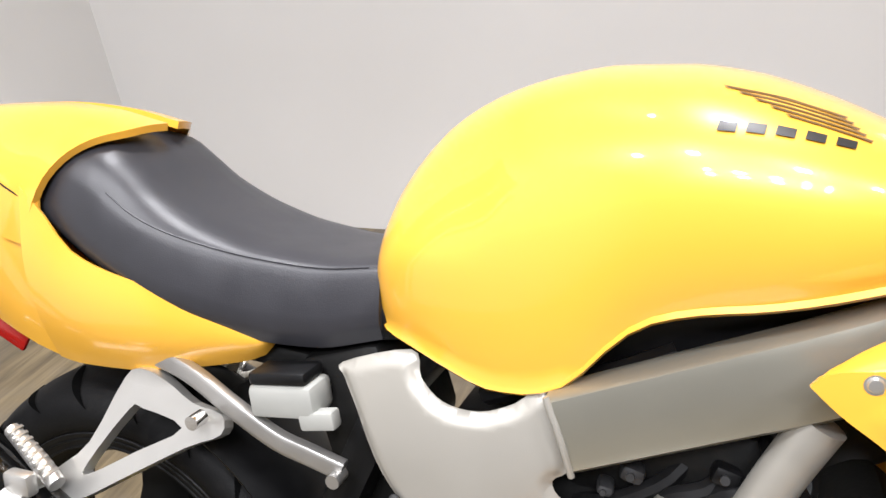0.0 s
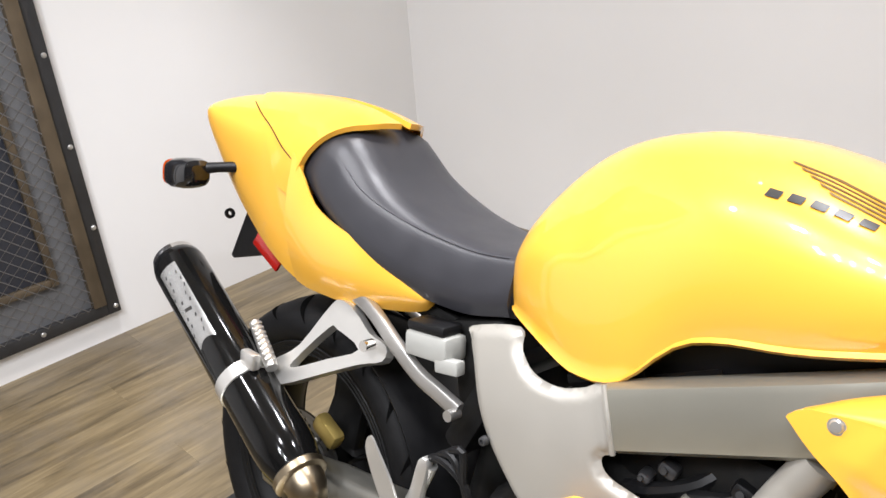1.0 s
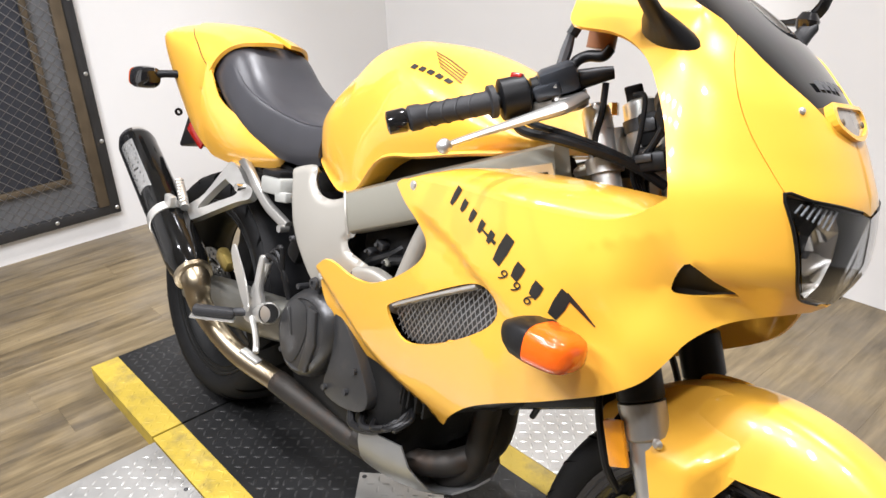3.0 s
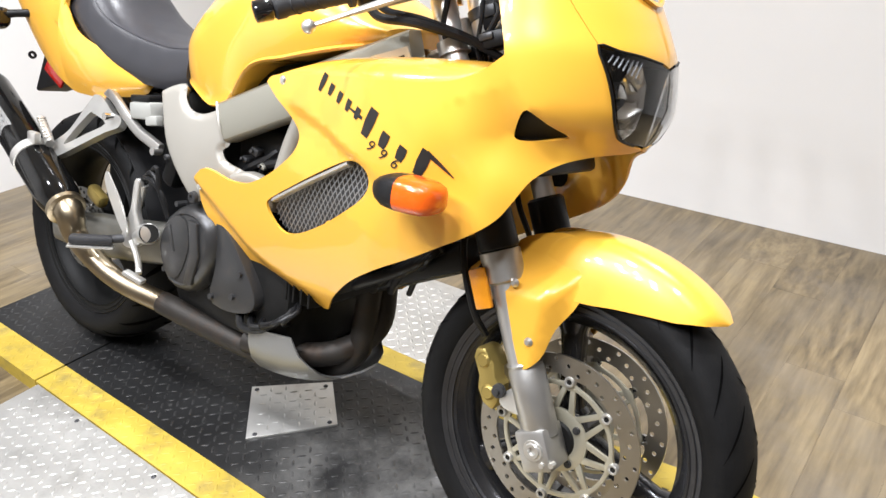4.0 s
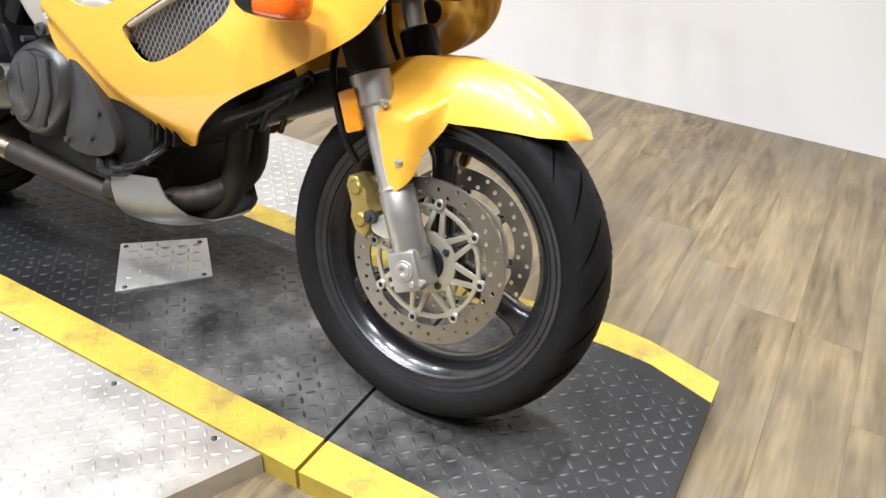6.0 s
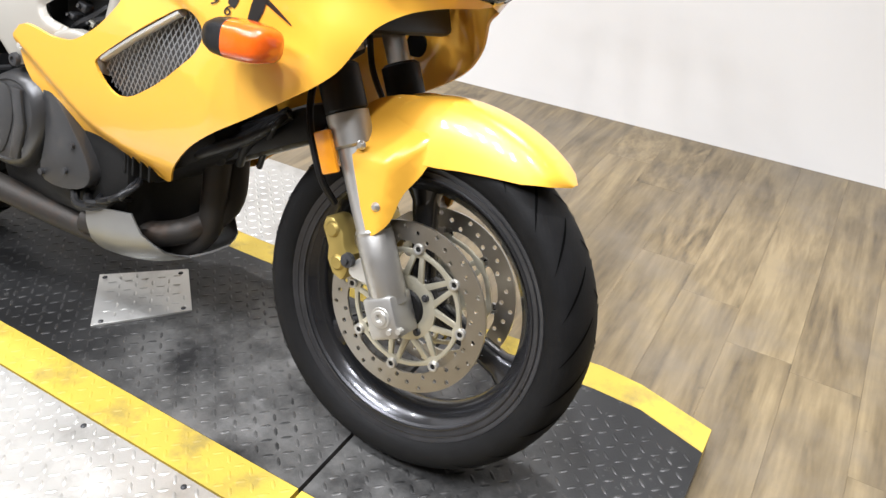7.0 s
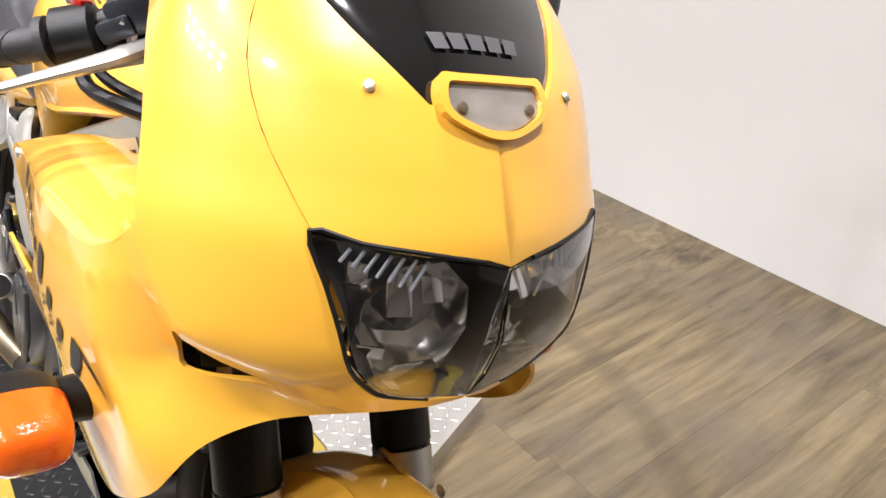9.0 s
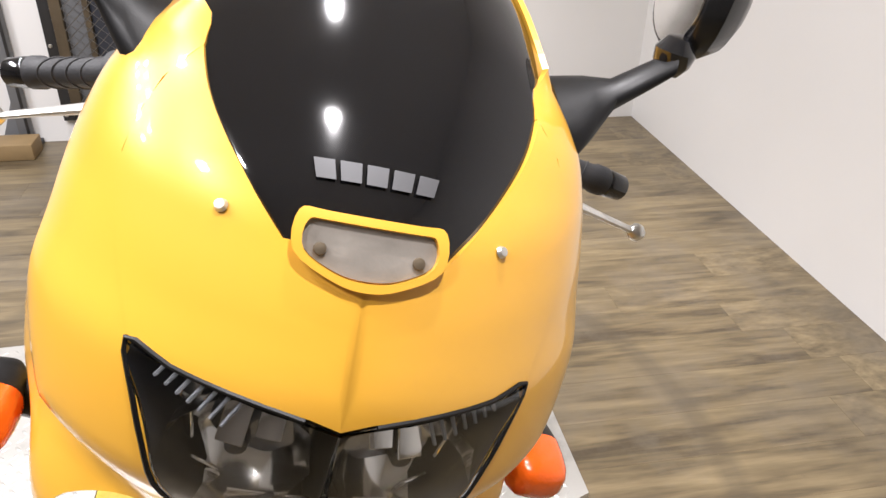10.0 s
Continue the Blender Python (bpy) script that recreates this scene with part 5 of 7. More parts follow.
def disc(x, z, y, R, r, wh, turn, steel=DISCMAT):
    holes = []
    for k in range(30):
        a = 2 * math.pi * k / 30
        for q, dr in enumerate((0.10, 0.34, 0.58, 0.80)):
            if (k + q) % 2 == 0:
                rr = r + (R - r) * dr
                b = a + 0.05 * q
                holes.append(oval(rr * math.cos(b), rr * math.sin(b), 0.0042, 0.0042, 8))
    n = 8
    gold = CARRIER if steel is DISCMAT else steel
    start = turn + math.radians(15)

    def scallop(base, swing, sharp, m=96):
        """A ring outline whose radius swings by swing at each of the n rivets."""
        return [((base + swing * abs(math.cos(n * (q - start) / 2))**sharp) * math.cos(q), (base + swing * abs(math.cos(n * (q - start) / 2))**sharp) * math.sin(q)) for q in (2 * math.pi * i / m for i in range(m))]
    ring = plate(oval(0, 0, R, R, 96), axle_pose(x, z, y), 0.0045, [scallop(r + 0.007, -0.007, 14)] + holes)
    d = part("brake_disc", ring, steel, wh, "drilled steel brake disc")
    yo = y + (0.003 if y < 0 else -0.003)
    part("carrier", plate(oval(0, 0, 0.056, 0.056, 40), axle_pose(x, z, yo), 0.006, [oval(0, 0, 0.030, 0.030, 24)], 0.001), gold, d, "pale gold disc carrier")
    part("carrier_ring", plate(scallop(r - 0.006, 0.006, 16), axle_pose(x, z, yo), 0.006, [scallop(r - 0.0135, -0.004, 16)], 0.0008), gold, d)
    part("hub_cover", lathe([(0.012, 0.004), (0.030, 0.004), (0.034, 0.0), (0.034, -0.012)], Matrix.Translation((x, y, z)) @ pose(0, 0, 0, 90 if y < 0 else -90, 0, 0), 32), ENGDARK, d)
    for k in range(n):
        a = start + 2 * math.pi * k / n
        for da in (-0.30, 0.30):
            p0 = Vector((0.052 * math.cos(a + da), 0.052 * math.sin(a + da)))
            p1 = Vector(((r - 0.009) * math.cos(a + da * 0.22), (r - 0.009) * math.sin(a + da * 0.22)))
            nn = Vector((-(p1 - p0).y, (p1 - p0).x)).normalized()
            part("carrier_arm", plate([tuple(p0 - nn * 0.0055), tuple(p1 - nn * 0.0042), tuple(p1 + nn * 0.0042), tuple(p0 + nn * 0.0055)], axle_pose(x, z, yo), 0.0055, bevel=0.0008), gold, d, "pale gold carrier arm")
        s = -1 if y < 0 else 1
        at = Matrix.Translation((x + (r - 0.001) * math.cos(a), y, z - (r - 0.001) * math.sin(a))) @ pose(0, 0, 0, 90 if s < 0 else -90, 0, 0)
        part("rivet", lathe([(0.0045, 0.004), (0.0055, 0.0058), (0.0080, 0.0058), (0.0092, 0.0045), (0.0098, -0.003)], at, 14), ALLOY if steel is DISCMAT else steel, d)
        part("rivet_core", lathe([(0, 0.0045), (0.0046, 0.0040)], at, 12), ENGDARK, d)
        if k % 2 == 0:
            part("disc_bolt", lathe([(0, 0.0065), (0.0035, 0.0065), (0.0038, 0.004), (0.0062, 0.004), (0.0066, -0.003)], Matrix.Translation((x + 0.045 * math.cos(a), y, z - 0.045 * math.sin(a))) @ pose(0, 0, 0, 90 if s < 0 else -90, 0, 0), 12), DARKSTEEL, d)


disc(FX, FZ, -0.058, 0.148, 0.108, front, 0.59)
disc(FX, FZ, 0.058, 0.148, 0.108, front, 0.5)
disc(RX, RZ, -0.088, 0.110, 0.075, rear, 0.2, REARDISC)

# unseen far-side drive parts, added dark to block lit floor behind the spokes
part("sprocket", plate([((0.092 if k % 2 else 0.088) * math.cos(math.pi * k / 42), (0.092 if k % 2 else 0.088) * math.sin(math.pi * k / 42)) for k in range(84)], axle_pose(RX, RZ, 0.098), 0.006), ENGDARK, rear, "dark rear sprocket")
part("drive_chain", tube([(RX - 0.02, 0.098, RZ + 0.092), (0.2, 0.098, 0.425), (0.46, 0.098, 0.425)], 0.009, 8, 3, power=0.5), ENGDARK, bike, "black drive chain")
part("drive_chain", tube([(RX - 0.02, 0.098, RZ - 0.092), (0.2, 0.098, 0.255), (0.46, 0.098, 0.34)], 0.009, 8, 3, power=0.5), ENGDARK, bike, "black drive chain")
part("chain_guard", plate([(-0.06, 0.435), (0.02, 0.47), (0.30, 0.485), (0.38, 0.46), (0.38, 0.435), (0.02, 0.425)], side(0.112), 0.008, bevel=0.003), BLACKP, bike, "black chain guard")

# fork
RK = math.radians(25.1)
AXD = Vector((-math.sin(RK), 0, math.cos(RK)))
AXN = Vector((math.cos(RK), 0, math.sin(RK)))


def leg(s, y, fwd=0.0):
    """A point s metres up the fork leg from the axle."""
    return Vector((FX - 0.004, y, FZ)) + AXD * s + AXN * fwd


for sy in (-1, 1):
    y = sy * 0.092
    low = part("fork_leg", tube([leg(0.012, y), leg(0.016, y), leg(0.030, y), leg(0.034, y), leg(0.128, y), leg(0.131, y), leg(0.134, y), leg(0.137, y), leg(0.142, y), leg(0.30, y)], [0.024, 0.0285, 0.0285, 0.0305, 0.0305, 0.0292, 0.0292, 0.0305, 0.0275, 0.0275], 24, 1), FORKMAT, bike, "silver lower fork leg")
    part("axle_clamp", block(Matrix.Translation(leg(-0.002, y, -0.004)) @ pose(0, 0, 0, 0, -25, 0), 0.056, 0.062, 0.070, 0.006), FORKMAT, low)
    part("axle_nut", lathe([(0, 0.001), (0.006, 0.001), (0.007, 0.006), (0.012, 0.006), (0.0135, 0.003), (0.017, 0.003), (0.018, 0)], Matrix.Translation((FX - 0.006, y + sy * 0.0305, FZ)) @ pose(0, 0, 0, 90 if sy < 0 else -90, 0, 0), 20), ALLOY, low)
    for q in (0.012, 0.03):
        part("pinch_bolt", bar(leg(-0.024, y + sy * 0.022, q - 0.004), leg(-0.024, y + sy * 0.034, q - 0.004), 0.0048, 8), ALLOY, low)
    part("fork_seal", tube([leg(0.272, y), leg(0.276, y), leg(0.325, y), leg(0.327, y)], [0.029, 0.034, 0.034, 0.026], 24, 1), FORKMAT, low)
    part("fork_cover", tube([leg(0.325, y), leg(0.33, y), leg(0.395, y), leg(0.40, y)], [0.030, 0.034, 0.034, 0.028], 20, 1), BLACKP, low, "black fork dust cover")
    part("fork_tube", bar(leg(0.33, y), leg(0.745, y), 0.0205, 20), ALLOY, low, "bright fork tube")
    part("fork_cap", lathe([(0, 0.012), (0.008, 0.012), (0.009, 0.006), (0.019, 0.006), (0.021, 0.0), (0.021, -0.01)], Matrix.Translation(leg(0.745, y)) @ pose(0, 0, 0, 0, -24, 0), 20), ALLOY, low)
    part("caliper_lug", plate([(p.x, p.y) for p in smooth_path([(0.0, -0.022, 0), (0.0, 0.045, 0), (-0.03, 0.047, 0), (-0.060, 0.038, 0), (-0.070, 0.026, 0), (-0.064, 0.012, 0), (-0.03, -0.004, 0)], 2, True)], Matrix.Translation(leg(0.05, sy * 0.084)) @ pose(0, 0, 0, 0, -24, 0) @ side(0), 0.014, bevel=0.003), ALLOY, low)
    cal = part("brake_caliper", plate([(-0.046, 0.002), (-0.034, 0.03), (-0.040, 0.046), (-0.036, 0.07), (-0.048, 0.098), (-0.066, 0.102), (-0.076, 0.085), (-0.074, 0.052), (-0.082, 0.03), (-0.078, 0.004), (-0.062, -0.012)], Matrix.Translation(leg(0.07, sy * 0.066, -0.028)) @ pose(0, 0, 0, 0, -24, 0) @ side(0), 0.05, bevel=0.007), GOLD, bike, "gold front brake caliper")
    for a, b in ((-0.055, 0.078), (-0.060, 0.022)):
        part("piston_cap", lathe([(0, 0.005), (0.010, 0.005), (0.013, 0.002), (0.014, 0)], Matrix.Translation(leg(0.07, sy * 0.066, -0.028)) @ pose(0, 0, 0, 0, -24, 0) @ Matrix.Translation((a, sy * 0.025, b)) @ pose(0, 0, 0, 90 if sy < 0 else -90, 0, 0), 16), GOLD, cal)
    part("caliper_bolt", lathe([(0, 0.01), (0.005, 0.01), (0.006, 0.005), (0.012, 0.004), (0.013, -0.004)], Matrix.Translation(leg(0.095, sy * 0.096, -0.062)) @ pose(0, 0, 0, 90 if sy < 0 else -90, 0, 0), 12), DARKSTEEL, cal)
    refl = part("fork_reflector", block(Matrix.Translation(leg(0.272, sy * 0.128, -0.028)) @ pose(0, 0, 0, 0, -24, 0), 0.032, 0.010, 0.068, 0.004), AMBERREF, bike, "amber side reflector")
    part("bracket", bar(leg(0.30, sy * 0.12, -0.028), leg(0.315, sy * 0.10, -0.02), 0.006), BLACKP, refl)
    part("brake_hose", tube([leg(0.19, sy * 0.085, -0.07), leg(0.24, sy * 0.115, -0.062), leg(0.33, sy * 0.11, -0.06), leg(0.40, sy * 0.08, -0.05), leg(0.46, sy * 0.05, -0.02)], 0.006, 8, 5), HOSE, bike)
for s, r, th in ((0.665, 0.027, 0.022), (0.47, 0.034, 0.034)):
    c = leg(s, 0)
    yk = part("fork_bridge", block(Matrix.Translation(c + AXN * -0.02) @ pose(0, 0, 0, 0, -24, 0), 0.075, 0.20, th, 0.012), ALLOY if s > 0.6 else DARKSTEEL, bike, "fork bridge")
    for sy in (-1, 1):
        part("clamp", bar(leg(s - th / 2, sy * 0.092), leg(s + th / 2, sy * 0.092), r, 20), ALLOY if s > 0.6 else DARKSTEEL, yk)
part("steering_stem", bar(leg(0.43, 0, -0.035), leg(0.73, 0, -0.035), 0.026, 18), ALLOY, bike)

# front fender


def fender_pt(a, k):
    """a: angle from straight ahead, k: -1 to 1 across."""
    w = F_FW(a)
    r = F_FR(a) - F_FD(a) * abs(k)**3.4
    y = w * math.copysign(abs(k)**0.85, k)
    return Vector((FX + r * math.cos(a), y, FZ + r * math.sin(a)))


F_FW = prof((0.885, 0.012), (0.91, 0.036), (0.96, 0.054), (1.1, 0.066), (1.4, 0.074), (1.7, 0.079), (2.35, 0.076))
F_FR = prof((0.885, 0.342), (1.0, 0.346), (1.2, 0.348), (1.5, 0.347), (1.8, 0.341), (2.1, 0.334), (2.35, 0.33))
F_FD = prof((0.885, 0.004), (0.95, 0.022), (1.05, 0.05), (1.3, 0.085), (1.54, 0.10), (1.75, 0.10), (2.35, 0.07))
rows = []
for i in range(30):
    a = 0.885 + (2.35 - 0.885) * i / 29
    rows.append([fender_pt(a, k / 10) for k in range(-10, 11)])
fb = loft(rows, False, False)
bmesh.ops.recalc_face_normals(fb, faces=fb.faces)
if sum(f.normal.z for f in fb.faces) < 0:
    bmesh.ops.reverse_faces(fb, faces=fb.faces[:])
thicken(fb, 0.004)
fender = part("front_fender", fb, YELLOW, bike, "glossy yellow front fender", angle=55)


C_Y = prof((0.40, 0.078), (0.54, 0.077), (0.58, 0.069), (0.60, 0.061), (0.62, 0.050), (0.645, 0.030))


def cheek():
    pts = [(1.308, 0.615), (1.319, 0.575), (1.336, 0.53), (1.357, 0.475), (1.370, 0.435), (1.388, 0.428), (1.408, 0.452), (1.418, 0.50), (1.440, 0.545), (1.452, 0.59), (1.43, 0.632), (1.37, 0.640)]
    sm_ = [(p.x, p.y) for p in smooth_path([(a, b, 0) for a, b in pts], 4, True)]

    def place(a, b):
        f = max(0.0, min(1.0, (a - 1.392) / 0.045))
        g = max(0.0, min(1.0, (b - 0.535) / 0.07))
        w = max(f * f * (3 - 2 * f), g * g * (3 - 2 * g))
        return Vector((a, -0.119 * (1 - w) - C_Y(b) * w, b))
    return sheet(sm_, [], place, 0.015, 0.005)


both("fender_cheek", cheek, YELLOW, fender)
for sy in (-1, 1):
    for s, f in ((1.346, 0.562), (1.387, 0.475)):
        p = Vector((s, 0, f))
        part("fender_bolt", lathe([(0, 0.006), (0.004, 0.006), (0.006, 0.003), (0.008, 0.0)], Matrix.Translation((p.x, sy * 0.1185, p.z)) @ pose(0, 0, 0, 90 if sy < 0 else -90, 0, 0), 12), ALLOY, fender)

# handlebars
for sy in (-1, 1):
    a, b = Vector((0.959, -0.327, 0.924)), Vector((1.082, -0.128, 1.006))
    if sy > 0:
        a, b = Vector((1.04, 0.362, 0.963)), Vector((1.10, 0.128, 1.012))
    d = (b - a).normalized()

    def al(s):
        return a + d * s
    hb = part("handlebar", bar(al(0.0), b, 0.0115, 14), BLACKP, bike, "black clip-on handlebar")
    part("clip_on", bar(leg(0.716, sy * 0.092), leg(0.736, sy * 0.092), 0.0215, 20), ALLOY, hb)
    g = [al(0.012), al(0.016), al(0.03), al(0.034), al(0.06), al(0.13), al(0.132), al(0.14), al(0.142)]
    part("grip", tube(g, [0.014, 0.0185, 0.0185, 0.0165, 0.016, 0.017, 0.024, 0.024, 0.013], 18, 1), GRIPMAT, hb, "black rubber grip")
    for k in range(4):
        c = al(0.052 + 0.020 * k)
        e1 = Vector((0, 0, 1)).cross(d).normalized()
        e2 = d.cross(e1).normalized()
        part("grip_rib", tube([c + d * 0.014 * math.cos(q) + e1 * 0.0160 * math.cos(q) + e2 * 0.0160 * math.sin(q) for q in [math.pi * 2 * i / 12 for i in range(13)]], 0.0016, 5, 2), GRIPMAT, hb)
    part("bar_end", tube([al(-0.018), al(-0.016), al(0.008), al(0.012)], [0.010, 0.0165, 0.0175, 0.015], 18, 1), GLOSSBLACK, hb)
    sw = part("switch_housing", tube([al(0.146), al(0.149), al(0.185), al(0.19)], [0.020, 0.026, 0.026, 0.020], 16, 1, flat=1.15), BLACKP, hb)
    part("switch_button", block(Matrix.Translation(al(0.168) + Vector((0, 0, 0.028))) @ pose(0, 0, 0, 0, 0, -20 * sy), 0.018, 0.014, 0.014, 0.003), REDPLASTIC if sy < 0 else BLACKP, sw, "red stop switch" if sy < 0 else "")
    mc = part("master_cylinder", tube([(1.055, -0.175, 0.996), (1.075, -0.15, 1.005), (1.10, -0.128, 1.018), (1.125, -0.108, 1.031), (1.136, -0.098, 1.036)], [0.014, 0.019, 0.015, 0.011, 0.009], 12, 3), BLACKP, hb, "dark brake master cylinder") if sy < 0 else part("master_cylinder", block(Matrix.Translation(al(0.222) + Vector((0.022, 0, 0.006))) @ pose(0, 0, 0, 0, 0, sy * 62), 0.075, 0.036, 0.036, 0.008), BLACKP, hb, "dark brake master cylinder")
    part("clamp", block(Matrix.Translation(al(0.218)) @ pose(0, 0, 0, 0, 0, sy * 62), 0.028, 0.042, 0.040, 0.007), DARKSTEEL, mc)
    lv = [al(0.235) + Vector((0.048, 0, -0.004)), al(0.19) + Vector((0.065, 0, -0.008)), al(0.13) + Vector((0.072, 0, -0.012)), al(0.06) + Vector((0.080, 0, -0.016)), al(0.0) + Vector((0.098, 0, -0.016))]
    part("lever", join(tube(lv, [0.012, 0.016, 0.011, 0.0075, 0.0065], 10, 6, flat=0.55), lathe([(0, 0.011), (0.006, 0.009), (0.0105, 0.003), (0.0105, -0.003), (0.006, -0.009), (0, -0.011)], Matrix.Translation(lv[-1]), 14)), ALLOY, hb, "bare alloy lever with ball end")
    if sy < 0:
        rs = part("reservoir", lathe([(0, 0.022), (0.022, 0.022), (0.024, 0.018), (0.024, 0.012), (0.021, 0.010), (0.021, -0.022), (0, -0.024)], Matrix.Translation((1.098, -0.088, 1.087)), 24), mat("brake_fluid_pot", (0.30, 0.13, 0.06), 0.3, 0, 0.1, 30), hb, "brown brake fluid reservoir")
        part("lid", lathe([(0, 0.010), (0.022, 0.009), (0.025, 0.006), (0.025, 0)], Matrix.Translation((1.098, -0.088, 1.104)), 24), BLACKP, rs)
        part("reservoir_arm", tube([(1.060, -0.112, 1.082), (1.061, -0.118, 1.055), (1.066, -0.132, 1.018)], [0.006, 0.009, 0.008], 8, 4), DARKSTEEL, rs)
        part("arm_bolt", bar((1.060, -0.112, 1.078), (1.064, -0.108, 1.092), 0.009, 8), BLACKP, rs)
        part("reservoir_hose", tube([(1.118, -0.092, 1.068), (1.112, -0.098, 1.056), (1.09, -0.102, 1.053), (1.074, -0.108, 1.042), (1.078, -0.128, 1.018)], 0.0085, 10, 5), HOSE, rs, "black fluid hose")
        perch = [(p.x, p.y) for p in smooth_path([(-0.040, -0.006, 0), (-0.030, 0.016, 0), (0.0, 0.022, 0), (0.034, 0.020, 0), (0.044, 0.004, 0), (0.030, -0.018, 0), (0.0, -0.016, 0)], 3, True)]
        part("lever_perch", plate(perch, Matrix.Translation((1.086, -0.146, 0.980)) @ pose(0, 0, 0, 10, -22, 38), 0.022, bevel=0.005), FORKMAT, hb, "cast alloy lever perch")
        part("clamp_body", join(block(Matrix.Translation((1.083, -0.150, 1.014)) @ pose(0, 0, 0, 12, -28, 42), 0.056, 0.040, 0.040, 0.009), block(Matrix.Translation((1.072, -0.160, 0.999)) @ pose(0, 0, 0, 12, -28, 42), 0.040, 0.046, 0.022, 0.006)), CLAMPMAT, hb, "dark blue-grey handlebar clamp body")
        part("clamp_bolt", bar((1.094, -0.164, 1.003), (1.092, -0.170, 1.006), 0.0045, 12), FORKMAT, hb)
        part("pivot_bolt", bar((1.092, -0.158, 0.984), (1.091, -0.160, 0.996), 0.007, 8), CHROME, hb)
    for dy, dz, r in ((0.0, 0.0, 0.0075), (0.012, 0.012, 0.006)):
        part("control_cable", tube([(1.050, sy * (0.195 - dy), 0.950 + dz), (1.075, sy * (0.19 - dy), 0.936 + dz), (1.134, sy * (0.17 - dy), 0.934 + dz * 0.6), (1.192, sy * 0.10, 0.918 + dz * 0.3), (1.235, sy * 0.06, 0.895)], r, 8, 6), HOSE, hb, "black control cable")
    part("control_cable", tube([(1.128, sy * 0.10, 1.02), (1.135, sy * 0.105, 0.98), (1.14, sy * 0.112, 0.93), (1.165, sy * 0.10, 0.88)], 0.005, 8, 5), HOSE, hb, "black control cable")
ig = part("ignition_lock", tube([(1.162, 0.0, 0.925), (1.153, 0.0, 0.945), (1.128, 0.0, 0.998), (1.126, 0.0, 1.002)], [0.024, 0.030, 0.028, 0.020], 18, 1), ALLOY, bike, "bright ignition lock")
part("lock_band", bar((1.147, 0.0, 0.958), (1.139, 0.0, 0.975), 0.032, 18), DARKSTEEL, ig)
for cx, cy, cz, sx, sz in ((1.178, -0.022, 0.968, 0.046, 0.05), (1.188, -0.022, 0.928, 0.052, 0.034), (1.215, -0.075, 0.925, 0.05, 0.028), (1.16, -0.05, 0.905, 0.03, 0.03)):
    con = part("connector", block(Matrix.Translation((cx, cy, cz)) @ pose(0, 0, 0, 0, -20, 8), sx, 0.034, sz, 0.006), BLACKP, bike, "black wiring connector")
    part("clip", block(Matrix.Translation((cx - 0.004, cy - 0.019, cz + 0.004)) @ pose(0, 0, 0, 0, -20, 8), sx * 0.5, 0.006, sz * 0.4, 0.002), ENGMAT, con)
for k, (dx, dy) in enumerate(((0.0, 0.0), (0.018, -0.02), (0.006, 0.03), (-0.02, -0.035))):
    part("wiring_loom", tube([(1.188 + dx, -0.05 + dy, 1.028 - 0.006 * k), (1.206 + dx, -0.05 + dy, 1.010), (1.205 + dx * 0.5, -0.055 + dy, 0.96), (1.195, -0.065 + dy * 0.6, 0.90), (1.215, -0.05, 0.85)], 0.006 - 0.0007 * k, 8, 5), HOSE, bike, "black wiring loom")
part("stay_bracket", plate([(1.222, 1.004), (1.262, 1.012), (1.275, 0.948), (1.236, 0.940)], side(-0.06), 0.004, bevel=0.001), BLACKP, bike, "black fairing stay bracket")
part("fairing_stay", tube([(1.17, -0.04, 0.915), (1.22, -0.06, 0.955), (1.27, -0.07, 1.0), (1.30, -0.06, 1.04)], 0.008, 8, 4), ALLOY, bike, "alloy fairing stay")
for bx, by, bz in ((1.118, -0.05, 0.985), (1.122, 0.05, 0.985), (1.095, -0.03, 0.978)):
    part("yoke_bolt", bar((bx, by, bz - 0.01), (bx - 0.004, by, bz + 0.008), 0.008, 6), CHROME, bike)
part("key", block(Matrix.Translation(leg(0.772, 0.0, 0.012)) @ pose(0, 0, 0, 0, -24, 40), 0.028, 0.006, 0.034, 0.003), BLACKP, ig, "black-headed key")
gauge = part("instrument_panel", block(Matrix.Translation((1.262, 0.0, 1.012)) @ pose(0, 0, 0, 0, 38, 0), 0.05, 0.24, 0.095, 0.018), BLACKP, bike, "black instrument cluster behind the screen")
for gy in (-0.065, 0.055):
    part("dial", lathe([(0.0, -0.006), (0.044, -0.006), (0.05, 0.0), (0.046, 0.012), (0.0, 0.016)], Matrix.Translation((1.238, gy, 1.028)) @ pose(0, 0, 0, 0, -52, 0), 24), DARKSTEEL, gauge)
part("inner_panel", block(Matrix.Translation((1.30, 0, 0.80)) @ pose(0, 0, 0, 0, -18, 0), 0.03, 0.26, 0.16, 0.01), BLACKP, bike, "black inner panel under the nose")

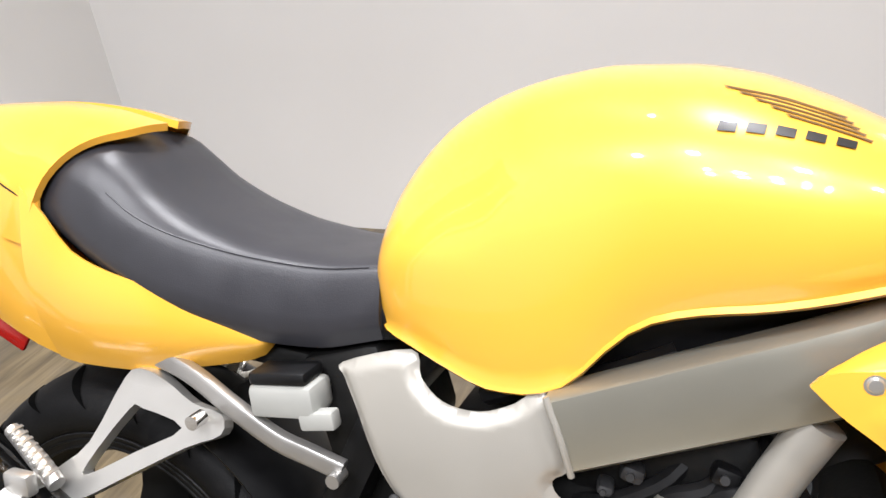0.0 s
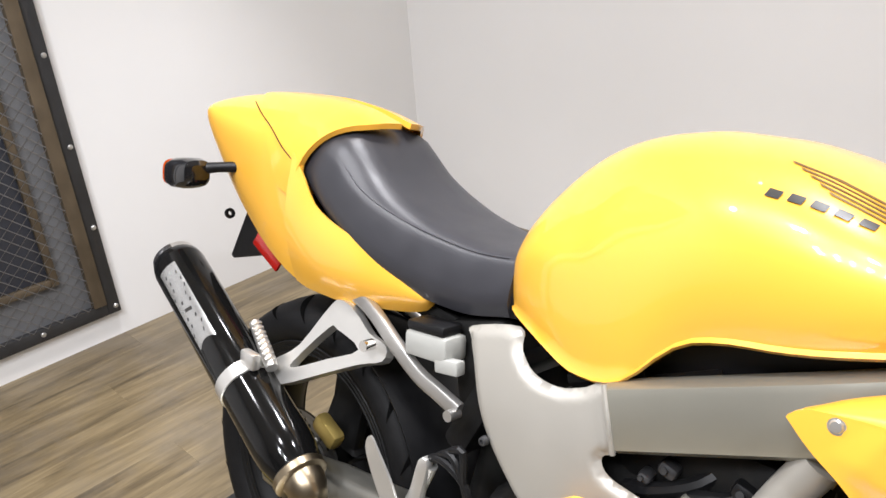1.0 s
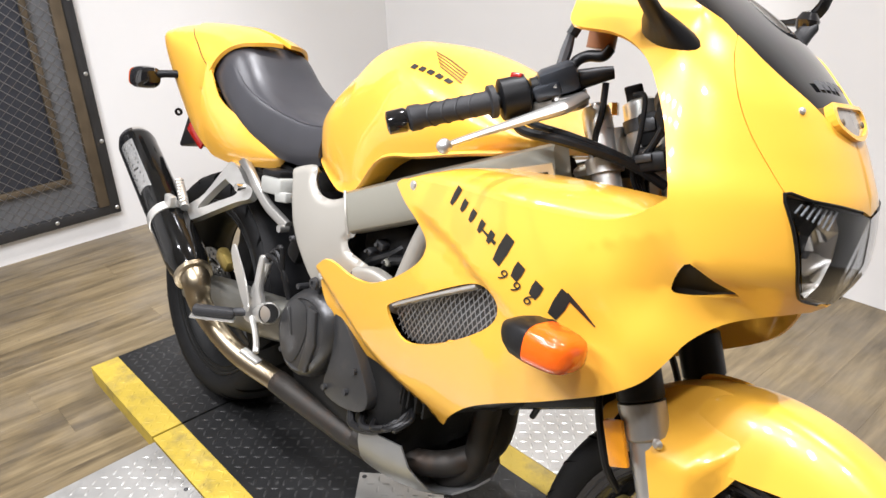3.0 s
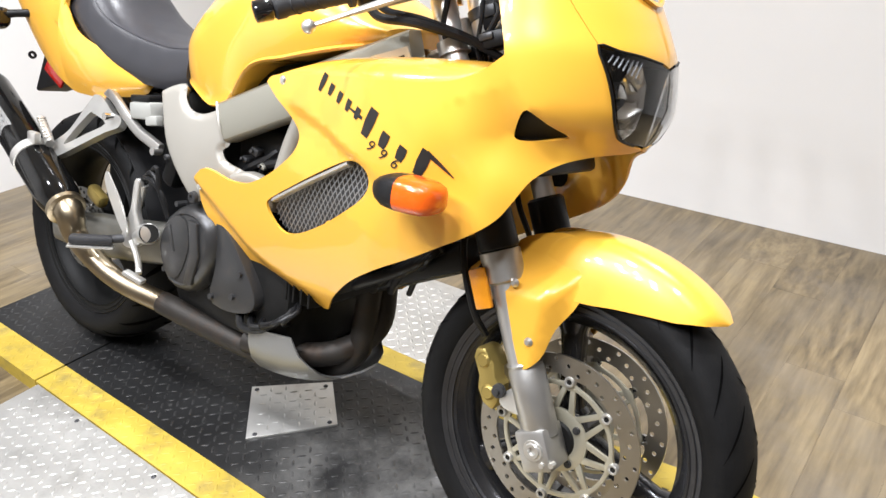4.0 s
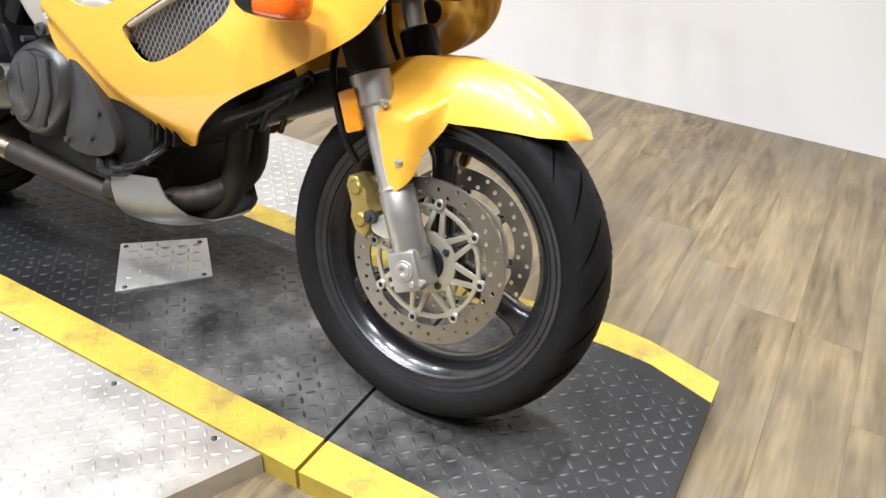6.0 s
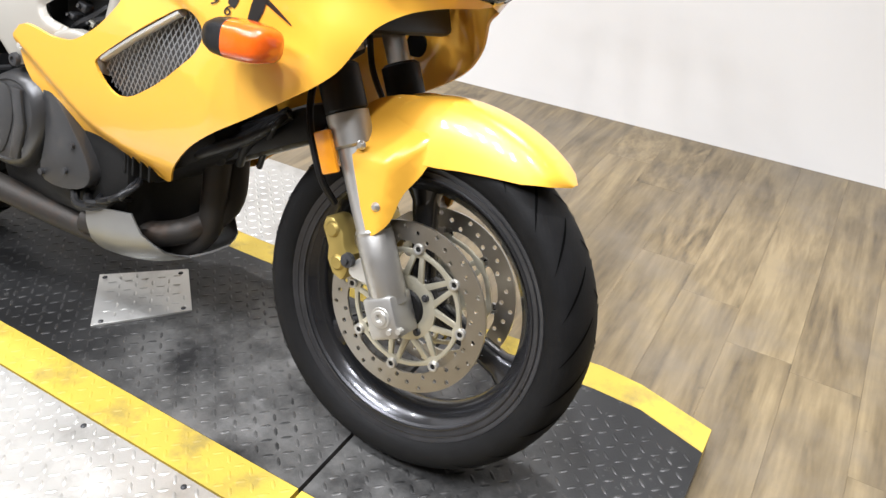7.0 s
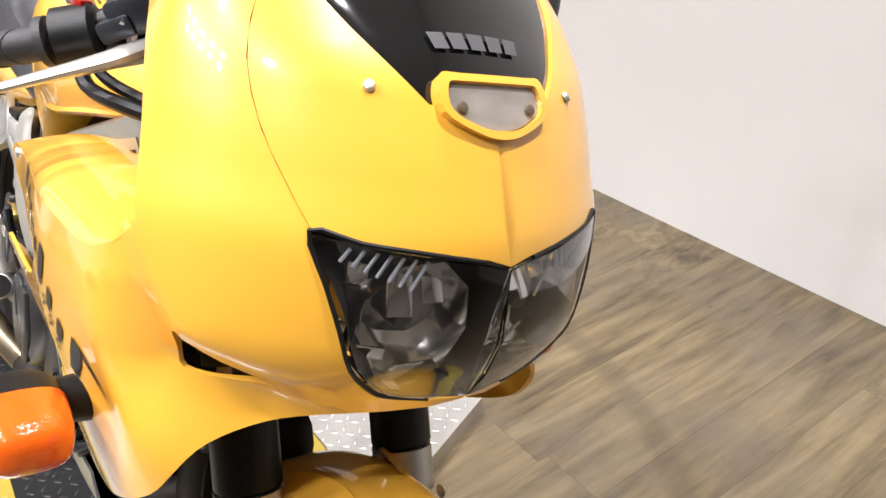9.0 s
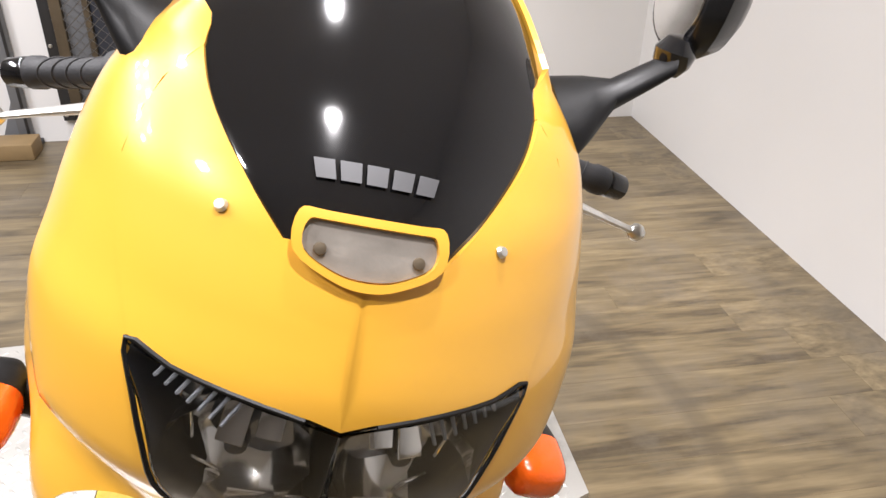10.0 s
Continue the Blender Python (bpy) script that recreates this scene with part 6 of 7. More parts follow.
# mirrors, folded back along the bike
for sy in (-1, 1):
    p0 = Vector((1.252, -0.164, 1.083)) if sy < 0 else Vector((1.240, 0.176, 1.090))
    rg = []
    for dx, dy, dz, kx, kz in ((0.008, -0.016, -0.006, 1.06, 1.05), (0.006, 0.004, 0.000, 1.02, 1.0), (0.003, 0.018, 0.010, 0.80, 0.82), (-0.002, 0.04, 0.026, 0.36, 0.46), (-0.002, 0.075, 0.046 if sy < 0 else 0.056, 0.28, 0.44), (0.0, 0.098 if sy < 0 else 0.084, 0.057 if sy < 0 else 0.066, 0.27, 0.42)):
        rg.append([p0 + Vector((dx + 0.046 * kx * math.cos(q), sy * dy, dz + 0.025 * kz * math.sin(q) - 0.3 * 0.046 * kx * math.cos(q))) for q in (2 * math.pi * i / 18 for i in range(18))])
    mr = part("mirror", loft(rg), BLACKP, bike, "black fairing mirror folded back")
    j = p0 + (Vector((-0.002, -0.104, 0.060)) if sy < 0 else Vector((-0.010, 0.088, 0.072)))
    part("ball_joint", lathe([(0, 0.019), (0.012, 0.015), (0.019, 0.003), (0.017, -0.008), (0.010, -0.018), (0, -0.019)], Matrix.Translation(j), 18), GLOSSBLACK, mr)
    c = j + Vector((-0.062, sy * 0.034, 0.052))
    turn = Euler((0, radians(8), radians(sy * -12))).to_matrix()
    rg = []
    for dy, k in ((0.040, 0.22), (0.036, 0.5), (0.022, 0.82), (0.004, 1.0), (-0.012, 1.0), (-0.016, 0.97)):
        rg.append([c + turn @ Vector((0.086 * k * math.copysign(abs(math.cos(q))**0.8, math.cos(q)), sy * dy, 0.056 * k * math.copysign(abs(math.sin(q))**0.8, math.sin(q)))) for q in (2 * math.pi * i / 28 for i in range(28))])
    part("mirror_head", loft(rg), MIRRORBLACK, mr)
    part("mirror_glass", plate(oval(0, 0, 0.080, 0.050, 28), Matrix.Translation(c) @ turn.to_4x4() @ side(-sy * 0.0175), 0.002), CHROME, mr, "mirror glass")

# frame
fr_plate = [(0.408, 0.735), (0.49, 0.760), (0.503, 0.733), (0.528, 0.712), (0.566, 0.707), (0.602, 0.719), (0.637, 0.740), (0.659, 0.665), (0.642, 0.645), (0.655, 0.625), (0.70, 0.615), (0.775, 0.606), (0.79, 0.588), (0.70, 0.565), (0.61, 0.545), (0.585, 0.528), (0.548, 0.522), (0.502, 0.568), (0.458, 0.624), (0.428, 0.688), (0.412, 0.718)]
sm_fr = [(p.x, p.y) for p in smooth_path([(a, b, 0) for a, b in fr_plate], 4, True)]


def edge_gap(x, z, poly):
    """Distance of a point from the outline."""
    best = 9.0
    for (ax, az), (bx, bz) in zip(poly, poly[1:] + poly[:1]):
        dx, dz = bx - ax, bz - az
        f = max(0.0, min(1.0, ((x - ax) * dx + (z - az) * dz) / max(1e-9, dx * dx + dz * dz)))
        best = min(best, math.hypot(x - ax - f * dx, z - az - f * dz))
    return best


def rolled(x, z, poly, width, depth):
    return depth * (1 - min(1.0, edge_gap(x, z, poly) / width))**2


def cast():
    return sheet(sm_fr, [], lambda a, b: Vector((a, -0.130 - 0.020 * math.sin(max(0, min(1, (b - 0.48) / 0.28)) * math.pi) - 0.012 * math.sin(max(0, min(1, (a - 0.38) / 0.30)) * math.pi) - 0.02 * max(0, 0.62 - b) + rolled(a, b, sm_fr, 0.016, 0.009), b)), 0.008, 0.022)


fp = both("frame_casting", cast, FRAMEMAT, label="beige-silver cast frame plate")
for o, sy in zip(fp, (-1, 1)):
    for a, b, r in ((0.572, 0.532, 0.012), (0.70, 0.592, 0.010), (0.478, 0.60, 0.006)):
        part("frame_bolt", lathe([(0, 0.002), (r * 0.45, 0.002), (r * 0.5, 0.006), (r, 0.005), (r * 1.15, -0.003)], Matrix.Translation((a, sy * (0.161 if a > 0.5 else 0.163), b)) @ pose(0, 0, 0, 90 if sy < 0 else -90, 0, 0), 14), DARKSTEEL, o)


def beam():
    rows = []
    for k in range(12):
        f = k / 11
        c = Vector((0.652 + 0.45 * f, -0.150 + 0.055 * max(0, f - 0.45)**1.3, 0.703 + 0.185 * f))
        n = Vector((-0.36, 0, 0.93))
        h = 0.041
        rows.append([c + n * h * v + Vector((0, w, 0)) for v, w in ((1, 0.02), (1.0, -0.006), (0.86, -0.014), (0.6, -0.0165), (-0.6, -0.0165), (-0.86, -0.014), (-1.0, -0.006), (-1, 0.02))])
    return loft(rows)


both("frame_beam", beam, BEAMMAT, label="brushed alloy frame beam")
both("frame_collar", lambda: tube([(0.664, -0.163, 0.664), (0.655, -0.168, 0.70), (0.638, -0.163, 0.742)], 0.0035, 8, 5), FRAMEMAT)
both("cross_strut", lambda: tube([(0.872, -0.146, 0.745), (0.845, -0.143, 0.69), (0.816, -0.138, 0.621), (0.79, -0.132, 0.56)], 0.019, 14, 4, flat=1.15), FRAMEMAT, label="beige-silver frame strut")
both("frame_arm", lambda: tube([(0.70, -0.150, 0.590), (0.74, -0.150, 0.604), (0.788, -0.148, 0.600), (0.83, -0.146, 0.590)], [0.018, 0.016, 0.014, 0.014], 16, 4, power=0.5), FRAMEMAT, label="beige-silver frame arm")
lab = block(Matrix.Translation((1.075, -0.155, 0.872)) @ pose(0, 0, 0, 12, -19, 4), 0.075, 0.002, 0.032, 0.0)
vin = part("data_label", lab, ALLOY, bike, "silver data label with dark printed bars")
for k in range(4):
    part("label_bar", block(Matrix.Translation((1.072 + 0.006 * (k % 2), -0.1568, 0.882 - 0.007 * k)) @ pose(0, 0, 0, 12, -19, 4), 0.055 - 0.008 * (k % 3), 0.0012, 0.0035, 0), DECAL, vin)

# subframe and passenger foot hangers
both("subframe_rail", lambda: tube([(0.40, -0.128, 0.602), (0.36, -0.13, 0.615), (0.316, -0.13, 0.628), (0.262, -0.13, 0.658), (0.19, -0.118, 0.69), (0.11, -0.10, 0.70), (0.02, -0.085, 0.705)], 0.0082, 16, 5, flat=1.5, power=0.5), FORKMAT, label="alloy subframe rail", angle=30)
both("rail_bolt", lambda: bar((0.396, -0.125, 0.597), (0.396, -0.148, 0.597), 0.0085, 12), FORKMAT)


def hanger():
    out = [(0.095, 0.672), (0.125, 0.686), (0.155, 0.676), (0.20, 0.655), (0.242, 0.648), (0.246, 0.626), (0.20, 0.606), (0.12, 0.562), (0.05, 0.524), (0.008, 0.516), (-0.008, 0.535), (0.012, 0.556), (0.055, 0.592)]
    hole = [(0.108, 0.636), (0.128, 0.640), (0.190, 0.626), (0.13, 0.592), (0.062, 0.556), (0.056, 0.566)]
    o2 = [(p.x, p.y) for p in smooth_path([(a, b, 0) for a, b in out], 3, True)]
    h2 = [(p.x, p.y) for p in smooth_path([(a, b, 0) for a, b in hole], 3, True)]
    return sheet(o2, [h2], lambda a, b: Vector((a, -0.122 - 0.40 * max(0, 0.672 - b), b)), 0.02, 0.018)


hang = both("foot_hanger", hanger, ALLOY, label="cast alloy passenger foot hanger")
for o, sy in zip(hang, (-1, 1)):
    part("foot_peg", tube([(0.038, sy * 0.195, 0.552), (0.0, sy * 0.185, 0.572), (-0.057, sy * 0.170, 0.598)], [0.011, 0.012, 0.010], 10, 4), ALLOY, o, "folded ribbed passenger peg")
    for k in range(8):
        part("peg_rib", block(Matrix.Translation((0.03 - 0.0105 * k, sy * (0.196 - 0.0028 * k), 0.566 + 0.0051 * k)) @ pose(0, 0, 0, 0, 26, 0), 0.005, 0.022, 0.008, 0.001), ALLOY, o)
    for p in ((0.125, 0.10, 0.668), (0.224, 0.143, 0.648)):
        part("hanger_bolt", bar((p[0], sy * p[1], p[2]), (p[0], sy * (p[1] + 0.02), p[2]), 0.009, 12), CHROME, o)
part("brake_reservoir", join(block(Matrix.Translation((0.33, -0.115, 0.678)) @ pose(0, 0, 0, 0, -6, 0), 0.085, 0.05, 0.04, 0.008), block(Matrix.Translation((0.375, -0.13, 0.662)) @ pose(0, 0, 0, 0, -10, 0), 0.045, 0.02, 0.022, 0.004)), BOXMAT, bike, "translucent rear brake fluid box")
part("reservoir_lid", block(Matrix.Translation((0.325, -0.115, 0.705)) @ pose(0, 0, 0, 0, -6, 0), 0.075, 0.045, 0.016, 0.005), BLACKP, bike)
part("under_seat_tray", block(Matrix.Translation((0.26, 0, 0.742)) @ pose(0, 0, 0, 0, -8, 0), 0.42, 0.17, 0.05, 0.015), BLACKP, bike)
# black sheet added over the rear tyre's front, in place of shade there
gap_rows = []
for i in range(13):
    a = math.radians(4 + 58 * i / 12)
    gap_rows.append([Vector((RX + (0.334 - 0.018 * abs(k / 5)**2.5) * math.cos(a), 0.095 * k / 5, RZ + (0.334 - 0.018 * abs(k / 5)**2.5) * math.sin(a))) for k in range(-5, 6)])
hb_ = loft(gap_rows, False, False)
bmesh.ops.recalc_face_normals(hb_, faces=hb_.faces)
thicken(hb_, 0.004)
part("tyre_gap_filler", hb_, BLACKP, bike, "black sheet standing in for shade ahead of the rear tyre")
# black block added to fill the shaded space between tyre and frame
part("inner_fender", block(Matrix.Translation((0.40, 0, 0.60)) @ pose(0, 0, 0, 0, 25, 0), 0.05, 0.18, 0.20, 0.015), BLACKP, bike, "black block standing in for shade behind the frame")

# swingarm, shock, chain
both("swingarm", lambda: tube([(0.50, -0.10, 0.40), (0.35, -0.115, 0.37), (0.15, -0.125, 0.34), (-0.04, -0.125, 0.318)], [0.032, 0.034, 0.036, 0.026], 16, 5, flat=1.45, power=0.5), SWINGMAT, label="alloy swingarm")
part("shock", tube([(0.38, 0.0, 0.40), (0.42, 0.0, 0.64)], 0.035, 16, 1), ENGDARK, bike)
part("rear_caliper", block(Matrix.Translation((0.075, -0.092, 0.42)) @ pose(0, 0, 0, 0, 25, 0), 0.066, 0.03, 0.036, 0.010), GOLD, bike, "gold rear brake caliper")

# engine
eng = part("engine", block(Matrix.Translation((0.64, 0, 0.37)), 0.40, 0.24, 0.26, 0.04), ENGDARK, bike, "dark v-twin engine")
part("cylinder", block(Matrix.Translation((0.62, 0, 0.58)) @ pose(0, 0, 0, 0, -30, 0), 0.18, 0.20, 0.24, 0.03), ENGDARK, eng)
part("cylinder", block(Matrix.Translation((0.90, 0, 0.48)) @ pose(0, 0, 0, 0, 60, 0), 0.18, 0.20, 0.24, 0.03), ENGDARK, eng)
for k in range(5):
    part("fin", block(Matrix.Translation((0.80 + 0.022 * k, 0, 0.44)) @ pose(0, 0, 0, 0, 0, 0), 0.006, 0.225, 0.14, 0.002), ENGDARK, eng)
cc = [(p.x, p.y) for p in smooth_path([(0.636, 0.416, 0), (0.622, 0.490, 0), (0.556, 0.508, 0), (0.484, 0.474, 0), (0.446, 0.394, 0), (0.490, 0.318, 0), (0.572, 0.322, 0)], 3, True)]


def cover_sheet():
    rows = []
    for k, y in ((1.04, -0.118), (1.04, -0.135), (1.0, -0.146), (0.93, -0.158), (0.84, -0.163), (0.80, -0.160), (0.5, -0.163), (0.15, -0.164)):
        rows.append([Vector((0.545 + (a - 0.545) * k, y, 0.408 + (b - 0.408) * k)) for a, b in cc])
    return loft(rows)


cv = part("clutch_cover", cover_sheet(), ENGMAT, eng, "grey engine side cover")
part("cover_face", plate([(0.520 + (a - 0.545) * 0.52, 0.408 + (b - 0.408) * 0.74) for a, b in cc], side(-0.162), 0.009, bevel=0.004), ENGMAT, cv)
part("cover_band", plate([(0.566, 0.482), (0.596, 0.480), (0.606, 0.41), (0.584, 0.338), (0.556, 0.336), (0.576, 0.41)], side(-0.163), 0.012, bevel=0.004), ENGMAT, cv)
part("cover_rib", plate([(0.492, 0.452), (0.504, 0.458), (0.522, 0.40), (0.514, 0.396)], side(-0.1655), 0.006, bevel=0.002), ENGMAT, cv)
c2 = [(0.63, 0.495), (0.668, 0.478), (0.712, 0.435), (0.765, 0.365), (0.752, 0.325), (0.68, 0.305), (0.62, 0.318), (0.635, 0.40)]
part("case_cover", plate([(p.x, p.y) for p in smooth_path([(a, b, 0) for a, b in c2], 3, True)], side(-0.12), 0.05, bevel=0.008), ENGMAT, eng, "grey engine case cover")
part("sump", block(Matrix.Translation((0.66, 0, 0.255)), 0.30, 0.17, 0.10, 0.03), ENGDARK, eng)
for a, b in ((0.46, 0.34), (0.63, 0.325), (0.70, 0.345), (0.62, 0.47), (0.50, 0.50), (0.72, 0.40)):
    part("case_bolt", bar((a, -0.125, b), (a, -0.152, b), 0.0065, 8), DARKSTEEL, eng)
# black blocks added to hide lit floor where the under-seat gap is in shade
part("inner_mudguard", join(block(Matrix.Translation((0.395, 0, 0.655)) @ pose(0, 0, 0, 0, -16, 0), 0.11, 0.17, 0.15, 0.015), block(Matrix.Translation((0.24, 0, 0.708)) @ pose(0, 0, 0, 0, 6, 0), 0.26, 0.15, 0.03, 0.008)), ENGDARK, bike, "black blocks standing in for shade under the seat")
part("throttle_body", block(Matrix.Translation((0.74, -0.03, 0.66)), 0.20, 0.16, 0.09, 0.02), ENGDARK, eng)
for k in range(4):
    part("engine_hose", tube([(0.66 + 0.05 * k, -0.10, 0.60), (0.70 + 0.05 * k, -0.118, 0.62 + 0.014 * k), (0.75 + 0.04 * k, -0.11, 0.65), (0.78 + 0.03 * k, -0.08, 0.69)], 0.010, 8, 4), HOSE, eng)
for bx, by, bz, s, mt in ((0.715, -0.115, 0.655, 0.030, ENGMAT), (0.745, -0.118, 0.63, 0.022, BEAMMAT), (0.69, -0.118, 0.635, 0.022, DARKSTEEL), (0.80, -0.11, 0.665, 0.034, BLACKP), (0.84, -0.115, 0.70, 0.03, BLACKP)):
    cb = part("carburettor_block", block(Matrix.Translation((bx, by, bz)) @ pose(0, 0, 0, 0, 18, 6), s * 0.8, 0.03, s * 0.6, 0.006), DARKSTEEL if mt is ENGMAT else mt, eng, "grey fuel fitting")
    part("screw", bar((bx, by - 0.013, bz), (bx, by - 0.02, bz + 0.002), s * 0.14, 8), ENGMAT, cb)
part("coolant_pipe", tube([(0.80, -0.115, 0.615), (0.82, -0.12, 0.585), (0.85, -0.115, 0.58), (0.88, -0.10, 0.60)], 0.013, 10, 5), HOSE, eng, "black coolant pipe")
for k in range(5):
    part("lower_hose", tube([(0.70 + 0.03 * k, -0.125 + 0.01 * k, 0.31), (0.73 + 0.03 * k, -0.14, 0.285 + 0.012 * k), (0.79 + 0.02 * k, -0.12, 0.30 + 0.015 * k), (0.83, -0.08, 0.36)], 0.009 - 0.001 * k, 8, 4), HOSE, eng)
part("airbox", block(Matrix.Translation((0.78, 0, 0.80)) @ pose(0, 0, 0, 0, -14, 0), 0.42, 0.20, 0.09, 0.03), BLACKP, bike, "black airbox under the tank")
for k in range(5):
    part("airbox_hose", tube([(0.56 + 0.10 * k, -0.095, 0.705 + 0.028 * k), (0.60 + 0.10 * k, -0.108, 0.725 + 0.028 * k), (0.66 + 0.09 * k, -0.10, 0.75 + 0.025 * k)], 0.013, 8, 4), BLACKP, bike)
part("lower_stay", block(Matrix.Translation((1.08, 0.0, 0.50)) @ pose(0, 0, 0, 0, -26, 0), 0.26, 0.09, 0.065, 0.02), BLACKP, bike, "black lower radiator panel")
for k in range(4):
    part("coolant_hose", tube([(0.96 + 0.03 * k, -0.06 + 0.02 * k, 0.43), (1.0 + 0.03 * k, -0.09 + 0.02 * k, 0.455 + 0.012 * k), (1.08 + 0.02 * k, -0.075, 0.50 + 0.012 * k), (1.15, -0.05, 0.56)], 0.012 - 0.002 * k, 10, 4), HOSE, bike, "black coolant hose")

# rider controls
ctl = part("rider_hanger", plate([(p.x, p.y) for p in smooth_path([(0.322, 0.385, 0), (0.346, 0.42, 0), (0.362, 0.47, 0), (0.374, 0.528, 0), (0.392, 0.526, 0), (0.384, 0.46, 0), (0.40, 0.425, 0), (0.405, 0.392, 0), (0.37, 0.368, 0), (0.335, 0.366, 0)], 3, True)], side(-0.168), 0.014, bevel=0.004), ALLOY, bike, "alloy rider foot hanger")
part("heel_guard", plate([(p.x, p.y) for p in smooth_path([(0.278, 0.512, 0), (0.286, 0.532, 0), (0.308, 0.512, 0), (0.342, 0.474, 0), (0.366, 0.43, 0), (0.370, 0.40, 0), (0.348, 0.412, 0), (0.318, 0.446, 0), (0.292, 0.482, 0)], 4, True)], side(-0.188), 0.004), ALLOY, ctl, "polished heel guard")
part("pivot_tube", tube([(0.345, -0.150, 0.385), (0.39, -0.165, 0.40), (0.445, -0.182, 0.422), (0.450, -0.184, 0.424)], [0.013, 0.018, 0.025, 0.022], 16, 2), ALLOY, ctl)
part("rider_peg", join(block(Matrix.Translation((0.288, -0.226, 0.374)) @ pose(0, 0, 0, 0, 0, 52), 0.095, 0.030, 0.022, 0.007), bar((0.315, -0.190, 0.378), (0.335, -0.165, 0.382), 0.010)), GRIPMAT, ctl, "rubber-topped rider peg")
part("peg_plate", block(Matrix.Translation((0.288, -0.228, 0.359)) @ pose(0, 0, 0, 0, 0, 52), 0.10, 0.026, 0.006, 0.002), ALLOY, ctl)
part("brake_pedal", join(tube([(0.372, -0.178, 0.385), (0.40, -0.184, 0.368), (0.43, -0.195, 0.35), (0.448, -0.205, 0.335)], 0.007, 8, 5), block(Matrix.Translation((0.446, -0.215, 0.327)) @ pose(0, 0, 0, 0, 20, 25), 0.05, 0.022, 0.010, 0.003)), ALLOY, ctl, "alloy brake pedal")
part("pivot_cover", bar((0.449, -0.184, 0.424), (0.454, -0.186, 0.426), 0.021, 20), ENGDARK, ctl)
for k in range(3):
    part("brake_line", tube([(0.36, -0.15, 0.50), (0.40 + 0.02 * k, -0.165, 0.54 + 0.015 * k), (0.45, -0.16, 0.52), (0.47, -0.15, 0.46)], 0.006, 8, 5), HOSE, ctl)
part("master_cylinder", bar((0.355, -0.165, 0.43), (0.385, -0.16, 0.52), 0.012), ALLOY, ctl)

# exhaust
M0, M1 = Vector((-0.325, -0.178, 0.645)), Vector((0.165, -0.224, 0.425))
md = (M1 - M0).normalized()
for sy in (-1, 1):
    def mp(s):
        q = M0 + md * s
        return Vector((q.x, q.y * -sy if sy > 0 else q.y, q.z))
    LN = (M1 - M0).length
    can = part("muffler", tube([mp(0.0), mp(0.006), mp(0.02), mp(LN - 0.06), mp(LN - 0.03), mp(LN)], [0.042, 0.048, 0.0505, 0.0505, 0.048, 0.040], 36, 1), CANBLACK, bike, "gloss black round muffler")
    part("muffler_tip", tube([mp(-0.012), mp(-0.010), mp(0.004)], [0.026, 0.044, 0.047], 30, 1), CHROME, can)
    part("band_clamp", tube([mp(0.325), mp(0.326), mp(0.352), mp(0.353)], [0.0505, 0.053, 0.053, 0.0505], 36, 1), ALLOY, can, "bright band clamp")
    part("clamp_lug", block(Matrix.Translation(mp(0.338) + Vector((0.025, -0.012 * -sy, 0.055))), 0.04, 0.018, 0.03, 0.005), ALLOY, can)
    part("inlet_flange", tube([mp(LN - 0.004), mp(LN), mp(LN + 0.012), mp(LN + 0.016)], [0.041, 0.045, 0.045, 0.036], 28, 1), STEEL, can, "dull steel flange")
    part("link_pipe", tube([mp(LN), mp(LN + 0.03), Vector((0.205, sy * 0.218, 0.362)), Vector((0.265, sy * 0.195, 0.305)), Vector((0.34, sy * 0.17, 0.27)), Vector((0.45, sy * 0.135, 0.248))], [0.036, 0.033, 0.027, 0.025, 0.025, 0.025], 20, 6), STEEL, can, "heat-stained link pipe")
    part("header_pipe", tube([(0.44, sy * 0.138, 0.25), (0.54, sy * 0.115, 0.232), (0.68, sy * 0.085, 0.212), (0.80, sy * 0.055, 0.20)], 0.027, 18, 5), HEADER, can, "sooty header pipe")
a0 = mat("badge_plate", (0.42, 0.42, 0.41), 0.25, 0.8, 0.2, 30)
# badge on the right can
side_d = md.cross(Vector((0, 0, 1))).normalized()
upd = side_d.cross(md).normalized()


def can_pt(s, ang, out=0.0578):
    return M0 + md * s + (side_d * math.cos(ang) + upd * math.sin(ang)) * out


sgn = 1 if side_d.y < 0 else -1
side_d = side_d * sgn
badge = part("muffler_badge", sheet([(0.045, 0.12), (0.25, 0.12), (0.25, 0.95), (0.045, 0.95)], [], lambda s, a: can_pt(s, a, 0.0511), 0.03, 0), a0, bike, "silver badge plate with dark brush marks")
rb = random.Random(5)
for k in range(9):
    s0 = 0.062 + 0.019 * k
    lo, hi = 0.18 + 0.25 * rb.random(), 0.62 + 0.25 * rb.random()
    part("badge_bar", sheet([(s0, lo), (s0 + 0.007, lo - 0.04), (s0 + 0.013, hi), (s0 + 0.005, hi + 0.04)], [], lambda s, a: can_pt(s, a, 0.0516), 0.05, 0), DECAL, badge)
part("header_pipe", tube([(0.80, 0.03, 0.19), (0.88, 0.0, 0.215), (0.935, 0.0, 0.27), (0.945, 0.0, 0.34), (0.95, 0.0, 0.42)], 0.026, 18, 6), HEADER, bike, "sooty front header pipe")
part("header_pipe", tube([(0.70, -0.10, 0.235), (0.80, -0.075, 0.235), (0.90, -0.03, 0.26), (0.955, 0.03, 0.32), (0.95, 0.05, 0.42)], 0.026, 18, 6), HEADER, bike, "sooty front header pipe")


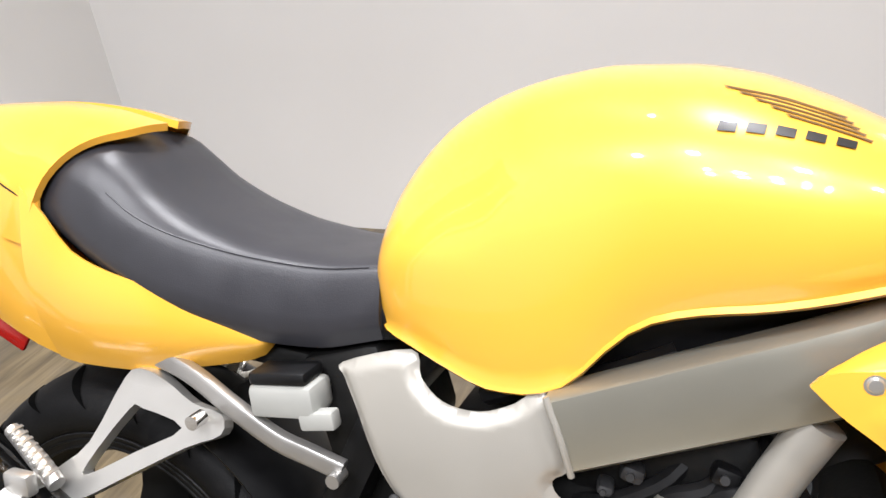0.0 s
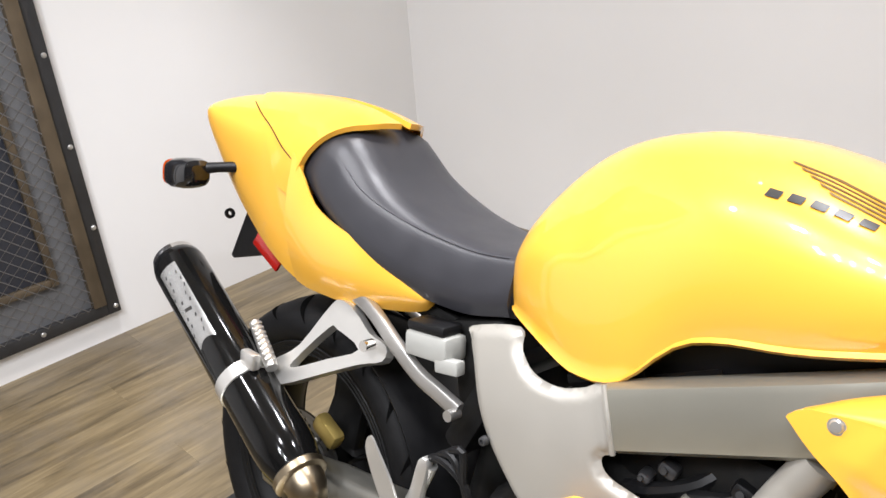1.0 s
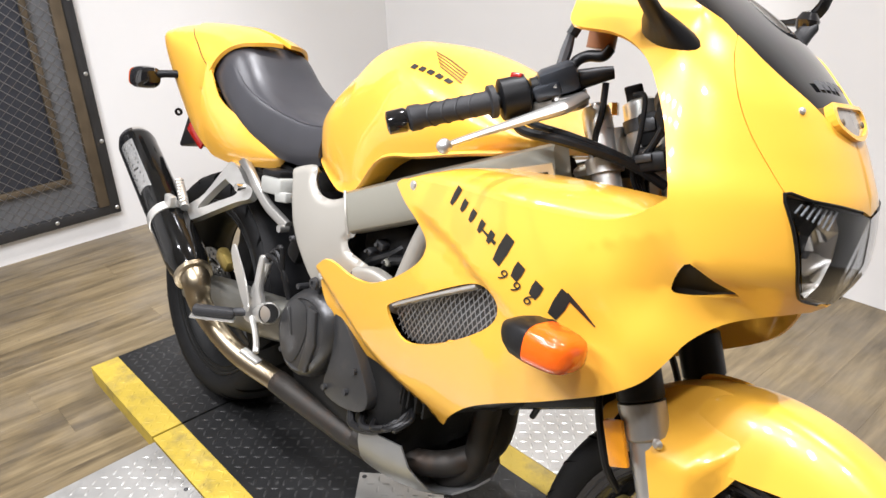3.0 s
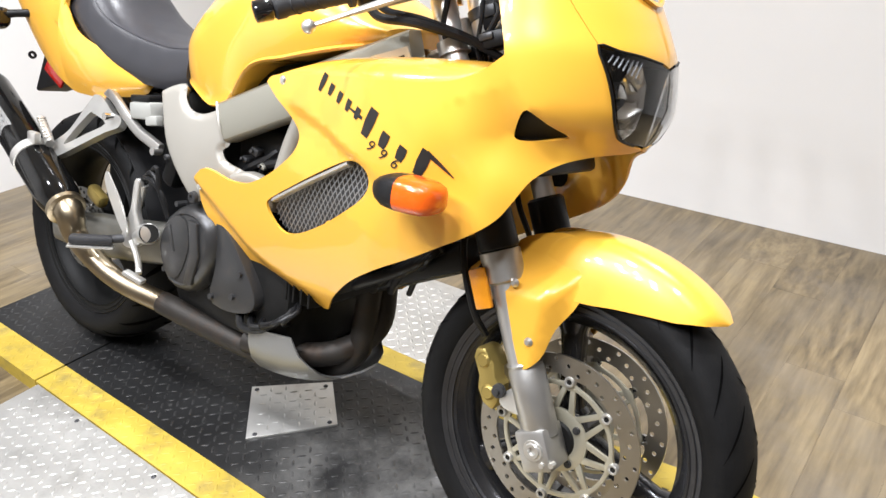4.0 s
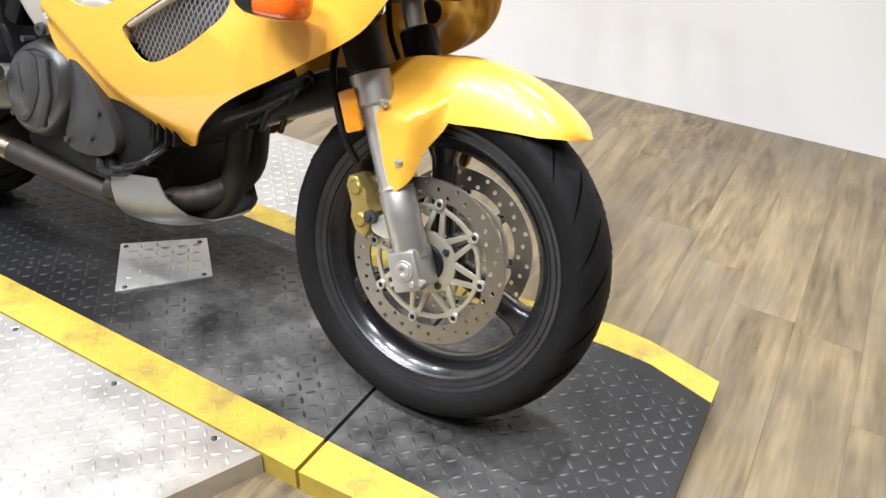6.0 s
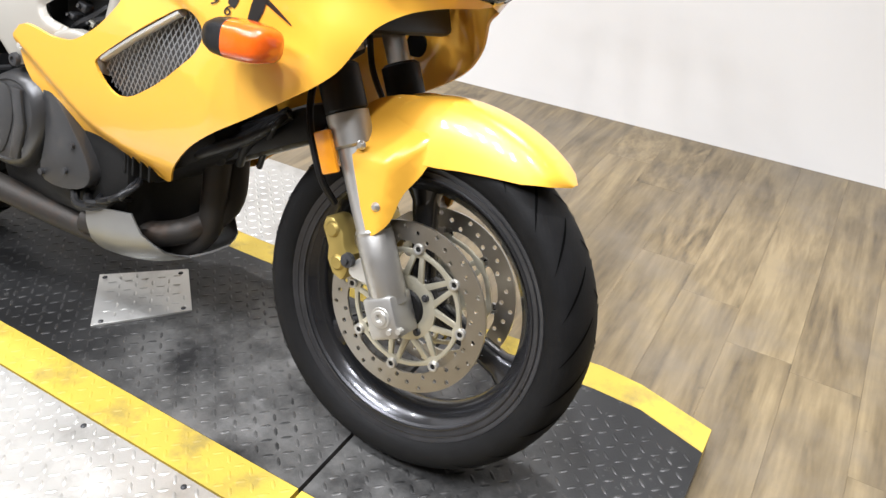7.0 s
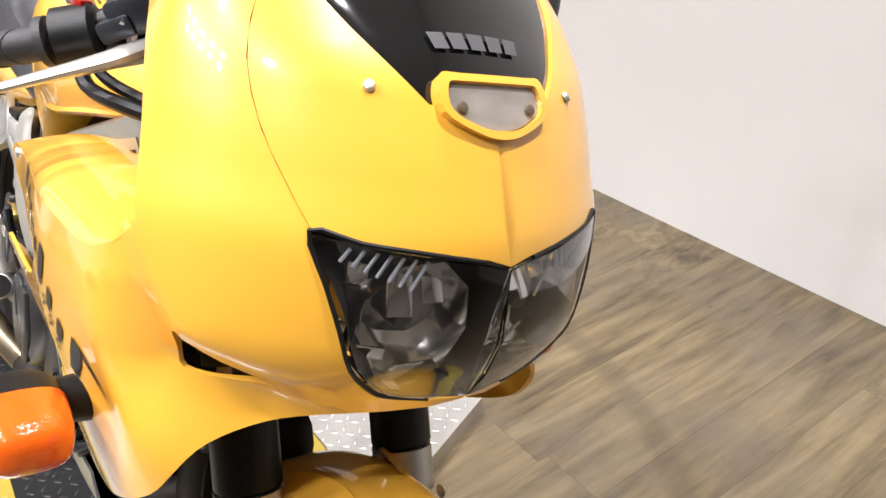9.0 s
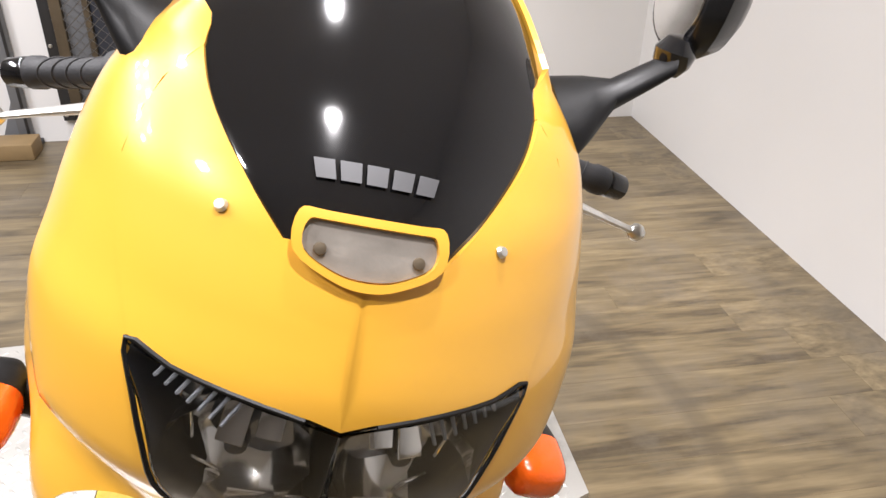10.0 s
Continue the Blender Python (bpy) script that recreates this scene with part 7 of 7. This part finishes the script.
def belly():
    def place(x, s):
        f = (x - 0.73) / 0.20
        zb = 0.162 + 0.05 * max(0, f)**2
        zt = 0.283 + 0.03 * f
        a = abs(s) * math.pi / 2
        return Vector((x - 0.03 * math.sin(a)**2 * (1 - min(1, max(0, f))) * 0, math.copysign(0.128 * math.sin(a)**0.75, s), zb + (zt - zb) * (1 - math.cos(a))**1.1))
    pts = [(0.735, -1.0), (0.77, -1.0), (0.862, -1.0), (0.885, -0.8), (0.925, -0.5), (0.945, -0.2), (0.95, 0.0), (0.945, 0.2), (0.925, 0.5), (0.885, 0.8), (0.862, 1.0), (0.735, 1.0), (0.728, 0.6), (0.72, 0.0), (0.728, -0.6)]
    b = sheet(pts, [], lambda x, s: place(x, s), 0.025, 0)
    bmesh.ops.recalc_face_normals(b, faces=b.faces)
    if sum(f.normal.z for f in b.faces) > 0:
        bmesh.ops.reverse_faces(b, faces=b.faces[:])
    bmesh.ops.subdivide_edges(b, edges=b.edges[:], cuts=1)
    thicken(b, 0.004)
    return b


part("belly_scoop", belly(), BELLYMAT, bike, "silver belly scoop")

# ---- small things by the west wall ----
post = thing("steel_post", "grey painted steel post standing by the wall", "post")
part("post_tube", block(Matrix.Translation((X0 + 0.034, -1.03, 0.98)), 0.045, 0.05, 2.0, 0.006), GREYPANEL, post)
part("post_edge", block(Matrix.Translation((X0 + 0.060, -1.012, 0.98)), 0.006, 0.012, 2.0, 0.001), DARKSTEEL, post)
part("gusset", plate([(-1.055, 0.0), (-1.12, 0.0), (-1.055, 0.16)], Matrix(((0, 0, 1, X0 + 0.03), (1, 0, 0, 0), (0, 1, 0, 0), (0, 0, 0, 1))), 0.006), GREYPANEL, post)
part("post_foot", block(Matrix.Translation((X0 + 0.04, -1.06, FLOOR + 0.012)), 0.07, 0.17, 0.02, 0.004), DARKSTEEL, post)
wood_block = thing("wood_block", "worn brown wooden block lying on the floor by the wall", "block")
part("block_body", block(Matrix.Translation((X0 + 0.150, -1.055, FLOOR + 0.036)), 0.13, 0.19, 0.07, 0.006), WOODBLOCK, wood_block)

# ---- floor planks ----
PW, PL = 0.148, 1.22
pm = block(Matrix(), PW - 0.0002, PL - 0.0002, 0.012, 0.0003, 1)
pme = bpy.data.meshes.new("plank")
pm.to_mesh(pme)
pm.free()
pme.materials.append(WOOD)
rnd = random.Random(4)
x = X0 + PW / 2
while x < X1:
    y = Y0 - rnd.random() * PL
    while y - PL / 2 < Y1:
        a, b = max(y - PL / 2, Y0), min(y + PL / 2, Y1)
        if b - a > 0.02:
            p = new("plank", pme)
            p.parent = floor
            p.location = (x, (a + b) / 2, FLOOR - 0.006)
            p.scale = (1, (b - a) / PL, 1)
        y += PL
    x += PW
